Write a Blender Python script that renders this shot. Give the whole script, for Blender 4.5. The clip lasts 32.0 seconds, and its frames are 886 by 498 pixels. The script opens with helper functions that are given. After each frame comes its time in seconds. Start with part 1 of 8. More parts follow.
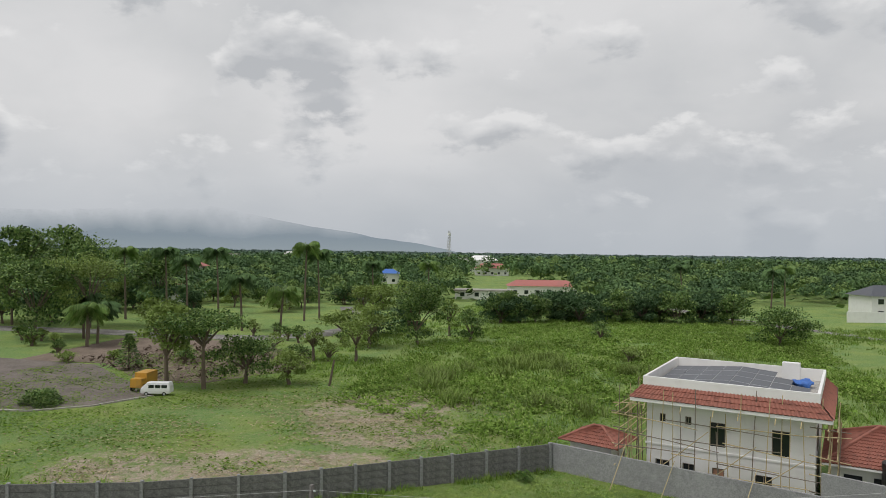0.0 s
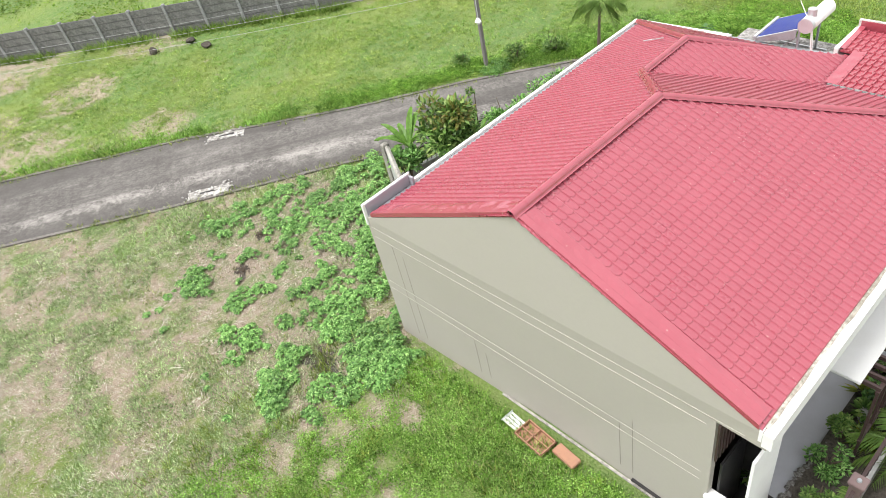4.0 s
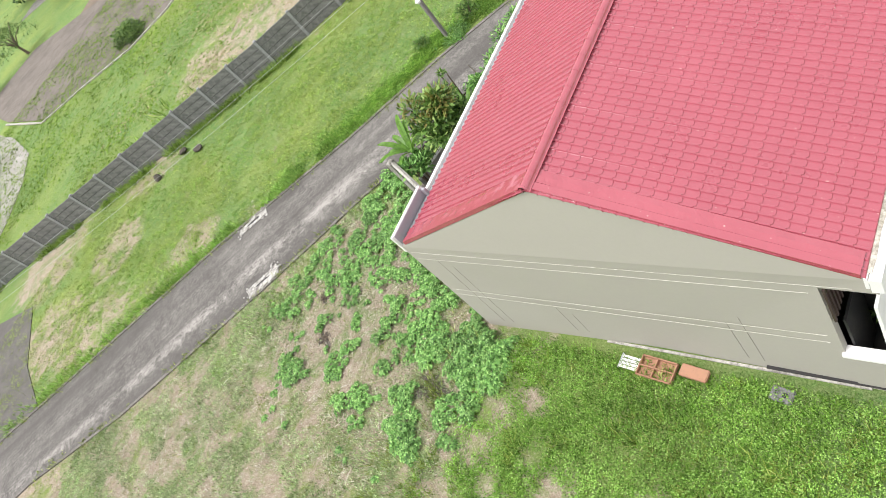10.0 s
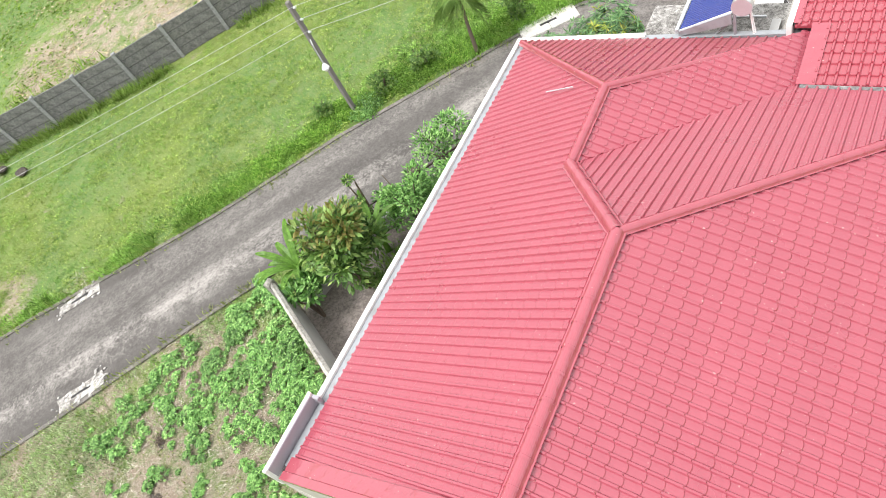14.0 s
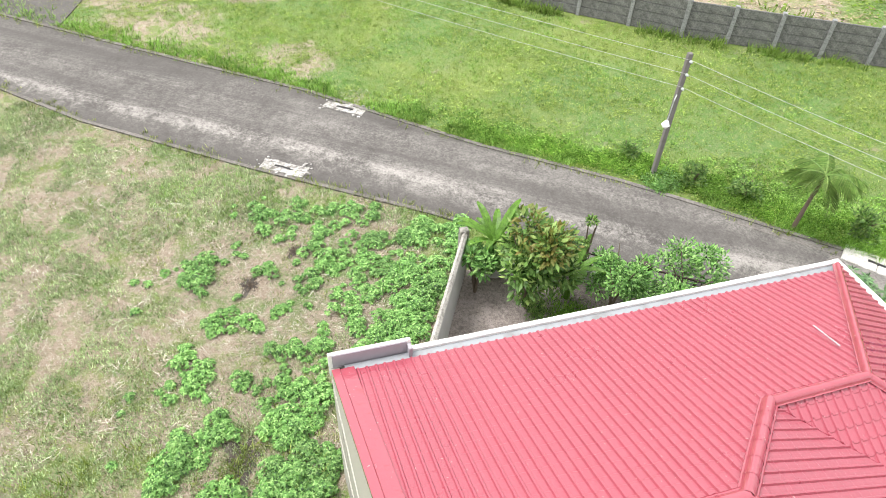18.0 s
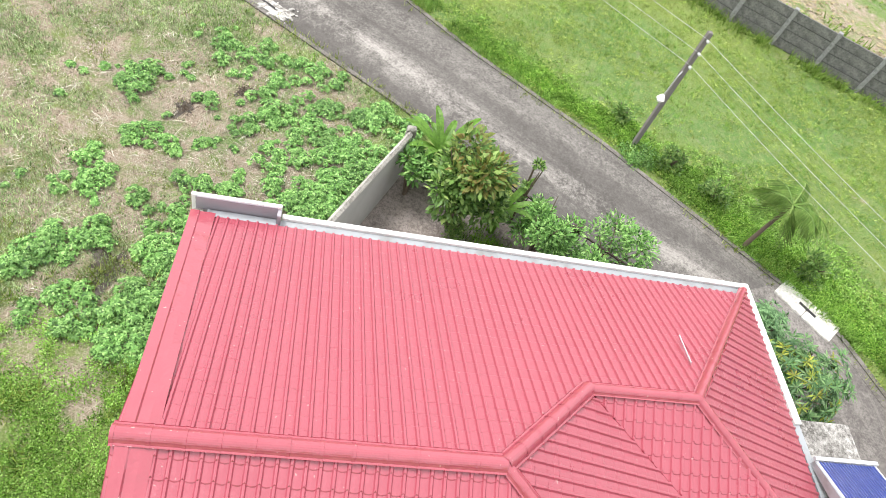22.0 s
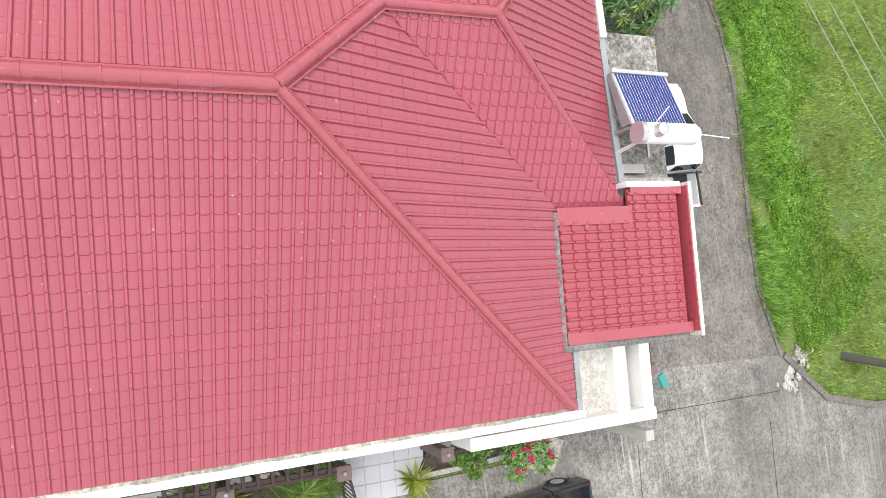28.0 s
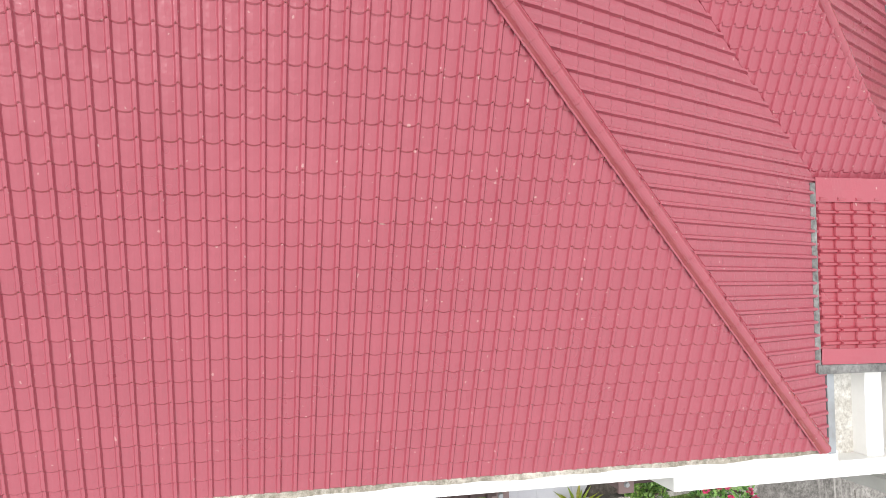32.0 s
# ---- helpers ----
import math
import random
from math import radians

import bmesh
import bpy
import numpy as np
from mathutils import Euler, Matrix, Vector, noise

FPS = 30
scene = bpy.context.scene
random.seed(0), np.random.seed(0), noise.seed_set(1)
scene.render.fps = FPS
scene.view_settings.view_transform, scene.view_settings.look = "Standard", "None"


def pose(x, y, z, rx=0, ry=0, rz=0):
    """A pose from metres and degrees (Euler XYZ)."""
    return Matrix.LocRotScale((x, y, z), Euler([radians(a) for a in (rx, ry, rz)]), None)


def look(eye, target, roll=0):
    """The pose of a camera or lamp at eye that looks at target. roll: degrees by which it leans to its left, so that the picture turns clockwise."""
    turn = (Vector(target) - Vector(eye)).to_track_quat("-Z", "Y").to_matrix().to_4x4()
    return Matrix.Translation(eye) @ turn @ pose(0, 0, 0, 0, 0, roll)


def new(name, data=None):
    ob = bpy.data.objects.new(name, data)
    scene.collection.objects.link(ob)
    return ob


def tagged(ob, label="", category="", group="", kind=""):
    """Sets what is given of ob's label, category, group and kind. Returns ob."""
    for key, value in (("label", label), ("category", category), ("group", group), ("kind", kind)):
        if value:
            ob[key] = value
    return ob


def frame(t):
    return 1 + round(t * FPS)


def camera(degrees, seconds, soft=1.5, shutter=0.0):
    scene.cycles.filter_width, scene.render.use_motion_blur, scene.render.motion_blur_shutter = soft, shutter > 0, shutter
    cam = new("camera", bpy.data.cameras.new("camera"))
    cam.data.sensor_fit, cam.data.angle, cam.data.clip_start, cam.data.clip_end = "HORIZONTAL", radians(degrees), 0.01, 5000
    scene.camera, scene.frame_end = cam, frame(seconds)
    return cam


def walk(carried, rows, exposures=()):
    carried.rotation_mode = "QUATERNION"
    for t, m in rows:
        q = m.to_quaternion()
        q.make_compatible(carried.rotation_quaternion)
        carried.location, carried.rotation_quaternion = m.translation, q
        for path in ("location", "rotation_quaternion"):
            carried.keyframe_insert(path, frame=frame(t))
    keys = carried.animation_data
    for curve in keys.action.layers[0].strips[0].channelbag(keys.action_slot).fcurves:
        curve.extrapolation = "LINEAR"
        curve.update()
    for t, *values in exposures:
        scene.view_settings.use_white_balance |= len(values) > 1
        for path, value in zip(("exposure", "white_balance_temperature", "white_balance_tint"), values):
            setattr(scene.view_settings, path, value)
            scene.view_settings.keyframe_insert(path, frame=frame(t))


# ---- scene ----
cam = camera(65.8, 32.0, soft=0.85)
PATH = [
    (0, (-0.12, 0.519, 15.813), (-1.321, 2.118, 15.82), 0.8),
    (0.5, (-0.073, 0.549, 15.759), (-1.267, 2.141, 15.554), 0.9),
    (1, (-0.035, 0.53, 15.766), (-1.201, 2.089, 15.311), 1.1),
    (1.5, (-0.05, 0.564, 15.785), (-1.172, 2.073, 15.103), 1.3),
    (2, (-0.026, 0.564, 15.792), (-1.086, 1.995, 14.88), 1.4),
    (2.5, (-0.095, 0.63, 15.833), (-1.07, 1.958, 14.699), 1.7),
    (3, (-0.247, 0.694, 15.814), (-1.156, 1.954, 14.554), 2.2),
    (3.5, (-0.259, 0.668, 15.877), (-1.348, 1.713, 14.565), -6.2),
    (4, (-0.332, 0.826, 15.846), (-1.58, 1.682, 14.537), -14.3),
    (4.5, (-0.405, 0.86, 15.8), (-1.789, 1.561, 14.538), -20.8),
    (6.5, (-0.103, 0.849, 16.072), (-1.489, 1.534, 14.803), -40.1),
    (7, (-0.101, 0.888, 16.03), (-1.487, 1.568, 14.758), -41.7),
    (7.5, (-0.133, 0.893, 16.016), (-1.514, 1.573, 14.739), -42.4),
    (8, (-0.164, 0.873, 16.03), (-1.542, 1.555, 14.751), -43.0),
    (8.5, (-0.193, 0.915, 15.984), (-1.567, 1.597, 14.701), -43.4),
    (9, (-0.245, 1.091, 15.98), (-1.608, 1.775, 14.685), -44.3),
    (9.5, (-0.178, 1.434, 15.952), (-1.566, 2.102, 14.677), -47.2),
    (10, (-0.107, 1.957, 15.957), (-1.483, 2.629, 14.671), -47.2),
    (10.5, (-0.209, 2.561, 15.905), (-1.571, 3.241, 14.607), -46.3),
    (11, (-0.644, 3.162, 15.964), (-1.988, 3.845, 14.649), -45.6),
    (11.5, (-1.188, 3.786, 15.996), (-2.517, 4.474, 14.669), -44.7),
    (12, (-1.86, 4.464, 16.119), (-3.169, 5.163, 14.778), -43.5),
    (12.5, (-2.731, 5.349, 15.909), (-4.038, 6.043, 14.564), -43.2),
    (13, (-3.524, 6.038, 15.878), (-4.788, 6.765, 14.509), -40.7),
    (13.5, (-4.216, 6.808, 15.921), (-5.37, 7.589, 14.487), -36.2),
    (15.5, (-5.083, 7.559, 16.141), (-6.078, 8.391, 14.619), -23.0),
    (16, (-5.176, 7.305, 16.371), (-6.385, 7.955, 14.917), -20.7),
    (16.5, (-5.065, 7.291, 16.288), (-6.429, 7.748, 14.899), -16.6),
    (17, (-4.967, 7.388, 16.139), (-6.333, 7.859, 14.756), -10.1),
    (17.5, (-4.982, 7.296, 16.317), (-6.322, 7.813, 14.926), -2.9),
    (18, (-5.033, 7.338, 16.399), (-6.4, 7.777, 15.006), 2.8),
    (18.5, (-5.018, 7.578, 16.16), (-6.424, 7.894, 14.773), 8.6),
    (19, (-5.066, 7.608, 16.176), (-6.469, 7.96, 14.796), 15.3),
    (19.5, (-5.043, 7.575, 16.165), (-6.446, 7.991, 14.801), 20.5),
    (20, (-5.004, 7.809, 16.083), (-6.411, 8.217, 14.721), 20.9),
    (20.5, (-4.995, 8.035, 16.149), (-6.397, 8.435, 14.781), 21.0),
    (21, (-4.982, 8.539, 16.075), (-6.387, 8.927, 14.705), 20.9),
    (21.5, (-5.004, 9.065, 16.162), (-6.357, 9.463, 14.744), 21.3),
    (22, (-4.995, 9.774, 16.1), (-6.167, 10.204, 14.538), 24.4),
    (22.5, (-5.124, 10.568, 16.302), (-6.128, 11.175, 14.683), 33.9),
    (23, (-5.248, 11.229, 16.312), (-6.224, 12.022, 14.757), 40.3),
    (23.5, (-5.206, 11.426, 16.337), (-6.076, 12.369, 14.802), 46.1),
    (24, (-5.215, 11.444, 16.426), (-5.851, 12.388, 14.782), 53.1),
    (24.5, (-5.299, 11.398, 16.392), (-5.823, 12.335, 14.704), 57.7),
    (25, (-5.268, 11.33, 16.502), (-5.753, 12.247, 14.792), 59.0),
    (25.5, (-5.237, 11.303, 16.506), (-5.49, 12.2, 14.736), 69.8),
    (26, (-5.216, 11.293, 16.41), (-5.369, 12.173, 14.62), 75.6),
    (26.5, (-5.202, 11.295, 16.393), (-5.342, 12.157, 14.594), 76.5),
    (28.5, (-5.236, 11.328, 16.241), (-5.349, 12.118, 14.408), 78.7),
    (29, (-5.224, 11.347, 16.201), (-5.333, 12.122, 14.361), 79.1),
    (29.5, (-5.229, 11.349, 16.137), (-5.323, 12.22, 14.339), 80.3),
    (30, (-5.162, 11.384, 15.758), (-5.255, 12.278, 13.971), 80.2),
    (30.5, (-5.192, 11.396, 15.66), (-5.285, 12.266, 13.861), 80.4),
    (31, (-5.121, 11.431, 15.264), (-5.221, 12.263, 13.448), 79.7),
    (31.5, (-5.072, 11.41, 14.393), (-5.186, 12.05, 12.501), 78.4),
    (32, (-5.155, 11.191, 13.193), (-5.258, 11.682, 11.257), 78.2),
]
UNIT = 1.25  # metres to one unit of the plan below
walk(cam, [(t, look(Vector(eye) * UNIT, Vector(target) * UNIT, roll)) for t, eye, target, roll in PATH],
     exposures=[(0, -0.35), (0.5, -0.38), (1, 0.12), (1.5, 0.66), (2, 0.86), (3, 0.88), (6.5, 0.9), (10, 0.85), (13, 0.95), (16, 1.08), (18, 1.08), (23, 1.04), (24.5, 1.0), (26, 0.63), (29, 0.65), (32, 0.55)])

# ---- sky and sun: an overcast noon ----
world = bpy.data.worlds.new("overcast_sky")
scene.world = world
world.use_nodes = True
wn, wl = world.node_tree.nodes, world.node_tree.links
wn.clear()


def wnode(kind, **values):
    n = wn.new(kind)
    for k, v in values.items():
        n.inputs[k].default_value = v
    return n


w_out = wn.new("ShaderNodeOutputWorld")
w_bg = wn.new("ShaderNodeBackground")
w_co = wn.new("ShaderNodeTexCoord")
w_sep = wn.new("ShaderNodeSeparateXYZ")
wl.new(w_co.outputs["Generated"], w_sep.inputs[0])
w_div = wn.new("ShaderNodeMapping")
w_div.inputs["Scale"].default_value = (1.0, 1.0, 1.9)
w_div.inputs["Location"].default_value = (0.37, 0.21, 0.11)
wl.new(w_co.outputs["Generated"], w_div.inputs["Vector"])
# a soft grey deck with billowing cumulus below it
w_n1 = wnode("ShaderNodeTexNoise", Scale=2.1, Detail=7.0, Roughness=0.5, Distortion=0.15)
wl.new(w_div.outputs[0], w_n1.inputs["Vector"])
w_deck = wn.new("ShaderNodeValToRGB")
els = w_deck.color_ramp.elements
els[0].position, els[0].color = 0.34, (0.63, 0.65, 0.68, 1)
els[1].position, els[1].color = 0.62, (0.88, 0.88, 0.89, 1)
e = els.new(0.47)
e.color = (0.76, 0.77, 0.785, 1)
wl.new(w_n1.outputs[0], w_deck.inputs[0])
w_n2 = wnode("ShaderNodeTexNoise", Scale=7.0, Detail=11.0, Roughness=0.56, Distortion=0.1)
wl.new(w_div.outputs[0], w_n2.inputs["Vector"])
w_puff = wn.new("ShaderNodeValToRGB")
els = w_puff.color_ramp.elements
els[0].position, els[0].color = 0.515, (0, 0, 0, 1)
els[1].position, els[1].color = 0.585, (0.95, 0.95, 0.95, 1)
wl.new(w_n2.outputs[0], w_puff.inputs[0])
# the puffs are bright above and grey below
w_up = wn.new("ShaderNodeVectorMath")
w_up.operation = "ADD"
w_up.inputs[1].default_value = (0, 0, 0.042)
wl.new(w_div.outputs[0], w_up.inputs[0])
w_n3 = wnode("ShaderNodeTexNoise", Scale=7.0, Detail=6.0, Roughness=0.5, Distortion=0.1)
wl.new(w_up.outputs[0], w_n3.inputs["Vector"])
w_lit = wn.new("ShaderNodeValToRGB")
els = w_lit.color_ramp.elements
els[0].position, els[0].color = 0.46, (0.95, 0.95, 0.955, 1)
els[1].position, els[1].color = 0.64, (0.60, 0.62, 0.65, 1)
wl.new(w_n3.outputs[0], w_lit.inputs[0])
w_ramp = wn.new("ShaderNodeMix")
w_ramp.data_type = "RGBA"
wl.new(w_puff.outputs[0], w_ramp.inputs[0])
wl.new(w_deck.outputs[0], w_ramp.inputs[6])
wl.new(w_lit.outputs[0], w_ramp.inputs[7])
# thin veil towards the horizon
w_hz = wn.new("ShaderNodeMapRange")
w_hz.inputs["From Min"].default_value, w_hz.inputs["From Max"].default_value = 0.0, 0.16
w_hz.inputs["To Min"].default_value, w_hz.inputs["To Max"].default_value = 0.8, 0.0
wl.new(w_sep.outputs["Z"], w_hz.inputs["Value"])
w_mix = wn.new("ShaderNodeMix")
w_mix.data_type = "RGBA"
w_mix.inputs[7].default_value = (0.55, 0.60, 0.66, 1)
wl.new(w_hz.outputs[0], w_mix.inputs[0])
wl.new(w_ramp.outputs[2], w_mix.inputs[6])
wl.new(w_mix.outputs[2], w_bg.inputs["Color"])
w_bg.inputs["Strength"].default_value = 1.0
wl.new(w_bg.outputs[0], w_out.inputs[0])

sun = new("sun", bpy.data.lights.new("sun", "SUN"))
sun.data.energy, sun.data.angle, sun.data.color = 2.1, radians(26), (1.0, 0.98, 0.965)
sun.matrix_world = look((0, 0, 60), (14, 26, 0))


# ---- materials ----
class Nodes:
    """A small builder of node materials."""

    def __init__(self, name):
        self.m = bpy.data.materials.new(name)
        self.m.use_nodes = True
        self.t = self.m.node_tree
        self.b = self.t.nodes["Principled BSDF"]

    def n(self, kind, **values):
        node = self.t.nodes.new(kind)
        for k, v in values.items():
            node.inputs[k.replace("_", " ")].default_value = v
        return node

    def link(self, a, b):
        self.t.links.new(a, b)

    def coord(self, kind="Object"):
        return self.n("ShaderNodeTexCoord").outputs[kind]

    def noise(self, scale, detail=4.0, rough=0.55, co=None, distort=0.0):
        node = self.n("ShaderNodeTexNoise", Scale=scale, Detail=detail, Roughness=rough, Distortion=distort)
        self.link(co or self.coord(), node.inputs["Vector"])
        return node.outputs[0]

    def ramp(self, fac, *stops):
        node = self.n("ShaderNodeValToRGB")
        el = node.color_ramp.elements
        while len(el) < len(stops):
            el.new(0.5)
        for one, (p, c) in zip(el, stops):
            one.position, one.color = p, (*c, 1) if len(c) == 3 else c
        self.link(fac, node.inputs[0])
        return node.outputs[0]

    def mix(self, fac, a, b, how="MIX"):
        node = self.n("ShaderNodeMix")
        node.data_type, node.blend_type = "RGBA", how
        for v, k in ((fac, 0), (a, 6), (b, 7)):
            if isinstance(v, (int, float)):
                node.inputs[k].default_value = v
            elif isinstance(v, tuple):
                node.inputs[k].default_value = (*v, 1)
            else:
                self.link(v, node.inputs[k])
        return node.outputs[2]

    def math(self, op, a, b=0.0):
        node = self.n("ShaderNodeMath")
        node.operation = op
        for v, k in ((a, 0), (b, 1)):
            if isinstance(v, (int, float)):
                node.inputs[k].default_value = v
            else:
                self.link(v, node.inputs[k])
        return node.outputs[0]

    def bump(self, height, strength=0.3, distance=0.02):
        node = self.n("ShaderNodeBump", Strength=strength, Distance=distance)
        self.link(height, node.inputs["Height"])
        self.link(node.outputs[0], self.b.inputs["Normal"])

    def done(self, colour, rough=0.6, metal=0.0, spec=0.4):
        for v, k in ((colour, "Base Color"), (rough, "Roughness"), (metal, "Metallic"), (spec, "Specular IOR Level")):
            if isinstance(v, (int, float)):
                self.b.inputs[k].default_value = v
            elif isinstance(v, tuple):
                self.b.inputs[k].default_value = (*v, 1)
            else:
                self.link(v, self.b.inputs[k])
        return self.m


def paint(name, colour, rough=0.5, grime=0.25, scale=1.5, metal=0.0, spec=0.4, dirt=(0.16, 0.14, 0.11)):
    k = Nodes(name)
    big, fine = k.noise(scale, 5.0), k.noise(scale * 22, 3.0)
    mask = k.math("MULTIPLY", k.ramp(big, (0.48, (0, 0, 0)), (0.75, (1, 1, 1))), grime)
    c = k.mix(mask, colour, dirt)
    c = k.mix(k.math("MULTIPLY", fine, 0.14), c, tuple(v * 0.6 for v in colour))
    k.bump(fine, 0.12, 0.004)
    return k.done(c, rough, metal, spec)


def vary(name, colours, rough=0.6, spec=0.3, translucent=0.0, scale=0.6):
    """Leaves and other loose stuff: its colour varies from island to island."""
    k = Nodes(name)
    geo = k.n("ShaderNodeNewGeometry")
    c = k.ramp(geo.outputs["Random Per Island"], *[(i / max(1, len(colours) - 1), col) for i, col in enumerate(colours)])
    # coarse noise: duller growth; fine noise: painted shade between clumps; leaf differences stay
    dull = k.math("MULTIPLY", k.ramp(k.noise(scale, 3.0), (0.42, (1.0,) * 3), (0.66, (0.68,) * 3)), k.ramp(k.noise(scale * 11, 5.0, 0.75), (0.42, (1.0,) * 3), (0.62, (0.58,) * 3)))
    tint = k.n("ShaderNodeVectorMath")
    tint.operation = "SCALE"
    k.link(c, tint.inputs[0])
    k.link(k.math("MULTIPLY", dull, 1.15), tint.inputs["Scale"])
    c = tint.outputs[0]
    k.done(c, rough, 0.0, spec)
    if translucent:
        tr = k.n("ShaderNodeBsdfTranslucent")
        k.link(c, tr.inputs["Color"])
        mx = k.n("ShaderNodeMixShader")
        mx.inputs[0].default_value = translucent
        out = k.t.nodes["Material Output"]
        k.link(k.b.outputs[0], mx.inputs[1])
        k.link(tr.outputs[0], mx.inputs[2])
        k.link(mx.outputs[0], out.inputs[0])
    return k.m


# worn dry spots in the meadow beside the gable
WORN = ((-10.4, 4.3, 0.34), (-12.4, 5.35, 0.42), (-9.7, 3.5, 0.42), (-12.5, 4.1, 0.45), (-11.1, 5.7, 0.25), (-7.0, 3.8, 0.4), (-10.7, 2.7, 0.3), (-13.3, 3.7, 0.3), (-12.8, 2.5, 0.25),
        (-14.6, 3.0, 0.5), (-11.6, 3.2, 0.3), (-8.6, 2.4, 0.35), (-10.2, 1.4, 0.4))


def grass_material():
    k = Nodes("lawn_ground")
    co = k.coord()
    fine, mid, big = k.noise(17, 7.0, 0.85, co), k.noise(0.75, 7.0, 0.68, co, 0.7), k.noise(0.13, 4.0, 0.6, co, 0.4)
    clump = k.noise(3.1, 6.0, 0.72, co, 0.9)
    # stalks lying about: stretched grain in two directions
    stalk = None
    for turn in (20, 75, 140):
        mp = k.n("ShaderNodeMapping")
        mp.vector_type = "TEXTURE"
        mp.inputs["Rotation"].default_value = (0, 0, radians(turn))
        mp.inputs["Scale"].default_value = (0.30, 0.028, 1)
        k.link(co, mp.inputs[0])
        s = k.noise(1.0, 3.0, 0.6, mp.outputs[0], 0.6)
        stalk = s if stalk is None else k.math("MAXIMUM", stalk, s)
    g = k.ramp(fine, (0.33, (0.05, 0.085, 0.024)), (0.5, (0.20, 0.275, 0.10)), (0.64, (0.40, 0.48, 0.235)))
    lush = k.ramp(fine, (0.34, (0.035, 0.095, 0.02)), (0.63, (0.22, 0.37, 0.115)))
    g = k.mix(k.ramp(clump, (0.42, (0, 0, 0)), (0.6, (1, 1, 1))), g, lush)
    pale = k.ramp(fine, (0.3, (0.15, 0.20, 0.05)), (0.7, (0.42, 0.47, 0.15)))
    g = k.mix(k.ramp(big, (0.42, (0, 0, 0)), (0.64, (0.6, 0.6, 0.6))), g, pale)
    straw = k.ramp(stalk, (0.46, (0.19, 0.14, 0.105)), (0.56, (0.42, 0.34, 0.275)), (0.68, (0.72, 0.64, 0.54)))
    straw = k.mix(k.ramp(clump, (0.4, (0, 0, 0)), (0.62, (0.5, 0.5, 0.5))), straw, (0.44, 0.315, 0.26))
    sep = k.n("ShaderNodeSeparateXYZ")
    k.link(co, sep.inputs[0])
    dry = None
    for x, y, r in ((-30, -3, 14), (-24, 4, 10), (-18.5, 6, 8), (-16, 2, 5), (-45, 1.5, 4), (-46, 51, 9), (-41, 46, 8), (-44, 58, 6), (-47, 15, 4), (-52.5, 6, 4.5), (-44, 8, 3), (-35, 9, 2.5), (-40, 3, 3.5), (-48, 25, 6), (-41, 31, 7), (-36, 36, 5)) + tuple((x, y, r * 2.6) for x, y, r in WORN):
        dx, dy = k.math("SUBTRACT", sep.outputs[0], x), k.math("SUBTRACT", sep.outputs[1], y)
        q = k.math("SQRT", k.math("ADD", k.math("MULTIPLY", dx, dx), k.math("MULTIPLY", dy, dy)))
        v = k.math("MAXIMUM", k.math("SUBTRACT", 1.0, k.math("DIVIDE", q, float(r))), 0.0)
        dry = v if dry is None else k.math("MAXIMUM", dry, v)
    dry = k.math("MINIMUM", k.math("MULTIPLY", dry, 0.38), 0.128)
    patch = k.math("ADD", k.math("MULTIPLY", mid, 0.5), k.math("ADD", k.math("MULTIPLY", clump, 0.3), dry))
    patch = k.math("ADD", patch, k.math("MULTIPLY", fine, 0.2))
    mask = k.ramp(patch, (0.555, (0, 0, 0)), (0.655, (0.9, 0.9, 0.9)))
    c = k.mix(mask, g, straw)
    k.bump(k.math("ADD", fine, stalk), 1.0, 0.08)
    return k.done(c, 0.95, 0.0, 0.03)


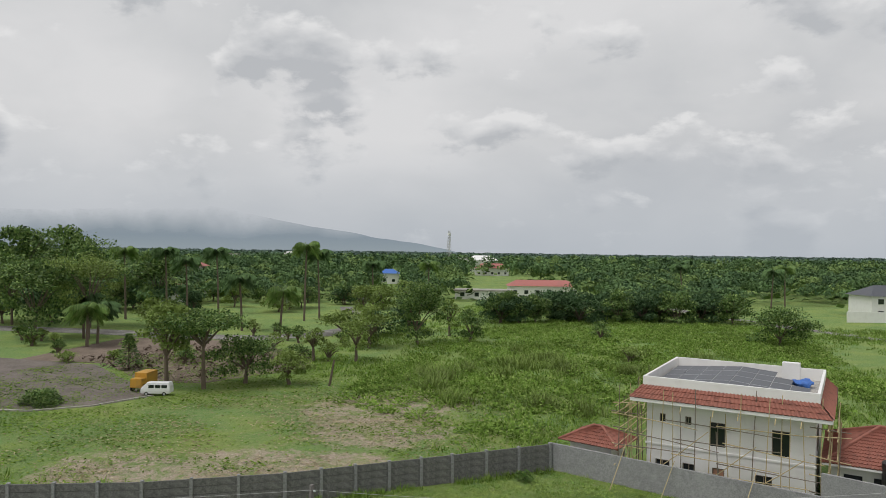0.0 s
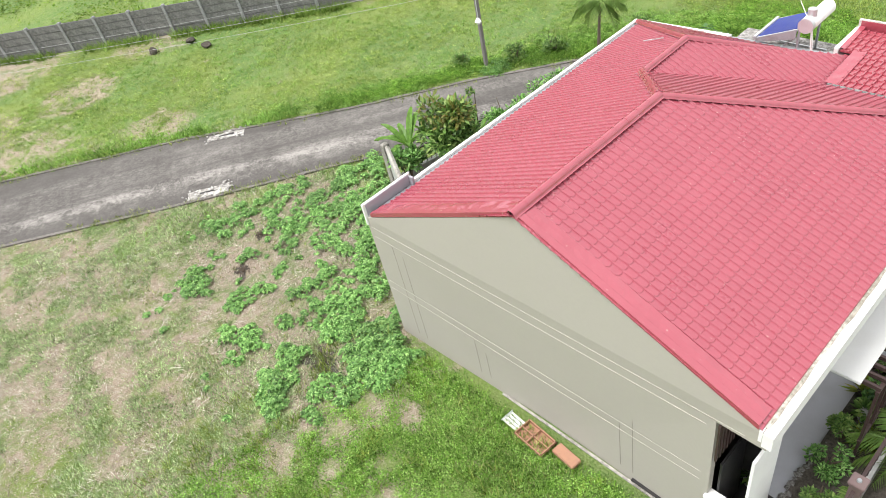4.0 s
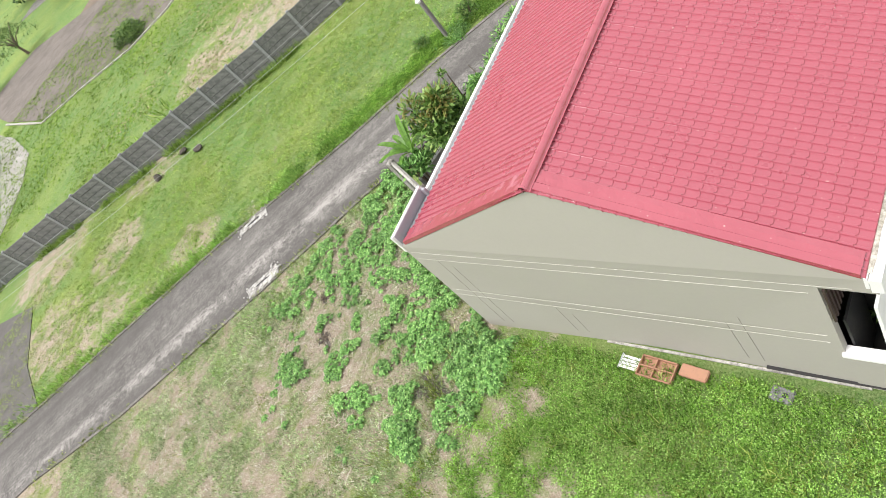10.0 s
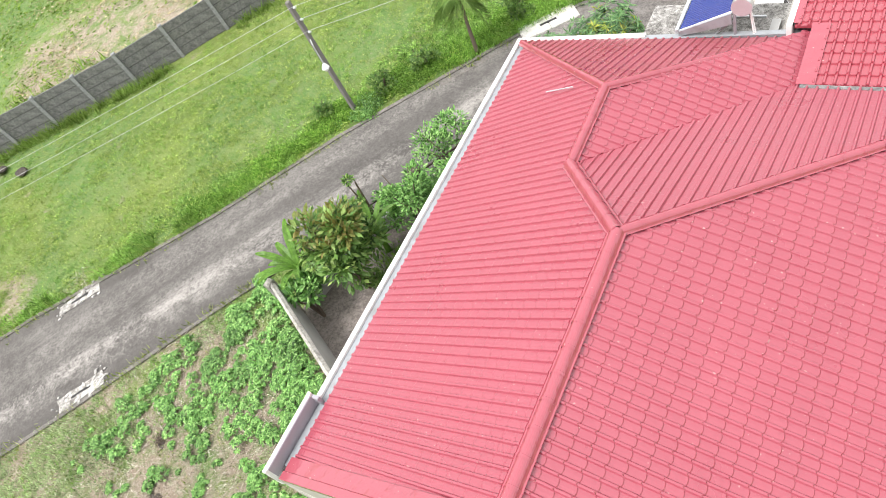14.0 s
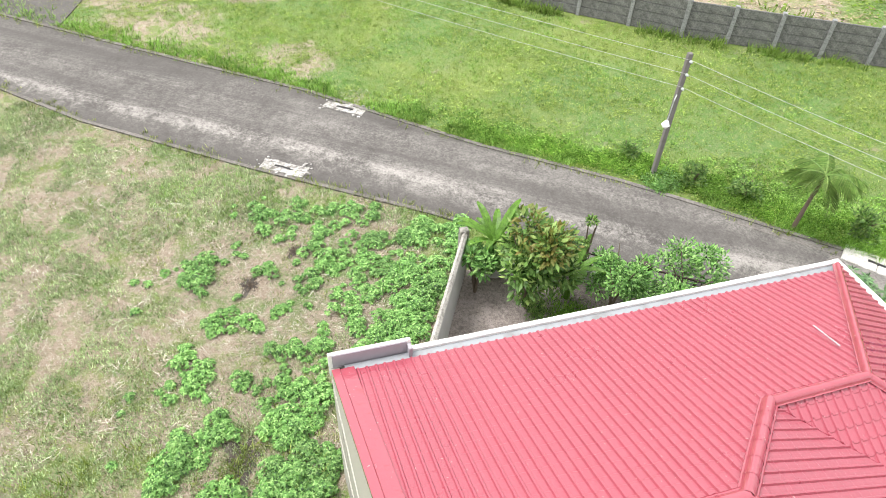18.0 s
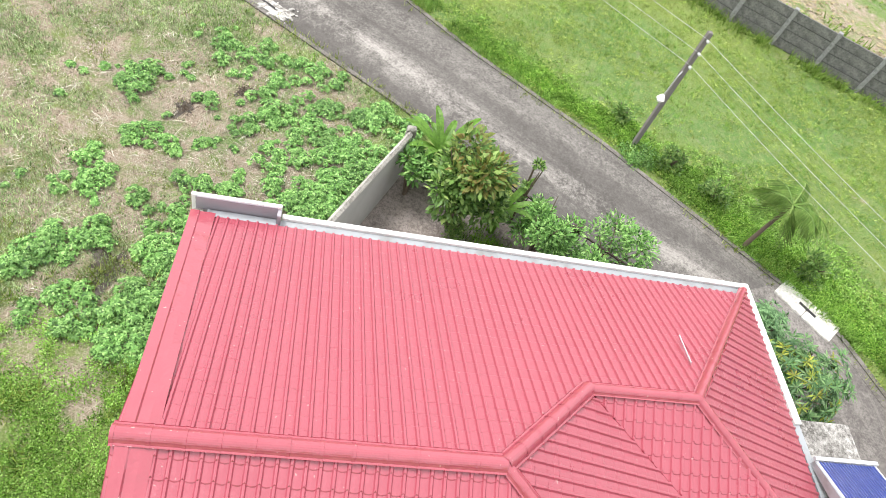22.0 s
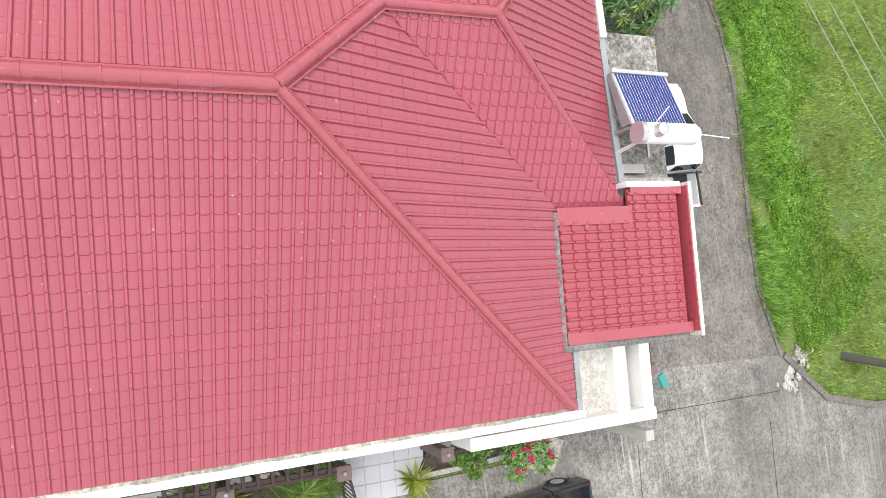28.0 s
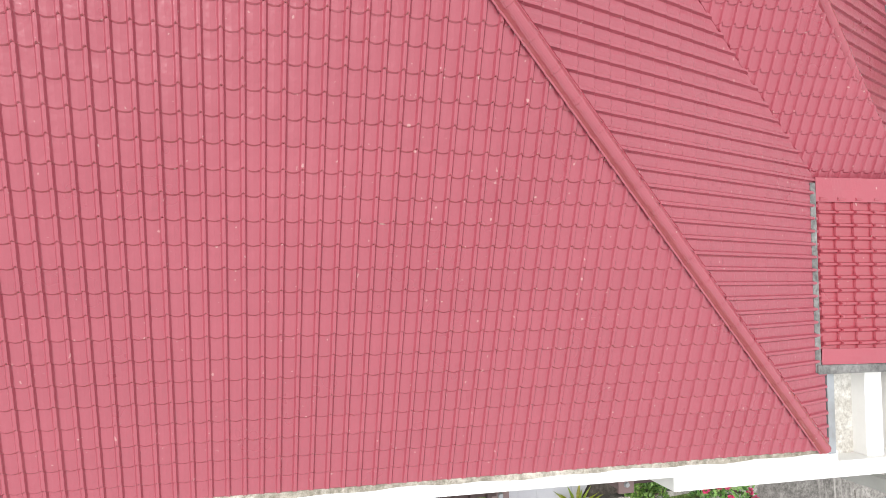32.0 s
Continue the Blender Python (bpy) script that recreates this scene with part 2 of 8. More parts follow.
def concrete(name, light, dark, rough=0.85, streak=False, spread=0.085, broom=0.0):
    k = Nodes(name)
    co = k.coord()
    big, mid, fine = k.noise(0.35, 6.0, 0.65, co, 0.6), k.noise(1.9, 9.0, 0.8, co, 0.2), k.noise(55, 3.0, 0.7, co)
    grit = k.noise(13, 6.0, 0.8, co)
    v = k.math("ADD", k.math("MULTIPLY", big, 0.35), k.math("ADD", k.math("MULTIPLY", mid, 0.4), k.math("MULTIPLY", k.noise(6.5, 6.0, 0.75, co), 0.25)))
    c = k.mix(k.ramp(v, (0.495 - spread, (0, 0, 0)), (0.495 + spread, (1, 1, 1))), dark, light)
    c = k.mix(k.ramp(grit, (0.38, (0.6, 0.6, 0.6)), (0.52, (0, 0, 0))), c, tuple(a * 0.6 for a in dark))
    c = k.mix(k.ramp(grit, (0.55, (0, 0, 0)), (0.70, (0.5, 0.5, 0.5))), c, tuple(min(1, a * 1.35) for a in light))
    c = k.mix(k.math("MULTIPLY", fine, 0.3), c, tuple(a * 0.5 for a in dark))
    if streak:
        mp = k.n("ShaderNodeMapping")
        mp.vector_type = "TEXTURE"
        mp.inputs["Rotation"].default_value = (0, 0, radians(54.7))
        mp.inputs["Scale"].default_value = (18.0, 1.15, 1)
        k.link(co, mp.inputs[0])
        s = k.noise(1.0, 5.0, 0.65, mp.outputs[0], 0.8)
        c = k.mix(k.ramp(s, (0.46, (0, 0, 0)), (0.62, (0.55, 0.55, 0.55))), c, tuple(a * 0.7 for a in dark))
        # grime along both kerbs, worn pale where the wheels run
        sep = k.n("ShaderNodeSeparateXYZ")
        k.link(co, sep.inputs[0])
        w = k.math("SUBTRACT", k.math("MULTIPLY", sep.outputs[1], 0.578), k.math("MULTIPLY", sep.outputs[0], 0.816))
        w = k.math("ADD", w, k.math("MULTIPLY", k.math("SUBTRACT", k.math("ADD", s, k.math("MULTIPLY", mid, 0.8)), 0.9), 2.6))
        w = k.math("DIVIDE", k.math("SUBTRACT", w, 25.9), 6.0)
        grime = k.ramp(w, *[(p, (v, v, v)) for p, v in ((0.0, 0.8), (0.13, 0.72), (0.24, 0.12), (0.33, 0.0), (0.42, 0.32), (0.52, 0.5), (0.64, 0.2), (0.76, 0.4), (0.86, 0.7))])
        c = k.mix(grime, c, tuple(a * 0.8 for a in dark))
        pale = k.ramp(w, (0.22, (0, 0, 0)), (0.31, (0.45, 0.45, 0.45)), (0.40, (0, 0, 0)))
        c = k.mix(k.math("MULTIPLY", pale, k.ramp(v, (0.45, (0, 0, 0)), (0.55, (1, 1, 1)))), c, tuple(a * 1.35 for a in light))
    if broom:
        mp = k.n("ShaderNodeMapping")
        mp.vector_type = "TEXTURE"
        mp.inputs["Rotation"].default_value = (0, 0, radians(4))
        mp.inputs["Scale"].default_value = (2.6, 0.13, 1)
        k.link(co, mp.inputs[0])
        patch = k.ramp(k.noise(0.4, 3.0, 0.6, co), (0.42, (0, 0, 0)), (0.62, (1, 1, 1)))
        s = k.ramp(k.noise(1.0, 4.0, 0.7, mp.outputs[0]), (0.52, (0, 0, 0)), (0.68, (broom,) * 3))
        c = k.mix(k.math("MULTIPLY", s, patch), c, tuple(min(1, a * 1.3) for a in light))
        wide = k.ramp(k.noise(0.22, 3.0, 0.5, co), (0.42, (0, 0, 0)), (0.64, (0.55,) * 3))
        c = k.mix(wide, c, tuple(a * 1.05 for a in dark))
    k.bump(k.math("ADD", fine, grit), 0.35, 0.012)
    return k.done(c, rough, 0.0, 0.25)


def roof_paint(name, colour, gloss=0.42):
    k = Nodes(name)
    co = k.coord()
    big, fine = k.noise(0.7, 4.0, 0.6, co), k.noise(16, 4.0, 0.6, co)
    rnd = k.n("ShaderNodeObjectInfo").outputs["Random"]
    c = k.mix(k.math("MULTIPLY", big, 0.5), colour, tuple(min(1, v * 1.35 + 0.02) for v in colour))
    c = k.mix(k.math("MULTIPLY", rnd, 0.09), c, tuple(v * 0.7 for v in colour))
    spots = k.ramp(k.noise(17, 1.0, 0.3, co), (0.765, (0, 0, 0)), (0.80, (0.5, 0.5, 0.5)))
    c = k.mix(spots, c, (0.62, 0.42, 0.38))
    dents = k.noise(4.5, 3.0, 0.5, co)
    k.bump(k.math("ADD", k.math("MULTIPLY", fine, 0.12), dents), 0.7, 0.035)
    return k.done(c, k.ramp(big, (0.3, (max(0.05, gloss - 0.08),) * 3), (0.7, (gloss + 0.08,) * 3)), 0.0, 0.9)


M_GRASS = grass_material()
M_ROAD = concrete("road_concrete", (0.335, 0.313, 0.288), (0.105, 0.096, 0.088), streak=True)
M_BEND = concrete("bend_concrete", (0.31, 0.286, 0.263), (0.105, 0.094, 0.087), spread=0.09, broom=0.45)
M_APRON = concrete("apron_concrete", (0.43, 0.41, 0.38), (0.115, 0.106, 0.098), spread=0.105, broom=0.6)
M_CURB = concrete("kerb_concrete", (0.25, 0.23, 0.208), (0.12, 0.108, 0.097))
M_PALE = concrete("pale_concrete", (0.58, 0.55, 0.50), (0.27, 0.25, 0.225))
M_COURT = concrete("court_concrete", (0.46, 0.435, 0.40), (0.24, 0.22, 0.20))
M_SLAB = concrete("stained_slab", (0.52, 0.50, 0.47), (0.10, 0.092, 0.082), spread=0.07)
M_BLOCK = concrete("precast_concrete", (0.30, 0.295, 0.285), (0.13, 0.128, 0.125))
M_PLASTER = concrete("grey_plaster", (0.40, 0.40, 0.40), (0.27, 0.27, 0.275))
M_POST = paint("mauve_post_paint", (0.19, 0.13, 0.125), 0.6, 0.3, 4.0)
M_MORTAR = concrete("mossy_mortar", (0.66, 0.62, 0.54), (0.24, 0.215, 0.165))
M_GABLE = paint("taupe_wall_paint", (0.405, 0.378, 0.336), 0.7, 0.10, 0.5, dirt=(0.3, 0.28, 0.24))
M_CRACK = paint("joint_shadow", (0.24, 0.215, 0.195), 0.8, 0.2, 2.0)
M_WHITE = paint("white_wall_paint", (0.84, 0.83, 0.81), 0.6, 0.14, 1.2, dirt=(0.45, 0.42, 0.37))
# the white parapet's shade, put into a lavender-grey colour
M_WHITE_SHADED = paint("shaded_white_paint", (0.36, 0.34, 0.37), 0.7, 0.15, 1.5)
M_GREYW = paint("grey_wall_paint", (0.46, 0.455, 0.44), 0.7, 0.25, 1.2)
M_ROOF = roof_paint("red_roof_paint", (0.32, 0.058, 0.084), 0.32)
M_ROOF2 = roof_paint("carport_roof_paint", (0.32, 0.052, 0.072), 0.24)
M_RIDGE = roof_paint("red_ridge_paint", (0.33, 0.062, 0.086), 0.13)
M_GUTTER = paint("galvanised_gutter", (0.36, 0.38, 0.40), 0.5, 0.5, 3.0, metal=0.3)
M_BROWN = paint("brown_metal_paint", (0.055, 0.032, 0.03), 0.45, 0.15, 3.0)
# near-black for slots, a hole and the store: shade painted as colour
M_VOID_SHADE = paint("painted_void_shade", (0.03, 0.028, 0.028), 0.8, 0.2, 2.0)
M_BLACK = paint("black_plastic", (0.016, 0.016, 0.017), 0.45, 0.2, 4.0)
M_RUBBER = paint("rubber", (0.02, 0.02, 0.02), 0.8, 0.3, 6.0)
M_CHROME = paint("chrome", (0.7, 0.7, 0.72), 0.18, 0.1, 5.0, metal=1.0)
M_CARGREY = paint("dark_grey_car_paint", (0.06, 0.068, 0.085), 0.22, 0.12, 2.0, metal=0.35, spec=0.6)
M_CARSILVER = paint("silver_car_paint", (0.42, 0.43, 0.44), 0.25, 0.1, 2.0, metal=0.5, spec=0.6)
M_CARWHITE = paint("white_car_paint", (0.8, 0.8, 0.8), 0.25, 0.06, 2.0, spec=0.6)
M_YELLOW = paint("worn_yellow_paint", (0.55, 0.30, 0.04), 0.6, 0.45, 1.0)
M_GLASS = paint("dark_glass", (0.02, 0.025, 0.03), 0.06, 0.05, 1.0, spec=0.8)
M_LENS = paint("lamp_lens", (0.75, 0.73, 0.7), 0.15, 0.05, 5.0, spec=0.7)
M_GREYWOOD = paint("silvered_timber", (0.21, 0.195, 0.185), 0.85, 0.5, 5.0)
M_WOOD = paint("weathered_timber", (0.20, 0.165, 0.13), 0.8, 0.4, 4.0)
M_POLE = paint("dark_grey_pole", (0.115, 0.11, 0.108), 0.8, 0.5, 4.0)
M_PLY = paint("brown_board", (0.42, 0.22, 0.14), 0.7, 0.3, 5.0)
M_BAMBOO = paint("bamboo", (0.52, 0.42, 0.23), 0.6, 0.3, 4.0)
M_BARK = paint("bark", (0.15, 0.115, 0.085), 0.9, 0.4, 3.0)
M_SOIL = concrete("dark_soil", (0.15, 0.13, 0.11), (0.055, 0.047, 0.04), 0.95)
M_LOT = concrete("lot_concrete", (0.25, 0.215, 0.188), (0.12, 0.102, 0.088))
M_DIRT = concrete("bare_dirt", (0.28, 0.22, 0.17), (0.15, 0.115, 0.09), 0.95)
M_CLAY = paint("clay_tile", (0.32, 0.125, 0.09), 0.75, 0.75, 2.6, dirt=(0.13, 0.055, 0.045))
M_PANEL = paint("solar_panel", (0.05, 0.056, 0.07), 0.38, 0.15, 1.0, spec=0.6)
M_DRAIN = concrete("broken_pale_concrete", (0.62, 0.60, 0.57), (0.28, 0.265, 0.245))
M_BROKEN = concrete("cracked_slab", (0.70, 0.68, 0.63), (0.17, 0.155, 0.14), spread=0.05)
M_JOINT = paint("joint_filler", (0.56, 0.54, 0.48), 0.7, 0.2, 2.0)
M_STAINED = concrete("stained_white_screed", (0.80, 0.79, 0.75), (0.50, 0.47, 0.42))
M_YARD = concrete("yard_soil", (0.40, 0.345, 0.315), (0.17, 0.142, 0.127), 0.95)
M_TUBE = paint("vacuum_tube", (0.035, 0.06, 0.26), 0.12, 0.1, 5.0, spec=0.8)
M_STEEL = paint("brushed_steel", (0.62, 0.63, 0.64), 0.35, 0.15, 4.0, metal=0.6)
M_WIRE = paint("cable_grey", (0.5, 0.5, 0.5), 0.5, 0.1, 1.0)
M_TILE = paint("grey_floor_tile", (0.50, 0.50, 0.535), 0.4, 0.2, 1.0)
M_TAN = paint("tan_floor_tile", (0.32, 0.245, 0.15), 0.5, 0.3, 1.5)
M_REDCLOTH = paint("red_tarpaulin", (0.38, 0.05, 0.04), 0.7, 0.3, 3.0)
M_TEAL = paint("teal_plastic", (0.05, 0.30, 0.27), 0.5, 0.2, 3.0)
M_BLUE = paint("blue_tarpaulin", (0.05, 0.16, 0.5), 0.5, 0.2, 3.0)
M_PINKROOF = paint("faded_red_roof", (0.42, 0.15, 0.13), 0.7, 0.3, 0.3)
L_WEED = vary("weed_leaves", [(0.034, 0.0935, 0.0194), (0.155, 0.34, 0.0759), (0.206, 0.42, 0.101), (0.438, 0.688, 0.228)], 0.55, 0.35, 0.2)
L_GRASS = vary("grass_blades", [(0.0627, 0.099, 0.0183), (0.218, 0.299, 0.057), (0.271, 0.351, 0.0665), (0.617, 0.689, 0.237)], 0.9, 0.05, 0.3, 0.35)
L_STRAW = vary("straw", [(0.138, 0.099, 0.0715), (0.45, 0.365, 0.285), (0.54, 0.45, 0.36), (0.95, 0.931, 0.794)], 0.8, 0.1)
L_SHRUB = vary("shrub_leaves", [(0.045, 0.10, 0.02), (0.12, 0.24, 0.045), (0.16, 0.29, 0.06), (0.32, 0.44, 0.12)], 0.5, 0.4, 0.2)
L_MANGO = vary("long_dark_leaves", [(0.035, 0.10, 0.03), (0.085, 0.20, 0.06), (0.12, 0.25, 0.075), (0.22, 0.36, 0.14)], 0.45, 0.5, 0.15)
L_PAPAYA = vary("grey_green_leaves", [(0.08, 0.18, 0.07), (0.17, 0.32, 0.13), (0.24, 0.40, 0.18)], 0.55, 0.35, 0.2)
L_RUST = vary("young_rusty_leaves", [(0.20, 0.25, 0.05), (0.24, 0.20, 0.05), (0.16, 0.27, 0.05)], 0.5, 0.4, 0.2)
L_TREE = vary("tree_leaves", [(0.0455, 0.091, 0.026), (0.117, 0.208, 0.052), (0.156, 0.247, 0.065), (0.286, 0.39, 0.117)], 0.6, 0.25, 0.15, 0.2)
L_TREE2 = vary("light_tree_leaves", [(0.172, 0.241, 0.0575), (0.23, 0.322, 0.0747), (0.287, 0.368, 0.103)], 0.6, 0.25, 0.15, 0.2)
L_PALM = vary("palm_leaves", [(0.112, 0.213, 0.0375), (0.175, 0.3, 0.0625), (0.263, 0.362, 0.1)], 0.5, 0.4, 0.2)
L_BANANA = vary("banana_leaves", [(0.12, 0.26, 0.03), (0.17, 0.33, 0.05)], 0.45, 0.4, 0.3)
L_YELLOW = vary("yellow_green_leaves", [(0.36, 0.38, 0.04), (0.22, 0.32, 0.04), (0.45, 0.42, 0.08)], 0.5, 0.4, 0.2)
L_PINK = vary("pink_petals", [(0.65, 0.04, 0.16), (0.75, 0.10, 0.22)], 0.6, 0.2, 0.2)
L_FAR = vary("forest_leaves", [(0.0828, 0.145, 0.058), (0.117, 0.2, 0.076), (0.166, 0.262, 0.103)], 0.8, 0.1, 0.0, 0.13)
L_FAR2 = vary("light_forest_leaves", [(0.138, 0.214, 0.069), (0.186, 0.276, 0.0896), (0.248, 0.344, 0.117)], 0.8, 0.1, 0.0, 0.13)
L_FAR3 = vary("dark_forest_leaves", [(0.0526, 0.102, 0.048), (0.0826, 0.146, 0.063), (0.12, 0.196, 0.0826)], 0.8, 0.1, 0.0, 0.13)
L_MEADOW = vary("meadow_leaves", [(0.0481, 0.115, 0.0173), (0.21, 0.4, 0.0627), (0.271, 0.475, 0.0889), (0.481, 0.737, 0.209)], 0.75, 0.15, 0.25, 0.3)
L_LAWN = vary("lawn_blades", [(0.11, 0.165, 0.033), (0.3, 0.425, 0.085), (0.355, 0.475, 0.105), (0.6, 0.706, 0.237)], 0.9, 0.05, 0.3, 0.4)
L_VERGE = vary("verge_leaves", [(0.033, 0.088, 0.00825), (0.14, 0.31, 0.035), (0.2, 0.38, 0.045), (0.375, 0.6, 0.112)], 0.75, 0.15, 0.2, 0.3)
L_PLOT = vary("plot_grass_blades", [(0.0902, 0.138, 0.0439), (0.364, 0.502, 0.217), (0.434, 0.57, 0.268), (0.807, 0.897, 0.556)], 0.9, 0.05, 0.3, 0.35)
L_HAY = vary("cut_field_hay", [(0.259, 0.205, 0.112), (0.41, 0.346, 0.199), (0.497, 0.432, 0.273)], 0.8, 0.1, 0.0, 0.25)
L_FIELD = vary("field_leaves", [(0.0803, 0.162, 0.0187), (0.152, 0.264, 0.0327), (0.196, 0.306, 0.0468), (0.286, 0.383, 0.0935)], 0.9, 0.05, 0.2, 0.15)
# forest greens made paler and bluer: air haze mixed into the leaf colour
L_MID_HAZE = vary("mid_haze_tinted_leaves", [(0.0828, 0.138, 0.0938), (0.117, 0.186, 0.117), (0.158, 0.228, 0.138)], 0.9, 0.05, 0.0, 0.02)
L_HAZE = vary("far_haze_tinted_leaves", [(0.105, 0.155, 0.135), (0.125, 0.175, 0.15), (0.15, 0.20, 0.17)], 0.9, 0.05, 0.0, 0.004)
L_REED = vary("tall_grass_blades", [(0.114, 0.191, 0.032), (0.205, 0.334, 0.064), (0.242, 0.374, 0.0769), (0.393, 0.493, 0.153)], 0.9, 0.05, 0.3, 0.08)


# ---- mesh helpers ----
def mesh_object(name, verts, faces, mat, parent=None, label="", smooth=False):
    me = bpy.data.meshes.new(name)
    me.from_pydata([tuple(v) for v in verts], [], faces)
    for one in mat if isinstance(mat, (list, tuple)) else [mat]:
        me.materials.append(one)
    if smooth:
        me.polygons.foreach_set("use_smooth", [True] * len(me.polygons))
    me.update()
    ob = new(name, me)
    if parent is not None:
        ob.parent = parent
    if label:
        ob["label"] = label
    return ob


def part(name, bm, mat, parent=None, label="", smooth=False):
    me = bpy.data.meshes.new(name)
    bm.to_mesh(me)
    bm.free()
    me.materials.append(mat)
    if smooth:
        me.polygons.foreach_set("use_smooth", [True] * len(me.polygons))
    ob = new(name, me)
    if parent is not None:
        ob.parent = parent
    if label:
        ob["label"] = label
    return ob


def empty(name, m=None, **tags):
    ob = new(name)
    ob.empty_display_size = 0.2
    if m is not None:
        ob.matrix_basis = m
    return tagged(ob, **tags)


def boxes(*specs, bevel=0.0):
    """A bmesh of boxes (x0, x1, y0, y1, z0, z1)."""
    bm = bmesh.new()
    for x0, x1, y0, y1, z0, z1 in specs:
        m = Matrix.Translation(((x0 + x1) / 2, (y0 + y1) / 2, (z0 + z1) / 2)) @ Matrix.Diagonal((x1 - x0, y1 - y0, z1 - z0, 1))
        bmesh.ops.create_cube(bm, size=1, matrix=m)
    if bevel:
        bmesh.ops.bevel(bm, geom=bm.edges[:], offset=bevel, segments=2, affect="EDGES")
    return bm


def tube(points, radii, n=8, bm=None, cap=True):
    """A bmesh tube through the points."""
    bm = bm or bmesh.new()
    pts = [Vector(p) for p in points]
    if isinstance(radii, (int, float)):
        radii = [radii] * len(pts)
    rings = []
    for i, p in enumerate(pts):
        d = (pts[min(i + 1, len(pts) - 1)] - pts[max(i - 1, 0)]).normalized()
        q = d.to_track_quat("Z", "Y")
        rings.append([bm.verts.new(p + q @ Vector((math.cos(a) * radii[i], math.sin(a) * radii[i], 0))) for a in [2 * math.pi * j / n for j in range(n)]])
    for a, b in zip(rings, rings[1:]):
        for j in range(n):
            bm.faces.new((a[j], a[(j + 1) % n], b[(j + 1) % n], b[j]))
    if cap:
        bm.faces.new(rings[0][::-1])
        bm.faces.new(rings[-1])
    return bm


def prism(outline, z0, z1, bm=None):
    """A bmesh slab on a plan outline (anticlockwise)."""
    bm = bm or bmesh.new()
    lo, hi = [bm.verts.new((x, y, z0)) for x, y in outline], [bm.verts.new((x, y, z1)) for x, y in outline]
    n = len(outline)
    bm.faces.new(hi)
    bm.faces.new(lo[::-1])
    for i in range(n):
        bm.faces.new((lo[i], lo[(i + 1) % n], hi[(i + 1) % n], hi[i]))
    return bm


class Soup:
    """Many small loose faces, gathered into one mesh."""

    def __init__(self):
        self.v, self.f = [], []

    def leaf(self, base, d, length, width, droop=0.3, up=(0, 0, 1)):
        """A leaf of two quads along d, folded down at its tip."""
        d = Vector(d).normalized()
        s = d.cross(Vector(up))
        s = s.normalized() if s.length > 1e-4 else Vector((1, 0, 0))
        b = Vector(base)
        m = b + d * length * 0.55
        t = b + d * length - Vector((0, 0, droop * length))
        w = s * width / 2
        k = len(self.v)
        self.v += [b - w * 0.25, b + w * 0.25, m + w, m - w, t]
        self.f += [(k, k + 1, k + 2, k + 3), (k + 3, k + 2, k + 4)]

    def card(self, c, size, rnd):
        """A bent leaf card, turned at random."""
        q = Euler((rnd.uniform(-0.9, 0.9), rnd.uniform(-0.9, 0.9), rnd.uniform(0, 6.3))).to_quaternion()
        c = Vector(c)
        k = len(self.v)
        a, b = size, size * 0.6
        for x, y, z in ((-a, 0, -0.15 * a), (0, -b * 0.6, 0), (a, 0, -0.2 * a), (0, b * 0.6, 0)):
            self.v.append(c + q @ Vector((x, y, z)) * 0.5)
        self.f += [(k, k + 1, k + 2, k + 3)]

    def make(self, name, mat, parent=None, label=""):
        return mesh_object(name, self.v, self.f, mat, parent, label)


# ---- ground, roads, walls of the estate ----
def ground():
    bm = bmesh.new()
    xs = [-4600, -1500, -500, -200, -120, -80, -60, -40, -20, 0, 20, 60, 200, 800, 4600]
    ys = [-4600, -1000, -300, -80, -40, -20, 0, 20, 40, 60, 80, 120, 200, 500, 1500, 4600]
    grid = [[bm.verts.new((x, y, -0.0)) for y in ys] for x in xs]
    for i in range(len(xs) - 1):
        for j in range(len(ys) - 1):
            bm.faces.new((grid[i][j], grid[i + 1][j], grid[i + 1][j + 1], grid[i][j + 1]))
    tagged(part("ground", bm, M_GRASS), "flat lawn of green grass with dry straw patches", "ground", kind="structure")


ground()

ROAD_NEAR = [(-46.0, -19.5), (-36.4, -4.6), (-31.96, 0.08), (-27.2, 6.5), (-23.0, 12.6), (-19.2, 17.6), (-16.0, 21.2), (-13.4, 23.3), (-11.3, 23.6)]
ROAD_FAR = [(-2.3, 30.3), (-4.5, 29.6), (-6.5, 29.45), (-9.5, 29.5), (-11.5, 29.35), (-13.2, 29.0), (-15.8, 27.9), (-17.7, 26.2), (-20.1, 23.55), (-23.1, 20.2), (-26.5, 15.7), (-29.3, 12.55), (-32.2, 9.4), (-35.3, 5.2), (-40.4, -1.5), (-50.5, -14.5)]
tagged(part("road", prism(ROAD_NEAR[:7] + ROAD_FAR[7:], -0.2, 0.05), M_ROAD), "weathered grey concrete lane with dark tyre streaks", "road", kind="structure")
tagged(part("road_bend", prism(ROAD_NEAR[6:] + [(-2.3, 23.6)] + ROAD_FAR[:8], -0.2, 0.05), M_BEND), "weathered grey concrete bend of the lane", "road", kind="structure")
E_ROAD = [(-2.45, 23.6), (-2.3, 22.0), (-1.1, 20.8), (-0.55, 20.2), (-0.5, 17.1), (-0.55, 8.0), (-0.6, -40), (8.5, -40), (8.5, 25), (7.5, 31), (7.2, 90), (-0.1, 90), (-0.05, 38), (-0.15, 34.5), (-0.7, 32.2), (-2.3, 30.4)]
tagged(part("road_junction", prism(E_ROAD, -0.2, 0.054), M_APRON), "pale grey concrete road junction beside the house", "road", kind="structure")
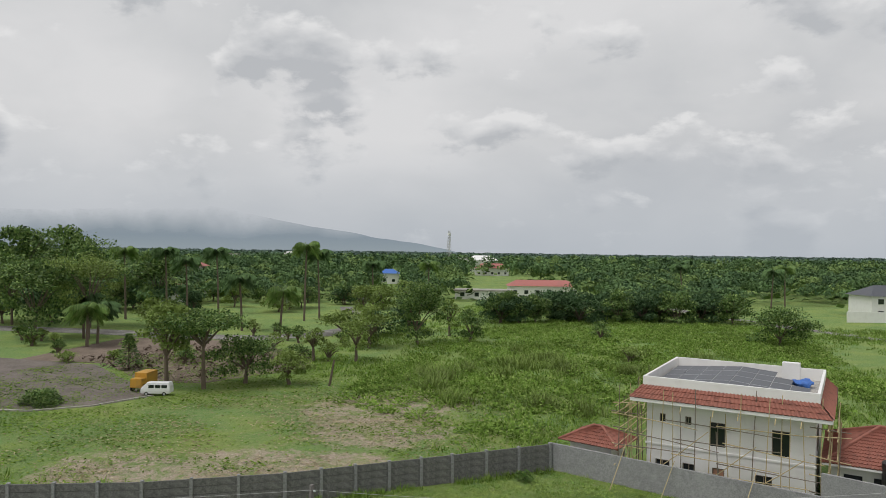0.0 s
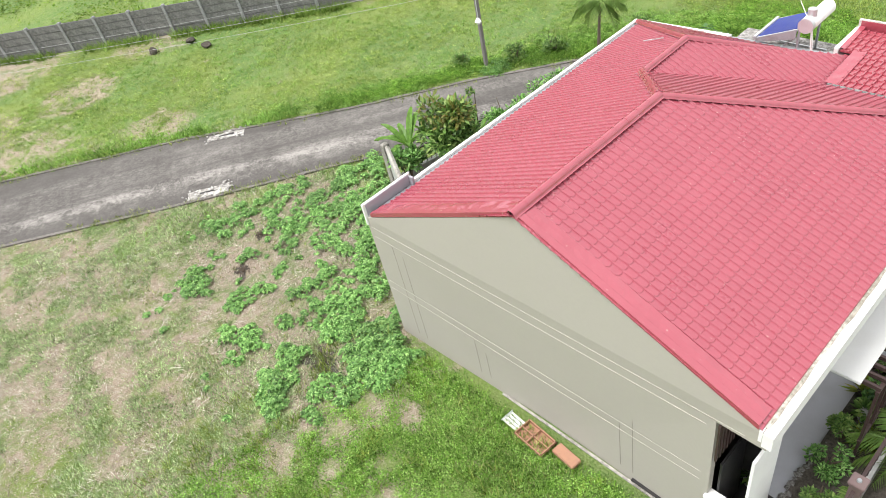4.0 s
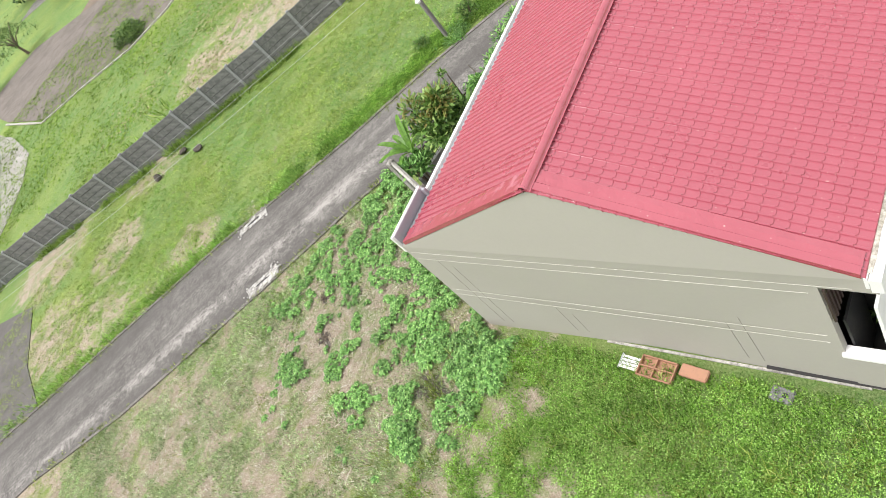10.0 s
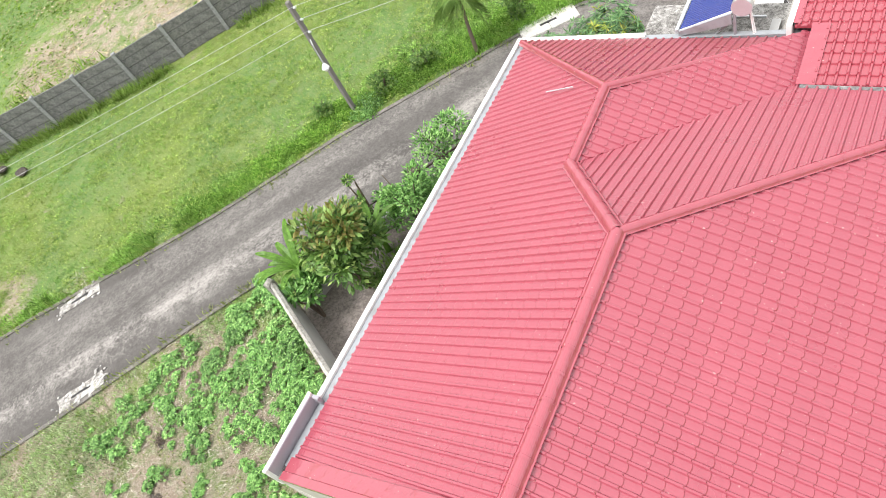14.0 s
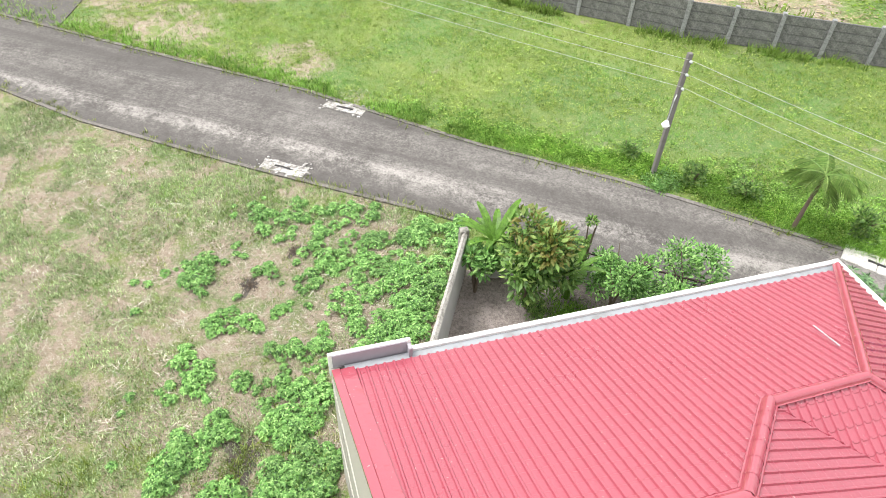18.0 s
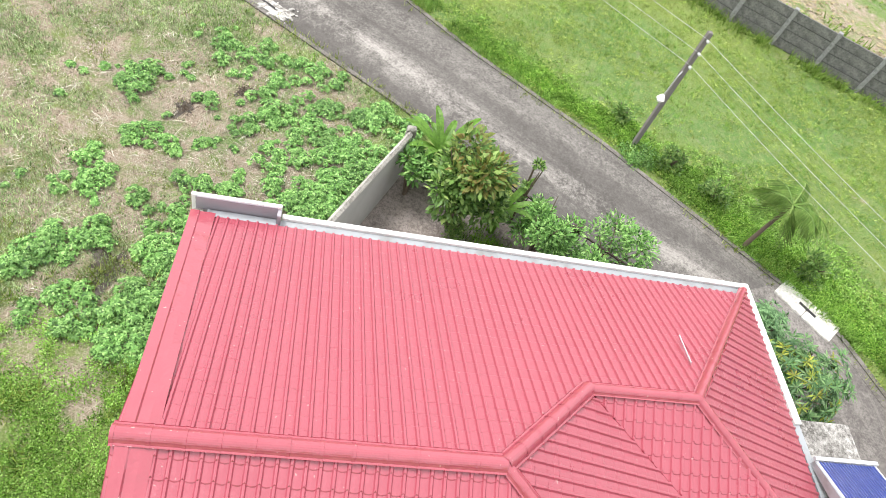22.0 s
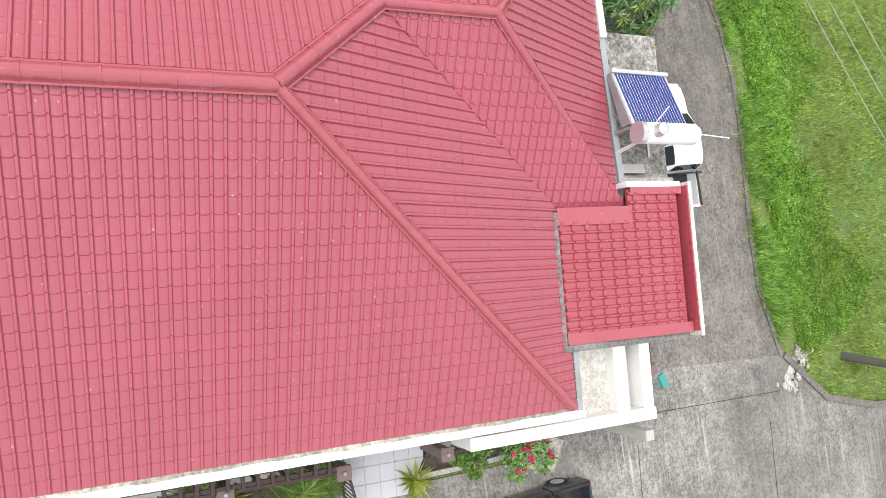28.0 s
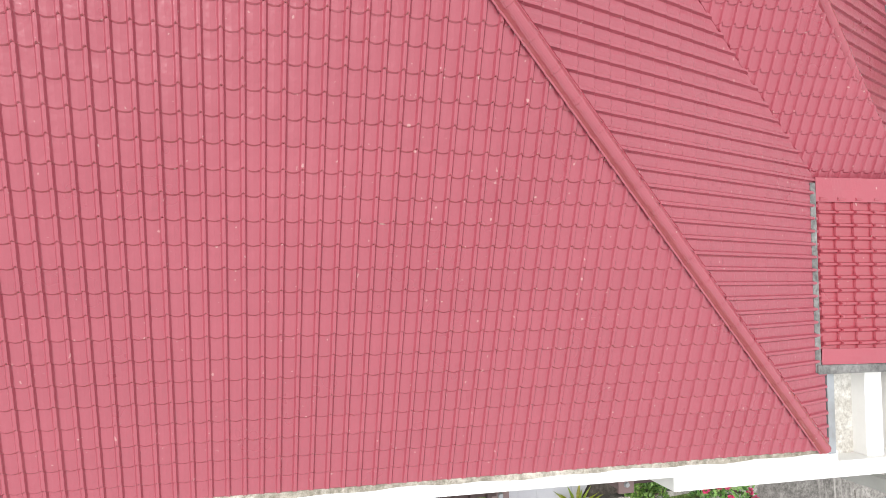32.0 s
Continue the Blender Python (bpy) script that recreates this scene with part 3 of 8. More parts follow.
tagged(part("side_road", prism([(-40.4, -1.8), (-42.8, -1.1), (-45.4, -0.3), (-50.8, 3.0), (-54.5, 1.0), (-66, -18), (-50.5, -14.5)], -0.2, 0.046), M_ROAD), "dark worn concrete side road", "road", kind="structure")
# joints across the junction slabs
joints = boxes(*[(-0.4, 8.4, y, y + 0.03, 0.05, 0.0565) for y in (4, 9.5, 15, 24.2, 29.5, 36)], (3.9, 3.93, -30, 80, 0.05, 0.0575), (-1.2, -1.17, 22.2, 31, 0.05, 0.0575))
tagged(part("slab_joints", joints, M_SOIL), "dark joints between road slabs", "road", kind="structure")


def strip(path, width, z0, z1):
    """A kerb of a given width along a plan path."""
    bm = bmesh.new()
    pts = [Vector((x, y, 0)) for x, y in path]
    rows = []
    for i, p in enumerate(pts):
        d = (pts[min(i + 1, len(pts) - 1)] - pts[max(0, i - 1)]).normalized()
        s = Vector((-d.y, d.x, 0)) * width / 2
        rows.append([bm.verts.new(p + v + Vector((0, 0, z))) for v, z in ((-s, z0), (-s, z1), (s, z1), (s, z0))])
    for a, b in zip(rows, rows[1:]):
        for j in range(3):
            bm.faces.new((a[j], b[j], b[j + 1], a[j + 1]))
    bm.faces.new(rows[0])
    bm.faces.new(rows[-1][::-1])
    bmesh.ops.recalc_face_normals(bm, faces=bm.faces[:])
    return bm


tagged(part("kerb_far", strip(ROAD_FAR, 0.18, -0.1, 0.09), M_CURB), "low grey concrete kerb beside the lane", "kerb", kind="structure")
tagged(part("gutter_bend", strip([(x - 0.12, y - 0.33) if x > -13 else (x + 0.22, y - 0.22) for x, y in ROAD_FAR[:9]], 0.26, 0.0, 0.058), M_CURB), "pale worn concrete gutter beside the kerb", "gutter", kind="structure")
tagged(part("kerb_near", strip(ROAD_NEAR, 0.16, -0.1, 0.075), M_CURB), "low grey concrete kerb beside the lane", "kerb", kind="structure")
tagged(part("kerb_junction", strip([(-0.05, 88), (-0.05, 38), (-0.15, 34.5), (-0.7, 32.2), (-2.3, 30.4)], 0.22, -0.1, 0.13), M_CURB), "curved concrete kerb at the junction", "kerb", kind="structure")


# precast panel fence of the field
def panel_fence(a, b, height, n, label):
    a, b = Vector((*a, 0)), Vector((*b, 0))
    d = b - a
    fence = empty("precast_fence", pose(a.x, a.y, 0, 0, 0, math.degrees(math.atan2(d.y, d.x))), label=label, category="fence")
    step = d.length / n
    post = bpy.data.meshes.new("post")
    bm = boxes((-0.1, 0.1, -0.13, 0.13, -0.3, height + 0.1), bevel=0.02)
    bm.to_mesh(post)
    bm.free()
    post.materials.append(M_PLASTER)
    slab = bpy.data.meshes.new("panel")
    h = height / 4
    bm = boxes((0.09, step - 0.09, -0.045, 0.045, 0.0, h - 0.022), bevel=0.008)
    bm.to_mesh(slab)
    bm.free()
    slab.materials.append(M_BLOCK)
    rnd = random.Random(5)
    for i in range(n + 1):
        o = new("post", post)
        o.parent, o.matrix_basis = fence, pose(i * step, 0, 0, 0, rnd.uniform(-0.8, 0.8), 0)
        if i < n:
            for j in range(4):
                o = new("panel", slab)
                o.parent, o.matrix_basis = fence, pose(i * step, rnd.uniform(-0.012, 0.012), 0.02 + j * h, rnd.uniform(-0.5, 0.5), 0, 0)


for a, b, n in (((-23.7, 45.2), (-27.6, 38.5), 3), ((-27.6, 38.5), (-33.4, 28.8), 5), ((-33.4, 28.8), (-38.6, 22.4), 3), ((-38.6, 22.4), (-68.0, -4.6), 16)):
    panel_fence(a, b, 1.9, n, "weathered grey precast concrete panel fence with posts")

# ---- the red-roofed house ----
XW, XE, XR = -13.5, -2.76, -8.15
YS, YN, YE = 7.98, 20.35, 19.02
ZR, ZE = 7.14, 4.83
JA, JB, JC, CN, HE, CE, PV = (-8.15, 13.09), (-9.79, 14.91), (-9.82, 16.99), (-13.5, 20.12), (-6.78, 20.56), (-2.78, 18.93), (-6.66, 18.91)
house = empty("house", None, label="single-storey house with a red metal tile roof and taupe gable wall", category="house")


def on(a, b, v, k):
    """The other plan coordinate at value v of coordinate k, on the line a to b."""
    return a[1 - k] + (b[1 - k] - a[1 - k]) * (v - a[k]) / (b[k] - a[k])


def south(x):
    """The gable wall stands slightly askew to the ridge."""
    return 7.82 + 0.25 * min(1.0, (x + 13.7) / 5.55) - 0.01 * max(0.0, x + 8.15)


def north(x):
    """So does the north eave."""
    return CN[1] + (HE[1] - CN[1]) * (x - CN[0]) / (HE[0] - CN[0])


SE, SW = (ZR - ZE) / (XE - XR), (ZR - ZE) / (XR - XW)
S3 = (ZR - ZE) / (YE - JA[1])
ZB = ZR - S3 * (JB[1] - JA[1])
S4 = (ZB - ZE) / (PV[0] - JB[0])
S5 = (ZB - ZE) / (YN - 0.02 - JC[1])


def west_top(y):
    if y <= JA[1]:
        return XR
    if y <= JB[1]:
        return on(JA, JB, y, 1)
    if y <= JC[1]:
        return on(JB, JC, y, 1)
    return on(JC, CN, y, 1)


def east_top(y):
    return XR if y <= JA[1] else on(JA, CE, y, 1)


def p3_top(x):
    return on(JA, JB, x, 0) if x < JA[0] else on(JA, CE, x, 0)


def p3_low(x):
    return on(JB, PV, x, 0) if x < PV[0] else YE


def p4_top(y):
    return on(JB, PV, y, 1) if y < JB[1] else JB[0] + 0.02 if y < JC[1] else on(JC, HE, y, 1)


def p4_low(y):
    return on(JB, PV, y, 1) if y < PV[1] else PV[0] + 0.1


def p5_top(x):
    return on(JC, CN, x, 0) if x < JC[0] else on(JC, HE, x, 0)


WAVE, COURSE = 0.187, 0.236


def rib(u):
    """Height of the pressed profile across a tile, u in waves: a flat-topped rib with steep sides and a shallow pan."""
    f = abs((u % 1.0) - 0.5)
    side = 0.5 + 0.5 * math.cos(math.pi * min(1.0, max(0.0, (f - 0.07) / 0.125)))
    lap = 0.004 if int(math.floor(u)) % 6 == 0 and f < 0.2 else 0.0
    return 0.034 * side + lap + 0.005 * max(0.0, f - 0.2) / 0.3


SAMPLES = [0.0, 0.14, 0.28, 0.315, 0.35, 0.385, 0.415, 0.5, 0.585, 0.615, 0.65, 0.685, 0.72, 0.86]


def tile_slope(across0, across1, top, low, height, axis, sign, mat, name, thick=0.015, tall=1.0):
    """Courses of pressed metal tiles on one roof plane. across: the range along the ridge; top and low give the start and end down the
    slope; axis 0: the slope falls along x, 1: along y; sign: the way it falls."""
    us, k = [], math.floor(across0 / WAVE)
    while k * WAVE < across1:
        us += [(k + s) * WAVE for s in SAMPLES if across0 <= (k + s) * WAVE <= across1]
        k += 1
    us = [across0] + us + [across1]
    ext = [(sign * top(u), sign * low(u)) for u in us]
    lo = min(e[0] for e in ext)
    hi = max(e[1] for e in ext)
    course, start = 0, hi - COURSE * math.ceil((hi - lo) / COURSE)
    while start + course * COURSE < hi - 1e-6:
        a, b = start + course * COURSE, start + (course + 1) * COURSE
        verts, faces, prev = [], [], None
        for u, (t0, t1) in zip(us, ext):
            pan = math.sin(math.pi * abs((u / WAVE) % 1.0 - 0.5)) ** 0.8
            p, q = max(a, t0), min(b - 0.004 + 0.034 * pan, t1)
            if q <= p + 1e-4:
                prev = None
                continue
            r = rib(u / WAVE) * tall
            n = len(verts)
            for d, dz in ((p, 0.004 + thick * (p - a) / COURSE), (max(p, q - 0.012), 0.006 + thick), (q, 0.001 + thick * 0.55), (q, -0.03)):
                x, y = (sign * d, u) if axis == 0 else (u, sign * d)
                verts.append((x, y, height(x, y) + (r + dz if dz > 0 else dz)))
            if prev is not None:
                faces += [(prev + i, n + i, n + i + 1, prev + i + 1) for i in range(3)]
            prev = n
        if faces:
            ob = mesh_object(name, verts, faces, mat, house)
            bm = bmesh.new()
            bm.from_mesh(ob.data)
            bmesh.ops.recalc_face_normals(bm, faces=bm.faces[:])
            if sum(f.normal.z for f in bm.faces) < 0:
                bmesh.ops.reverse_faces(bm, faces=bm.faces[:])
            bm.to_mesh(ob.data)
            bm.free()
        course += 1


def z_west(x, y):
    return ZR - SW * (XR - x)


def z_east(x, y):
    return ZR - SE * (x - XR)


def z_p3(x, y):
    return ZR - S3 * (y - JA[1])


def z_p4(x, y):
    return ZB - S4 * (x - JB[0])


def z_p5(x, y):
    return ZB - S5 * (y - JC[1])


tile_slope(YS, CE[1], east_top, lambda y: XE + 0.02, z_east, 0, 1, M_ROOF, "tile_course")
tile_slope(YS, CN[1], west_top, lambda y: XW + 0.12, z_west, 0, -1, M_ROOF, "tile_course", 0.008, tall=1.25)
tile_slope(JB[0], CE[0], p3_top, p3_low, z_p3, 1, 1, M_ROOF, "tile_course", 0.007, tall=1.25)
tile_slope(JB[1], HE[1], p4_top, p4_low, z_p4, 0, 1, M_ROOF, "tile_course")
tile_slope(CN[0], HE[0], p5_top, lambda x: north(x), z_p5, 1, 1, M_ROOF, "tile_course", 0.007, tall=1.25)


def ridge_cap(a, b, r=0.1, name="ridge_cap", overhang=0.0):
    """Half-round ridge pieces laid end to end, each slightly tapered, with a flat flange."""
    a, b = Vector(a), Vector(b)
    d = (b - a).normalized()
    side = d.cross(Vector((0, 0, 1))).normalized()
    up = side.cross(d).normalized()
    length = (b - a).length
    n = max(1, round(length / 0.42))
    arc = [(-math.cos(q) * 0.98, math.sin(q) * 0.95) for q in [math.pi * (j + 1) / 12 for j in range(11)]]
    profile = [(-1.38, 0.03), (-1.33, -0.05), (-1.1, 0.0)] + arc + [(1.1, 0.0), (1.33, -0.05), (1.38, 0.03)]
    w1 = len(profile)
    for i in range(n):
        verts, faces = [], []
        p0, p1 = a + d * (length * i / n - 0.02), a + d * (length * (i + 1) / n + 0.02)
        for p, k in ((p0, 1.04), (p0 + d * 0.05, 1.04), (p0 + d * 0.055, 0.99), (p1, 0.99)):
            for w, h in profile:
                verts.append(p + side * w * r * k + up * (h * r * k + 0.015 - abs(w) * 0.012))
        for j in range(3):
            for m in range(w1 - 1):
                faces.append((j * w1 + m, j * w1 + m + 1, j * w1 + m + 1 + w1, j * w1 + m + w1))
        mesh_object(name, verts, faces, M_RIDGE, house, smooth=False)


def lift(p, f, dz=0.035):
    return (p[0], p[1], f(*p) + dz)


ridge_cap((XR, YS, ZR + 0.03), lift(JA, z_east, 0.03), 0.115)
ridge_cap(lift(JA, z_east), lift(JB, z_p3), 0.115)
ridge_cap(lift(JB, z_p3), lift(JC, z_p5), 0.09)
ridge_cap(lift(JA, z_east), lift(CE, z_east), 0.086)
ridge_cap(lift(JC, z_p5), lift(CN, z_west), 0.088)
ridge_cap(lift(JC, z_p5), lift(HE, z_p5), 0.086)

def verge_flashing(x0, x1, height, label):
    """Bent metal strip over the gable edge: a raised outer band, then a lower dented one that laps onto the tiles."""
    n, verts, faces = 60, [], []
    profile = ((-0.03, -0.05), (-0.03, 0.085), (0.13, 0.085), (0.15, 0.058), (0.29, 0.066), (0.43, 0.058), (0.43, -0.01))
    for i in range(n + 1):
        x = x0 + (x1 - x0) * i / n
        for k, (off, dz) in enumerate(profile):
            y = south(x) + off
            dent = 0.022 * noise.noise(Vector((x * 3.1, off * 6, 4.0))) if k in (3, 4, 5) else 0.004 * noise.noise(Vector((x * 2, off, 1.0)))
            verts.append((x, y, height(x, y) + dz + dent))
    w = len(profile)
    for i in range(n):
        faces += [(w * i + k, w * i + k + 1, w * (i + 1) + k + 1, w * (i + 1) + k) for k in range(w - 1)]
    mesh_object("verge_flashing", verts, faces, M_RIDGE, house, label, smooth=False)


verge_flashing(XW + 0.06, XR - 0.1, z_west, "bent red metal verge strip")
verge_flashing(XE - 0.04, XR + 0.1, z_east, "dented red metal verge strip")

# gable wall with the high side opening at its east end
y0, y1 = -0.02, 0.16


def wall_poly(pts, y0, y1, askew=False):
    """A slab on an outline in x and z, from y0 to y1; askew: measured from the gable's line."""
    bm = bmesh.new()
    f = [bm.verts.new((x, y0 + (south(x) if askew else 0.0), z)) for x, z in pts]
    b = [bm.verts.new((x, y1 + (south(x) if askew else 0.0), z)) for x, z in pts]
    bm.faces.new(f)
    bm.faces.new(b[::-1])
    for i in range(len(pts)):
        j = (i + 1) % len(pts)
        bm.faces.new((f[j], f[i], b[i], b[j]))
    bmesh.ops.recalc_face_normals(bm, faces=bm.faces[:])
    return bm


GABLE = [(XW - 0.2, -0.3), (-8.15, -0.3), (-3.55, -0.3), (-3.55, 4.3), (XE + 0.15, 4.3), (XE + 0.15, ZE - 0.09), (XR, ZR - 0.06), (XW - 0.2, ZE - 0.16)]
part("gable_wall", wall_poly(GABLE, y0, y1, True), M_GABLE, house, "smooth taupe gable wall with fine joint lines")
part("side_wall", boxes((-3.55, XE + 0.1, YS, YS + 0.14, -0.2, 1.55)), M_GABLE, house)
part("sill", boxes((-3.6, XE + 0.2, YS - 0.06, YS + 0.2, 1.55, 1.65), bevel=0.01), M_WHITE, house, "white concrete sill")
# fine joint lines of beams and columns on the gable wall
for z in (2.02, 2.32, 4.05, 4.38):
    xe = -3.75 if z < 4.2 else -3.0
    part("joint_line", wall_poly([(XW - 0.1, z), (xe, z), (xe, z + 0.012), (XW - 0.1, z + 0.012)], y0 - 0.006, y0 + 0.002, True), M_JOINT, house, "pale plaster joint line")
for x in (-12.9, -12.55, -10.35, -10.0, -8.0, -7.65, -5.75, -5.4):
    top = min(z_west(x, 0) if x < XR else z_east(x, 0), 9) - 0.35
    part("joint_line", wall_poly([(x, 0.4), (x + 0.014, 0.4), (x + 0.014, top), (x, top)], y0 - 0.004, y0 + 0.002, True), M_CRACK, house, "thin dark plaster joint line")
part("footing", wall_poly([(-9.6, -0.2), (-3.3, -0.2), (-3.3, 0.05), (-9.6, 0.03)], -0.09, -0.02, True), M_PALE, house, "concrete footing strip")

# parapet, gutter and walls
part("west_wall", boxes((XW - 0.1, XW + 0.1, YS + 0.16, CN[1] + 0.1, -0.2, ZE - 0.15)), M_GREYW, house)
part("west_parapet", boxes((XW - 0.22, XW - 0.11, 9.52, CN[1] + 0.05, ZE - 0.35, ZE + 0.03), bevel=0.012), M_WHITE, house, "white painted parapet edge")
part("raised_parapet", boxes((XW - 0.24, XW - 0.16, south(XW) - 0.06, 9.5, ZE - 0.4, ZE + 0.3), bevel=0.012), M_WHITE, house, "raised white parapet end")
# inner plates carry the parapet's shade as a darker colour
part("parapet_return", boxes((XW - 0.16, XW + 0.02, 9.42, 9.5, ZE - 0.1, ZE + 0.22), bevel=0.01), M_WHITE_SHADED, house, "parapet return with its shade painted lavender-grey")
part("parapet_inner_face", boxes((XW - 0.158, XW - 0.14, south(XW) + 0.02, 9.42, ZE - 0.1, ZE + 0.27)), M_WHITE_SHADED, house, "parapet inner face with its shade painted lavender-grey")
part("gutter", boxes((XW - 0.11, XW + 0.14, YS + 0.1, CN[1], ZE - 0.1, ZE - 0.05)), M_GUTTER, house, "galvanised box gutter")
def beside_north(x0, x1, ya, yb, z0, z1):
    """A prism along the north eave, ya to yb outside it."""
    return prism([(x0, north(x0) + ya), (x1, north(x1) + ya), (x1, north(x1) + yb), (x0, north(x0) + yb)], z0, z1)


part("north_wall", beside_north(XW + 0.1, HE[0], -0.1, 0.04, -0.2, ZE - 0.12), M_GREYW, house)
part("north_parapet", beside_north(XW - 0.22, -10.3, 0.05, 0.21, ZE - 0.3, ZE + 0.03), M_WHITE, house, "white painted parapet edge")
part("gutter", beside_north(-10.3, HE[0] - 0.1, 0.05, 0.2, ZE - 0.12, ZE - 0.04), M_GUTTER, house)
part("east_fascia", boxes((XE - 0.02, XE + 0.04, YS, CE[1], ZE - 0.34, ZE - 0.02)), M_WHITE, house)
part("east_gutter", boxes((XE + 0.04, XE + 0.16, YS, CE[1] + 0.12, ZE - 0.14, ZE - 0.09), (XE + 0.06, XE + 0.24, YS - 0.02, CE[1] + 0.3, ZE - 0.42, ZE - 0.025)), M_WHITE, house, "white stained concrete gutter")
part("mortar_edge", strip([(XE + 0.035 + 0.012 * math.sin(k * 1.7) + 0.01 * math.sin(k * 0.61), YS + 0.12 + (CE[1] - YS - 0.12) * k / 40) for k in range(41)], 0.11, ZE - 0.12, ZE - 0.008), M_MORTAR, house, "mossy mortar along the eave")
part("eave_fascia", boxes((PV[0] + 0.05, CE[0] + 0.1, YE + 0.02, YE + 0.14, ZE - 0.35, ZE + 0.02)), M_GUTTER, house)
part("front_wall", boxes((-5.6, -5.42, YS + 0.16, 14.4, 0, ZE - 0.2), (-7.9, -7.7, 14.4, YE, 0, ZE + 0.3), (-7.9, -5.42, 14.3, 14.5, 0, ZE + 0.2)), M_GREYW, house, "grey front wall under the eaves")
part("soffit", boxes((-7.7, XE + 0.2, YS + 0.16, YE, ZE - 0.42, ZE - 0.36)), M_WHITE, house)
part("porch_floor", boxes((-7.7, -1.7, YS + 0.2, 17.4, 0.0, 0.12)), M_TILE, house, "grey tiled porch floor")
tagged(part("side_paving", prism([(-2.6, 14.6), (-1.35, 14.6), (-1.3, 20.9), (-2.3, 22.0), (-2.6, 22.0)], -0.05, 0.06), M_APRON), "grey concrete strip beside the carport", "paving", kind="structure")
part("carport_floor", boxes((-7.7, -2.45, 17.4, 22.0, 0.0, 0.085)), M_TAN, house, "tan tiled carport floor")

# ---- carport roof and white frame at the north-east corner ----
carport = empty("carport", None, label="carport with small red tile roof and white beams", category="carport")
PX0, PX1, PY0, PY1 = -7.12, -3.95, 18.88, 22.0


def z_port(x, y):
    return 4.88 + 0.07 * (y - PY0)


hold = house
house = carport
WAVE, COURSE = 0.19, 0.30
tile_slope(PX0 + 0.1, PX1 - 0.2, lambda x: PY1 - 0.28, lambda x: PY0 + 0.03 if x > -6.4 else 20.55, z_port, 1, -1, M_ROOF2, "tile_course", 0.034, tall=1.45)
house = hold
deck = [(PX0, 20.4), (-6.68, 20.4), (-6.68, PY0), (PX1, PY0), (PX1, PY1), (PX0, PY1)]
part("roof_deck", prism(deck, 4.2, 4.42), M_WHITE, carport)


def flashing(x0, x1, ya, yb, dz, label):
    """A creased metal strip lying on the carport slope."""
    n, verts, faces = 34, [], []
    for i in range(n + 1):
        y = ya + (yb - ya) * i / n
        for k, x in enumerate((x0, x0 + 0.004, (x0 + x1) / 2, x1 - 0.004, x1)):
            z = z_port(x, y) + dz + (0.035 if k == 2 else 0.012) * noise.noise(Vector((x * 5, y * 3.3, 0)))
            verts.append((x, y, z - (0.09 if k in (0, 4) else 0)))
    for i in range(n):
        for k in range(4):
            q = 5 * i + k
            faces.append((q, q + 1, q + 6, q + 5))
    mesh_object("flashing", verts, faces, M_RIDGE, carport, label)


flashing(-6.68, -6.32, PY0 - 0.02, 20.6, 0.075, "faded red metal flashing")
flashing(PX1 - 0.25, PX1 - 0.02, PY0, PY1 - 0.12, 0.07, "creased red metal flashing")
flashing(PX0 + 0.06, PX0 + 0.22, 20.6, PY1 - 0.12, 0.07, "creased red metal flashing")
part("gutter_trough", boxes((PX0 + 0.1, PX1 - 0.02, PY1 - 0.21, PY1 - 0.1, 4.84, 4.9)), M_ROOF2, carport, "red painted trough")
part("trough_lip", boxes((PX0 + 0.22, PX1 - 0.2, PY1 - 0.32, PY1 - 0.21, 5.0, 5.1), bevel=0.012), M_RIDGE, carport, "red metal lip of the trough")
part("valley_beam", boxes((-6.6, PX1 + 0.1, PY0 - 0.13, PY0 - 0.01, 4.4, 4.95), bevel=0.012), M_BLOCK, carport, "grey concrete strip beside the roof")
part("parapet_lining", boxes((PX0 + 0.06, PX1 - 0.05, PY1 - 0.1, PY1 - 0.07, 4.4, 5.3)), M_ROOF2, carport, "deep red painted inner face")
part("parapet", boxes((PX0 - 0.02, PX1 + 0.06, PY1 - 0.07, PY1 + 0.02, 3.4, 5.33), bevel=0.012), M_STAINED, carport, "white weathered parapet")
part("parapet", boxes((PX0 - 0.06, PX0 + 0.06, 20.5, PY1 - 0.07, 3.4, 5.1), bevel=0.012), M_WHITE, carport, "white weathered parapet")
part("edge_beam", boxes((PX1 - 0.02, PX1 + 0.1, PY0 - 0.1, PY1 - 0.07, 3.5, 4.9), bevel=0.01), M_WHITE, carport, "white painted edge beam")
part("beam_cap", boxes((PX1 - 0.02, PX1 + 0.11, PY0 - 0.1, PY1 - 0.07, 4.9, 4.98), bevel=0.01), M_BLOCK, carport, "grey stained beam top")
TX0, TX1, TY0, TY1 = -3.9, -2.02, 17.1, 21.75
part("canopy_slab", boxes((TX0 + 0.1, TX1 - 0.05, TY0 + 0.1, TY1 - 0.4, 3.35, 3.5)), M_STAINED, carport, "stained pale canopy slab")
part("canopy_beam", boxes((TX1 - 0.26, TX1, TY0, TY1, 2.95, 3.92), bevel=0.012), M_WHITE, carport, "white beam")
part("canopy_beam", boxes((TX0, TX1 - 0.26, TY1 - 0.28, TY1, 2.95, 3.86), bevel=0.012), M_WHITE, carport, "white beam")
part("canopy_beam", boxes((TX0, TX1 - 0.26, TY1 - 0.95, TY1 - 0.6, 3.2, 3.78), bevel=0.012), M_WHITE, carport, "white beam")
part("canopy_beam", boxes((TX0, TX1 - 0.26, TY0, TY0 + 0.16, 2.95, 3.85), bevel=0.012), M_WHITE, carport, "white beam")
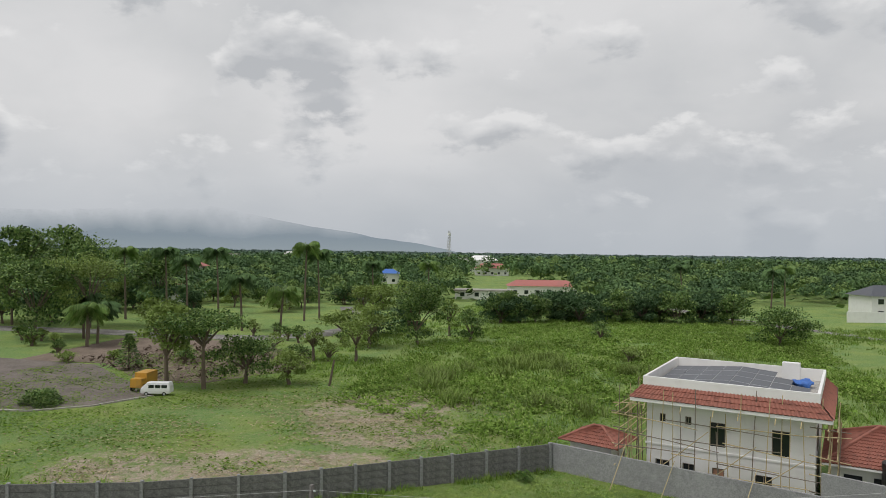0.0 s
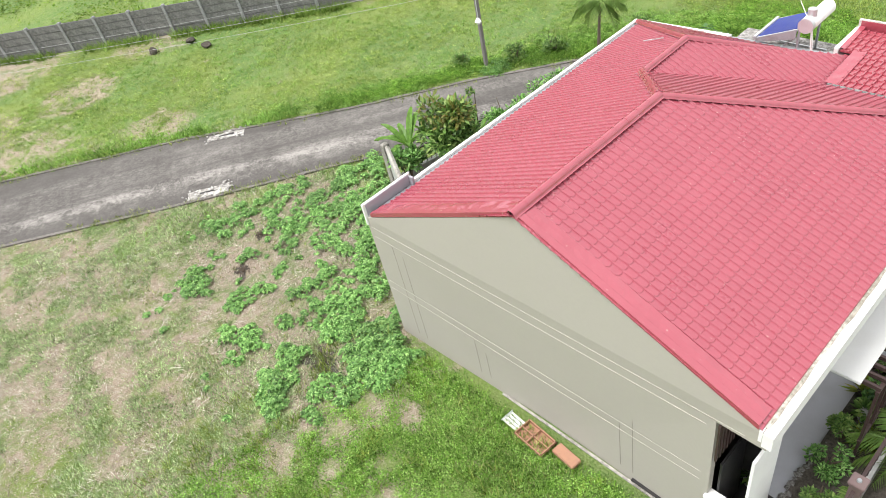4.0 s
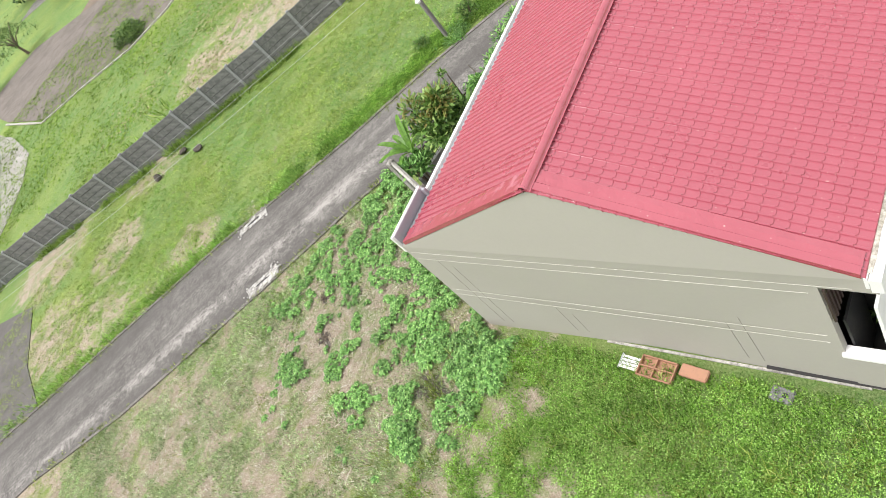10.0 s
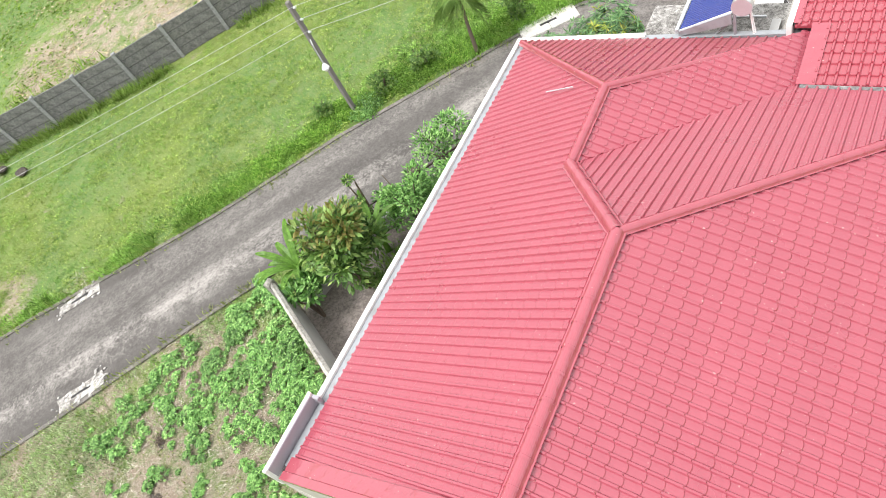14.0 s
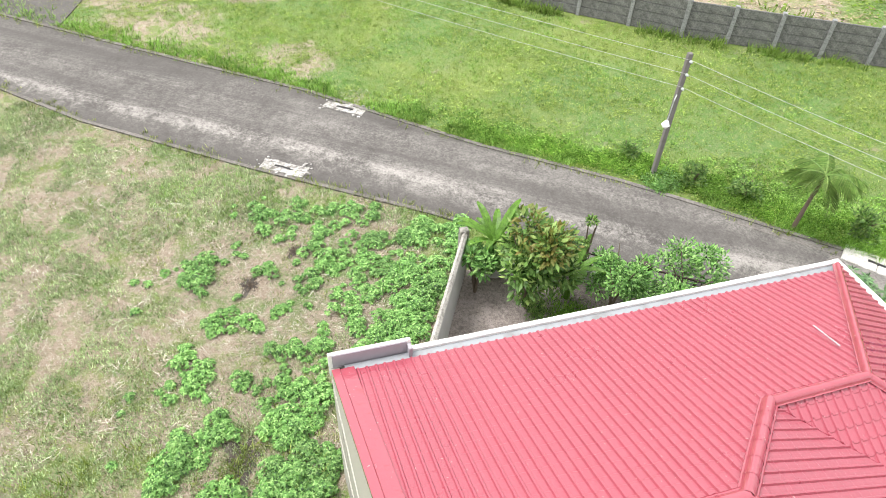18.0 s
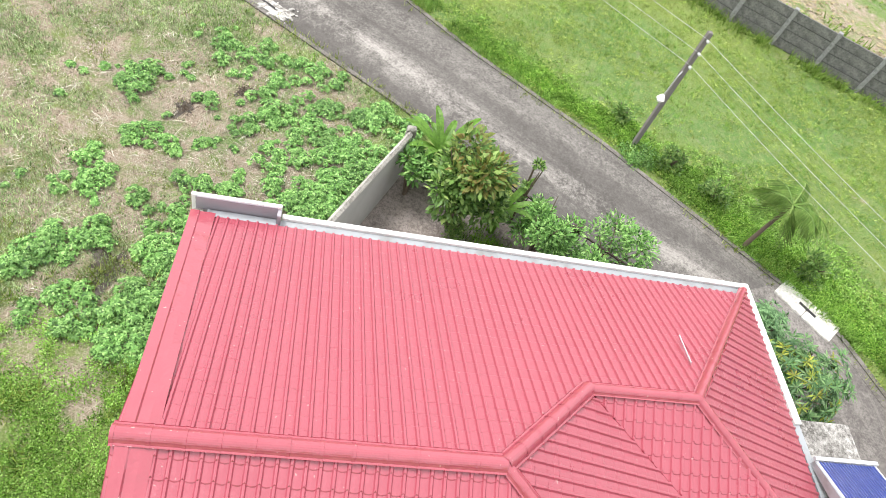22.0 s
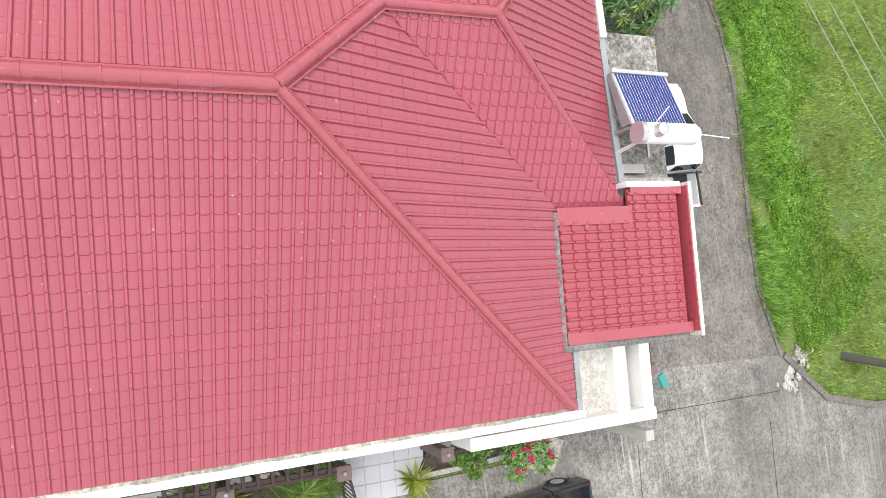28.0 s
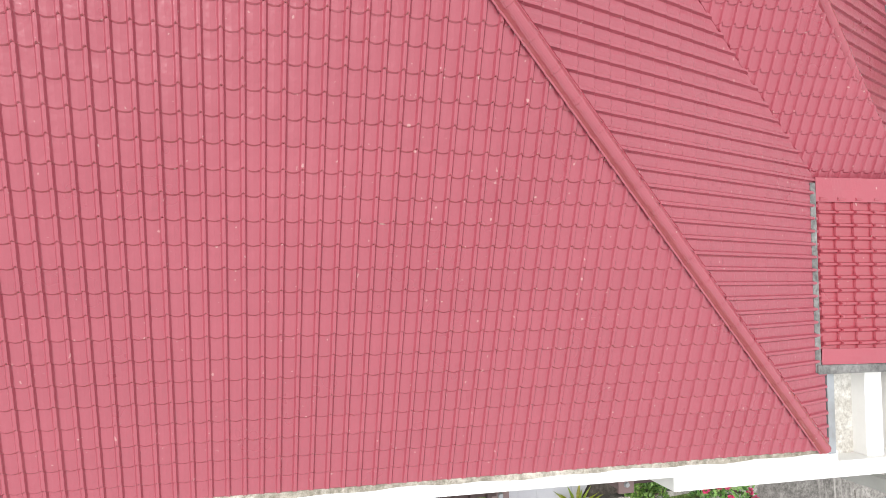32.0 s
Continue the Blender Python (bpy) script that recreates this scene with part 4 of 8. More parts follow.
part("column", boxes((-2.32, -2.06, 17.55, 17.85, 0, 2.96), bevel=0.015), M_WHITE, carport, "white square column")
part("column", boxes((-2.32, -2.04, 21.4, 21.74, 0, 2.96), bevel=0.015), M_WHITE, carport, "white square column")
part("column", boxes((PX0, PX0 + 0.3, 21.45, 21.74, 0, 3.5), bevel=0.015), M_WHITE, carport, "white square column")
part("column", boxes((PX1 - 0.3, PX1, 21.45, 21.74, 0, 3.5), bevel=0.015), M_WHITE, carport, "white square column")
part("back_wall", boxes((-7.7, -7.5, 18.9, 21.7, 0, 4.3)), M_GREYW, carport)

# annex with the flat slab
annex = empty("annex", None, label="low annex with a stained flat concrete roof", category="annex")
part("wall", boxes((-10.66, -7.2, 20.6, 22.4, 0, 3.98)), M_GREYW, annex)
part("roof_slab", boxes((-10.75, -7.16, 20.7, 22.52, 3.98, 4.12), bevel=0.02), M_SLAB, annex, "black-stained concrete slab")
part("upstand", boxes((-7.4, -7.18, 20.75, 22.5, 4.12, 4.32), bevel=0.02), M_PALE, annex)

# yard wall, rear yard and front fence
tagged(part("yard_ground", prism([(-13.85, 9.6), (-13.85, 21.9), (-16.1, 20.9), (-19.3, 17.2), (-19.95, 12.95)], -0.1, 0.03), M_YARD), "dark soil of the small rear yard", "ground", kind="structure")
yard_wall = empty("yard_wall", None, label="grey plastered yard wall with a sloping top", category="wall")
bm = bmesh.new()
a, b = Vector((-13.6, 9.5, 0)), Vector((-19.65, 12.72, 0))
d = (b - a).normalized()
s = Vector((-d.y, d.x, 0)) * 0.075
vs = [bm.verts.new(p + q + Vector((0, 0, z))) for p, z1 in ((a, 2.35), (b, 1.95)) for q in (-s, s) for z in (-0.2, z1)]
for f in ((0, 1, 5, 4), (2, 6, 7, 3), (1, 3, 7, 5), (4, 5, 7, 6), (0, 2, 3, 1)):
    bm.faces.new([vs[i] for i in f])
bmesh.ops.recalc_face_normals(bm, faces=bm.faces[:])
part("wall_panel", bm, M_GREYW, yard_wall)
part("coping", tube([a + Vector((0, 0, 2.36)), b + Vector((0, 0, 1.96))], 0.085, 4), M_PALE, yard_wall, "pale cement coping")
part("pier", boxes((-19.98, -19.72, 12.62, 12.9, 0, 2.0), bevel=0.02), M_PALE, yard_wall)
# ---- second house under construction ----
def clay_slope(a, b, c, e, parent, name="tile_slope", label="brick-red clay roof tiles"):
    """Rolled clay tiles in courses on a slope with eave a-b and top e-c."""
    n = (b - a).cross(e - a).normalized()
    n = -n if n.z < 0 else n
    verts, faces = [], []
    cols, rows = int((b - a).length / 0.085), max(2, round(((e + c) / 2 - (a + b) / 2).length / 0.36))
    for r in range(rows):
        t0, t1 = r / rows, (r + 1) / rows
        base = len(verts)
        for j in range(cols + 1):
            u = j / cols
            hgt = 0.035 + 0.035 * math.cos(j * math.pi / 1.5)
            for t, up in ((t0, -0.02), (t0, 0.05), (t1, 0.0)):
                verts.append(a.lerp(b, u).lerp(e.lerp(c, u), t) + n * (hgt + up))
        for j in range(cols):
            q = base + 3 * j
            faces += [(q, q + 3, q + 4, q + 1), (q + 1, q + 4, q + 5, q + 2)]
    mesh_object(name, verts, faces, M_CLAY, parent, label)


def clay_hip(lo, hi, parent):
    """Four tiled slopes and their hip caps; lo: eave corners, hi: the two ridge ends."""
    lo, (p, q) = [Vector(v) for v in lo], [Vector(v) for v in hi]
    clay_slope(lo[0], lo[1], q, p, parent)
    clay_slope(lo[1], lo[2], q, q, parent)
    clay_slope(lo[2], lo[3], p, q, parent)
    clay_slope(lo[3], lo[0], p, p, parent)
    for s, t in ((lo[0], p), (lo[1], q), (lo[2], q), (lo[3], p), (p, q)):
        part("hip_cap", tube([s + Vector((0, 0, 0.05)), t + Vector((0, 0, 0.08))], 0.1, 8), M_CLAY, parent)


def house_two():
    m = pose(-17.25, 47.2, 0, 0, 0, 6.0)
    h = empty("house_under_construction", m, label="white two-storey house with bamboo scaffolding and clay mansard", category="house")
    W, D = 10.3, 10.0
    wins = [(0.85, 4.35, 0.4, 0.55), (2.55, 4.35, 0.4, 0.55), (4.1, 3.15, 1.0, 1.6), (7.85, 3.15, 1.05, 1.6), (0.6, 0.9, 0.95, 0.85), (2.4, 0.9, 0.8, 0.85), (4.3, 0.9, 0.75, 0.85), (6.9, 0.9, 1.0, 0.85)]
    part("wall", boxes((0, W, 0.12, D, -0.1, 5.9)), M_WHITE, h, "white painted wall")
    # front face around the openings
    xs = sorted({0, W, *[x for x, _, w, _ in wins], *[x + w for x, _, w, _ in wins]})
    zs = sorted({-0.1, 5.9, *[z for _, z, _, _ in wins], *[z + q for _, z, _, q in wins]})
    specs = []
    for x0, x1 in zip(xs, xs[1:]):
        z0 = None
        for za, zb in zip(zs, zs[1:]):
            inside = any(x <= (x0 + x1) / 2 <= x + w and z <= (za + zb) / 2 <= z + q for x, z, w, q in wins)
            if not inside and z0 is None:
                z0 = za
            if inside and z0 is not None:
                specs.append((x0, x1, 0, 0.12, z0, za))
                z0 = None
        if z0 is not None:
            specs.append((x0, x1, 0, 0.12, z0, 5.9))
    part("front_wall", boxes(*specs), M_WHITE, h, "white painted wall")
    for i, (x, z, w, q) in enumerate(wins):
        win = part("window", boxes((x, x + w, 0.09, 0.115, z, z + q)), M_GLASS if i != 6 else M_PLY, h, "dark open window")
        part("frame", boxes((x, x + 0.06, 0.05, 0.1, z, z + q), (x + w - 0.06, x + w, 0.05, 0.1, z, z + q), (x + w / 2 - 0.03, x + w / 2 + 0.03, 0.05, 0.1, z, z + q), (x, x + w, 0.05, 0.1, z + q - 0.06, z + q)), M_WOOD, win)
    for z in (0.9, 3.3):
        win = part("window", boxes((W, W + 0.02, 2.0, 3.3, z, z + 1.5)), M_GLASS, h, "dark side window")
        part("frame", boxes((W + 0.01, W + 0.05, 2.0, 2.06, z, z + 1.5), (W + 0.01, W + 0.05, 3.24, 3.3, z, z + 1.5), (W + 0.01, W + 0.05, 2.62, 2.68, z, z + 1.5)), M_WOOD, win)
    part("string_course", boxes((-0.08, W + 0.08, -0.06, 0.0, 2.72, 2.84)), M_WHITE, h)
    # eaves, mansard, parapet
    o = 0.95
    part("eave_slab", boxes((-o, W + o, -o, D + o, 5.72, 5.95), bevel=0.02), M_WHITE, h, "white eave band")
    i = -0.15
    lo, hi = [(-o, -o), (W + o, -o), (W + o, D + o), (-o, D + o)], [(i, i), (W - i, i), (W - i, D - i), (i, D - i)]
    for k in range(4):
        a, b, c, e = Vector((*lo[k], 5.96)), Vector((*lo[(k + 1) % 4], 5.96)), Vector((*hi[(k + 1) % 4], 6.85)), Vector((*hi[k], 6.85))
        clay_slope(a, b, c, e, h, "mansard_tiles", "brick-red clay mansard tiles")
    for b in ((i - 0.1, W - i + 0.1, i - 0.1, i + 0.08, 6.4, 7.4), (i - 0.1, W - i + 0.1, D - i - 0.08, D - i + 0.1, 6.4, 7.4), (i - 0.1, i + 0.08, i + 0.08, D - i - 0.08, 6.4, 7.39), (W - i - 0.08, W - i + 0.1, i + 0.08, D - i - 0.08, 6.4, 7.39)):
        part("parapet", boxes(b, bevel=0.015), M_WHITE, h, "white parapet")
    part("roof_deck", boxes((i, W - i, i, D - i, 6.4, 6.55)), M_PALE, h)
    part("roof_hatch", boxes((W - 2.6, W - 1.4, D - 1.3, D - 0.7, 6.55, 7.9), bevel=0.02), M_WHITE, h, "white stair head wall")
    # solar panels on the roof, in two gently tilted planes
    for r in range(4):
        for c in range(8):
            if c > 5 and r > 2 or c > 6 and r > 1:
                continue
            x, y, side = 0.25 + c * 1.2, 0.35 + r * 2.05, 1 if c < 4 else -1
            q = part("solar_panel", boxes((0, 1.17, 0, 2.0, 0, 0.04)), M_PANEL, h, "dark solar panel")
            q.matrix_basis = pose(x, y, 6.72 + 0.085 * (x if side > 0 else 2 * 5.05 - x) + 0.04 * r, 1.2, -4.9 * side, 0)
            part("frame", boxes((0, 1.17, -0.01, 0.015, 0.04, 0.05), (0, 1.17, 1.985, 2.01, 0.04, 0.05), (-0.01, 0.012, 0, 2, 0.04, 0.05)), M_STEEL, q)
    # bamboo scaffold
    rnd = random.Random(3)
    scaffold = empty("scaffold", m, label="yellow bamboo scaffolding lashed round the white house", category="scaffolding")
    def cane(p, q):
        part("bamboo_pole", tube([p, tuple((u + v) / 2 + rnd.uniform(-0.05, 0.05) for u, v in zip(p, q)), q], [0.036, 0.032, 0.026], 6), M_BAMBOO if rnd.random() < 0.8 else M_WOOD, scaffold)

    for k in range(17):
        x, y = -1.0 + 0.72 * k + rnd.uniform(-0.25, 0.25), rnd.choice((-0.5, -1.15))
        cane((x, y, 0), (x + rnd.uniform(-0.3, 0.3), y, rnd.uniform(4.2, 7.3)))
    for z in (1.5, 2.5, 3.4, 4.6):
        for x in (-1.7, 1.6, 4.6):
            y = rnd.choice((-0.55, -1.2))
            cane((x + rnd.uniform(-0.5, 0.5), y, z + rnd.uniform(-0.25, 0.25)), (x + rnd.uniform(5.0, 7.2), y, z + rnd.uniform(-0.3, 0.3)))
    for x in (0.5, 3.5, 6.8):
        cane((x, -1.25, rnd.uniform(0.5, 2)), (x + rnd.uniform(2.5, 4.0), -1.25, rnd.uniform(3.0, 4.6)))
    for x in (-1.1, -1.7, W + 0.7, W + 1.2):
        for k in range(7):
            y = -1.0 + 1.5 * k + rnd.uniform(-0.3, 0.3)
            cane((x, y, 0), (x + rnd.uniform(-0.25, 0.25), y, rnd.uniform(4.6, 6.9)))
        for z in (1.4, 2.6, 3.7, 4.9, 5.4):
            cane((x, -1.6 + rnd.uniform(-0.4, 0.4), z), (x, rnd.uniform(5, D), z + rnd.uniform(-0.2, 0.2)))
    for x in (-1.7, W + 0.2):
        for z in (1.4, 2.6, 3.7, 4.9, 5.4):
            cane((x - 0.5, -1.0 + rnd.uniform(-0.3, 0.6), z), (x + 1.7, -0.9, z + rnd.uniform(-0.2, 0.2)))
    for k in range(6):
        x = 0.3 + 1.9 * k + rnd.uniform(-0.4, 0.4)
        cane((x, -1.15, 5.3), (x + 0.1, 0.0, 7.0))
    tarp = bmesh.new()
    bmesh.ops.create_icosphere(tarp, subdivisions=3, radius=0.7)
    for v in tarp.verts:
        v.co.z *= 0.35
        v.co += Vector(noise.noise_vector(v.co * 3.0)) * 0.22
    t = part("tarpaulin", tarp, M_BLUE)
    t.matrix_basis = m @ pose(9.2, 6.6, 6.85)
    tagged(t, "crumpled blue tarpaulin lying on the flat roof", "tarpaulin")
    # lower wing with clay roof
    wing = empty("side_wing", m @ pose(W + 0.3, 1.0, 0), label="low white wing with a clay tile roof", category="house")
    part("wall", boxes((0.5, 7.5, 0.4, 7.6, 0, 3.0)), M_WHITE, wing)
    clay_hip(((0.0, -0.3, 3.0), (8.2, -0.3, 3.0), (8.2, 8.3, 3.0), (0.0, 8.3, 3.0)), ((3.2, 4.0, 4.7), (5.2, 4.0, 4.7)), wing)
    part("eave_slab", boxes((0.0, 8.2, -0.3, 8.3, 2.86, 2.98)), M_WHITE, wing, "white eave band")
    for k in range(4):
        part("window", boxes((1.2 + k * 1.6, 2.2 + k * 1.6, 0.36, 0.41, 1.2, 2.3)), M_GLASS, wing, "dark window")


house_two()

# boundary wall of that plot and the low hut behind it
tagged(part("wall_boundary", boxes((-23.8, -6.3, 45.35, 45.55, -0.2, 1.95), bevel=0.015), M_PLASTER), "smooth grey cement boundary wall", "wall", kind="structure")
tall = part("wall_tall", boxes((0, 14.5, 0, 0.2, -0.2, 3.3), bevel=0.015), M_PLASTER)
tall.matrix_basis = pose(-6.3, 45.4, 0, 0, 0, -6)
tagged(tall, "tall grey cement boundary wall", "wall", kind="structure")
hut = empty("guard_hut", pose(-21.3, 48.2, 0), label="small hut with a faded red hip roof behind the wall", category="hut")
part("wall", boxes((-1.6, 1.6, -1.3, 1.3, 0, 2.1)), M_WHITE, hut)
clay_hip(((-2.3, -1.9, 2.05), (2.3, -1.9, 2.05), (2.3, 1.9, 2.05), (-2.3, 1.9, 2.05)), ((-0.3, 0, 3.0), (0.3, 0, 3.0)), hut)
for k, (x, y, l) in enumerate(((-18.5, 44.4, 2.9), (-15.2, 44.7, 2.4), (-10.2, 43.9, 2.9))):
    tagged(part("bamboo_prop", tube([(x, y - 0.6, 0), (x + 0.5, 45.3, l)], [0.032, 0.024], 6), M_BAMBOO), "leaning bamboo prop against the grey wall", "pole", "bamboo props")


tank = empty("water_tank", pose(-2.6, 49.6, 0), label="black plastic water tank on a stand behind the wall", category="water tank")
part("body", tube([(0, 0, 1.6), (0, 0, 1.8), (0, 0, 3.5), (0, 0, 3.75)], [0.95, 1.05, 1.05, 0.6], 18), M_BLACK, tank)
part("lid", tube([(0, 0, 3.75), (0, 0, 3.85)], [0.4, 0.35], 14), M_BLACK, tank)
part("stand", boxes((-0.9, 0.9, -0.9, 0.9, 0, 1.6)), M_PLASTER, tank)


# ---- poles, cables ----
def utility_pole(x, y, h, lean, lamp, label):
    p = empty("utility_pole", pose(x, y, 0, 0, lean, 0), label=label, category="utility pole")
    part("shaft", boxes((-0.085, 0.085, -0.085, 0.085, -0.4, h), bevel=0.02) if lamp else tube([(0, 0, -0.4), (0, 0, h)], [0.15, 0.105], 10), M_GREYWOOD if lamp else M_POLE, p, "weathered shaft")
    for k, z in enumerate((h - 0.25, h - 0.75, h - 1.3)):
        part("insulator", tube([(0.13, 0, z), (0.24, 0, z)], [0.05, 0.035], 8), M_STEEL, p)
    if lamp:
        part("lamp_arm", tube([(0.1, -0.1, lamp + 1.0), (0.18, -0.2, lamp + 0.85), (0.26, -0.3, lamp)], 0.022, 6), M_STEEL, p)
        part("lamp_head", tube([(0.26, -0.3, lamp + 0.05), (0.28, -0.33, lamp - 0.12), (0.28, -0.33, lamp - 0.2)], [0.06, 0.16, 0.10], 10), M_WHITE, p, "white street lamp head")
    return p


utility_pole(-23.1, 21.6, 5.3, 0, 2.75, "weathered square timber pole with a small white lamp beside the lane")
utility_pole(-1.95, 33.3, 7.0, 6, 0, "leaning dark grey pole at the road junction")


def cable(a, b, sag, r=0.0065):
    pts = []
    for i in range(17):
        t = i / 16
        p = Vector(a).lerp(Vector(b), t)
        p.z -= sag * 4 * t * (1 - t)
        pts.append(p)
    tagged(part("overhead_cable", tube(pts, r, 4), M_WIRE), "thin grey overhead cable slung between poles", "cable", "overhead cables")


for k in range(3):
    z = 5.1 - 0.52 * k
    cable((-22.95, 21.6, z), (-1.3, 33.2, 6.7 - 0.5 * k), 0.5)
    cable((-22.95, 21.6, z), (-66, -16, 5.6 - 0.5 * k), 0.9)
for off in (0.0, 0.5, 1.0):
    cable((-1.25, 33.3, 6.7 - off), (9, -2 + off, 7.0), 0.6)
    cable((-1.25, 33.3, 6.7 - off), (24, 60 + off, 7.0), 0.8)

# drain slabs in the road edge
for x, y, a, sx, sy, lab in ((-26.85, 7.75, 55, 1.9, 0.75, "broken pale concrete drain cover in the grass"), (-30.45, 10.75, 55, 1.9, 0.6, "broken pale drain inlet at the kerb"), (-16.7, 26.85, 40, 2.3, 1.0, "white concrete drain cover with a dark slot"), (-1.75, 30.85, -35, 1.6, 0.7, "broken concrete drain at the corner")):
    dr = empty("drain_cover", pose(x, y, 0.0, 0, 0, a), label=lab, category="drain cover")
    rnd = random.Random(int(x * 10))
    whole = "broken" not in lab
    if whole:
        for cx in (-sx / 4, sx / 4):
            part("slab", boxes((cx - sx / 4 + 0.01, cx + sx / 4 - 0.01, -sy * 0.46, sy * 0.46, 0.01, 0.12), bevel=0.02), M_STAINED, dr)
        part("spill", prism([(0.2, sy * 0.4), (0.6, sy * 0.42), (0.72, sy * 0.62), (0.5, sy * 0.72), (0.22, sy * 0.58)], 0.01, 0.09), M_STAINED, dr, "lump of spilt mortar")
        # no opening is cut: a near-black plate paints the slot's inner shade
        part("slot", boxes((-0.34, 0.34, -0.06, 0.06, 0.08, 0.128)), M_VOID_SHADE, dr, "dark slot")
        continue
    # a cracked slab in a few plates with worn outlines, and crumbs round it
    cuts = [-sx / 2, -sx * 0.2, sx * 0.16, sx / 2]
    for x0, x1 in zip(cuts, cuts[1:]):
        rim = []
        for u, v in ((x0, -0.5), ((x0 + x1) / 2, -0.5), (x1, -0.5), (x1, 0.0), (x1, 0.5), ((x0 + x1) / 2, 0.5), (x0, 0.5), (x0, 0.0)):
            rim.append((u * 0.98 + rnd.uniform(-0.05, 0.05), v * sy * rnd.uniform(0.7, 1.0)))
        part("slab", prism(rim, 0.01, rnd.uniform(0.065, 0.085)), M_BROKEN, dr)
    for i in range(26):
        cx, cy, r = rnd.uniform(-sx * 0.62, sx * 0.62), rnd.uniform(-sy * 0.75, sy * 0.75), rnd.uniform(0.03, 0.1)
        m = rnd.randint(4, 6)
        rim = [(cx + math.cos(j * math.tau / m) * r * rnd.uniform(0.6, 1.2), cy + math.sin(j * math.tau / m) * r * rnd.uniform(0.5, 1.0)) for j in range(m)]
        part("crumb", prism(rim, 0.05, rnd.uniform(0.09, 0.12)), M_DRAIN, dr)
    # raised near-black strip, the shade of the broken slot as colour
    part("slot", boxes((-0.38, 0.38, -0.05, 0.05, 0.03, 0.09)), M_VOID_SHADE, dr, "dark broken slot")
for x, y in ((-43.3, 15.5), (-41.5, 15.7), (-44.5, 13.4)):
    bm = bmesh.new()
    bmesh.ops.create_icosphere(bm, subdivisions=2, radius=0.3)
    for v in bm.verts:
        v.co = Vector((v.co.x * 1.2, v.co.y, v.co.z * 0.7)) + Vector(noise.noise_vector(v.co * 2 + Vector((x, y, 0)))) * 0.15
    st = part("boulder", bm, M_SOIL)
    st.matrix_basis = pose(x, y, 0.15)
    tagged(st, "dark lump of earth lying on the grass", "boulder", "lumps by the fence")

# rubble beside the gable
def bedside_scrap():
    s = empty("scrap_louvre", pose(-8.75, 7.45, 0.02, 0, 0, -4) @ Matrix.Scale(0.6, 4), label="white slatted board lying on the grass by the wall", category="scrap")
    for i in range(4):
        part("slat", boxes((-0.42, 0.42, -0.3 + i * 0.16, -0.18 + i * 0.16, 0.02, 0.06)), M_WHITE, s)
    part("rail", boxes((-0.46, -0.42, -0.34, 0.36, 0, 0.1)), M_STEEL, s)
    c = empty("scrap_cabinet", pose(-7.95, 7.4, 0.02, 0, 0, -5) @ Matrix.Scale(0.68, 4), label="discarded brown drawer frame beside the taupe wall", category="scrap")
    part("back", boxes((-0.7, 0.7, -0.4, 0.4, 0.0, 0.03)), M_PLY, c)
    for x0, x1, y0, y1 in ((-0.72, 0.72, -0.42, -0.38), (-0.72, 0.72, 0.38, 0.42), (-0.72, -0.68, -0.42, 0.42), (0.68, 0.72, -0.42, 0.42), (-0.1, -0.06, -0.4, 0.4), (-0.7, 0.7, -0.02, 0.02)):
        part("divider", boxes((x0, x1, y0, y1, 0.03, 0.2)), M_PLY, c)
    q = empty("scrap_box", pose(-7.0, 7.5, 0.02, 0, 0, -6) @ Matrix.Scale(0.72, 4), label="crushed brown board box by the wall", category="scrap")
    part("body", boxes((-0.5, 0.5, -0.22, 0.22, 0, 0.18), bevel=0.03), M_PLY, q)
    g = empty("concrete_block", pose(-4.95, 7.4, 0.02, 0, 0, -8) @ Matrix.Scale(0.7, 4), label="grey concrete block with a round hole", category="block")
    part("body", boxes((-0.36, 0.36, -0.24, 0.24, 0, 0.16), bevel=0.03), M_BLOCK, g)
    # near-black disc on the top face, painting the hole's shade
    part("hole", tube([(0.1, 0, 0.14), (0.1, 0, 0.166)], 0.09, 12), M_VOID_SHADE, g, "dark round hole")


bedside_scrap()


# ---- vehicles ----
def car_shell(profile, half):
    """A body from side profile stations (y, z_low, z_belt, z_top, half width at belt, half width at top)."""
    bm = bmesh.new()
    rings = []
    for y, zl, zb, zt, wb, wt in profile:
        r = []
        for x, z in ((-wb * 0.96, zl), (-wb, (zl + zb) / 2), (-wb * 0.985, zb), (-wt, zt), (-wt * 0.5, zt + 0.03), (wt * 0.5, zt + 0.03), (wt, zt), (wb * 0.985, zb), (wb, (zl + zb) / 2), (wb * 0.96, zl)):
            r.append(bm.verts.new((x, y, z)))
        rings.append(r)
    for a, b in zip(rings, rings[1:]):
        for j in range(10):
            bm.faces.new((a[j], a[(j + 1) % 10], b[(j + 1) % 10], b[j]))
    bm.faces.new(rings[0])
    bm.faces.new(rings[-1][::-1])
    bmesh.ops.recalc_face_normals(bm, faces=bm.faces[:])
    return bm


def wheel(parent, x, y, r=0.38, w=0.24):
    t = part("wheel", tube([(x - w / 2, y, r), (x - w / 2 + 0.03, y, r), (x + w / 2 - 0.03, y, r), (x + w / 2, y, r)], [r * 0.9, r, r, r * 0.9], 20), M_RUBBER, parent, "black tyre")
    part("rim", tube([(x - w / 2 - 0.005, y, r), (x + w / 2 + 0.005, y, r)], r * 0.62, 14), M_STEEL, t, "silver rim")


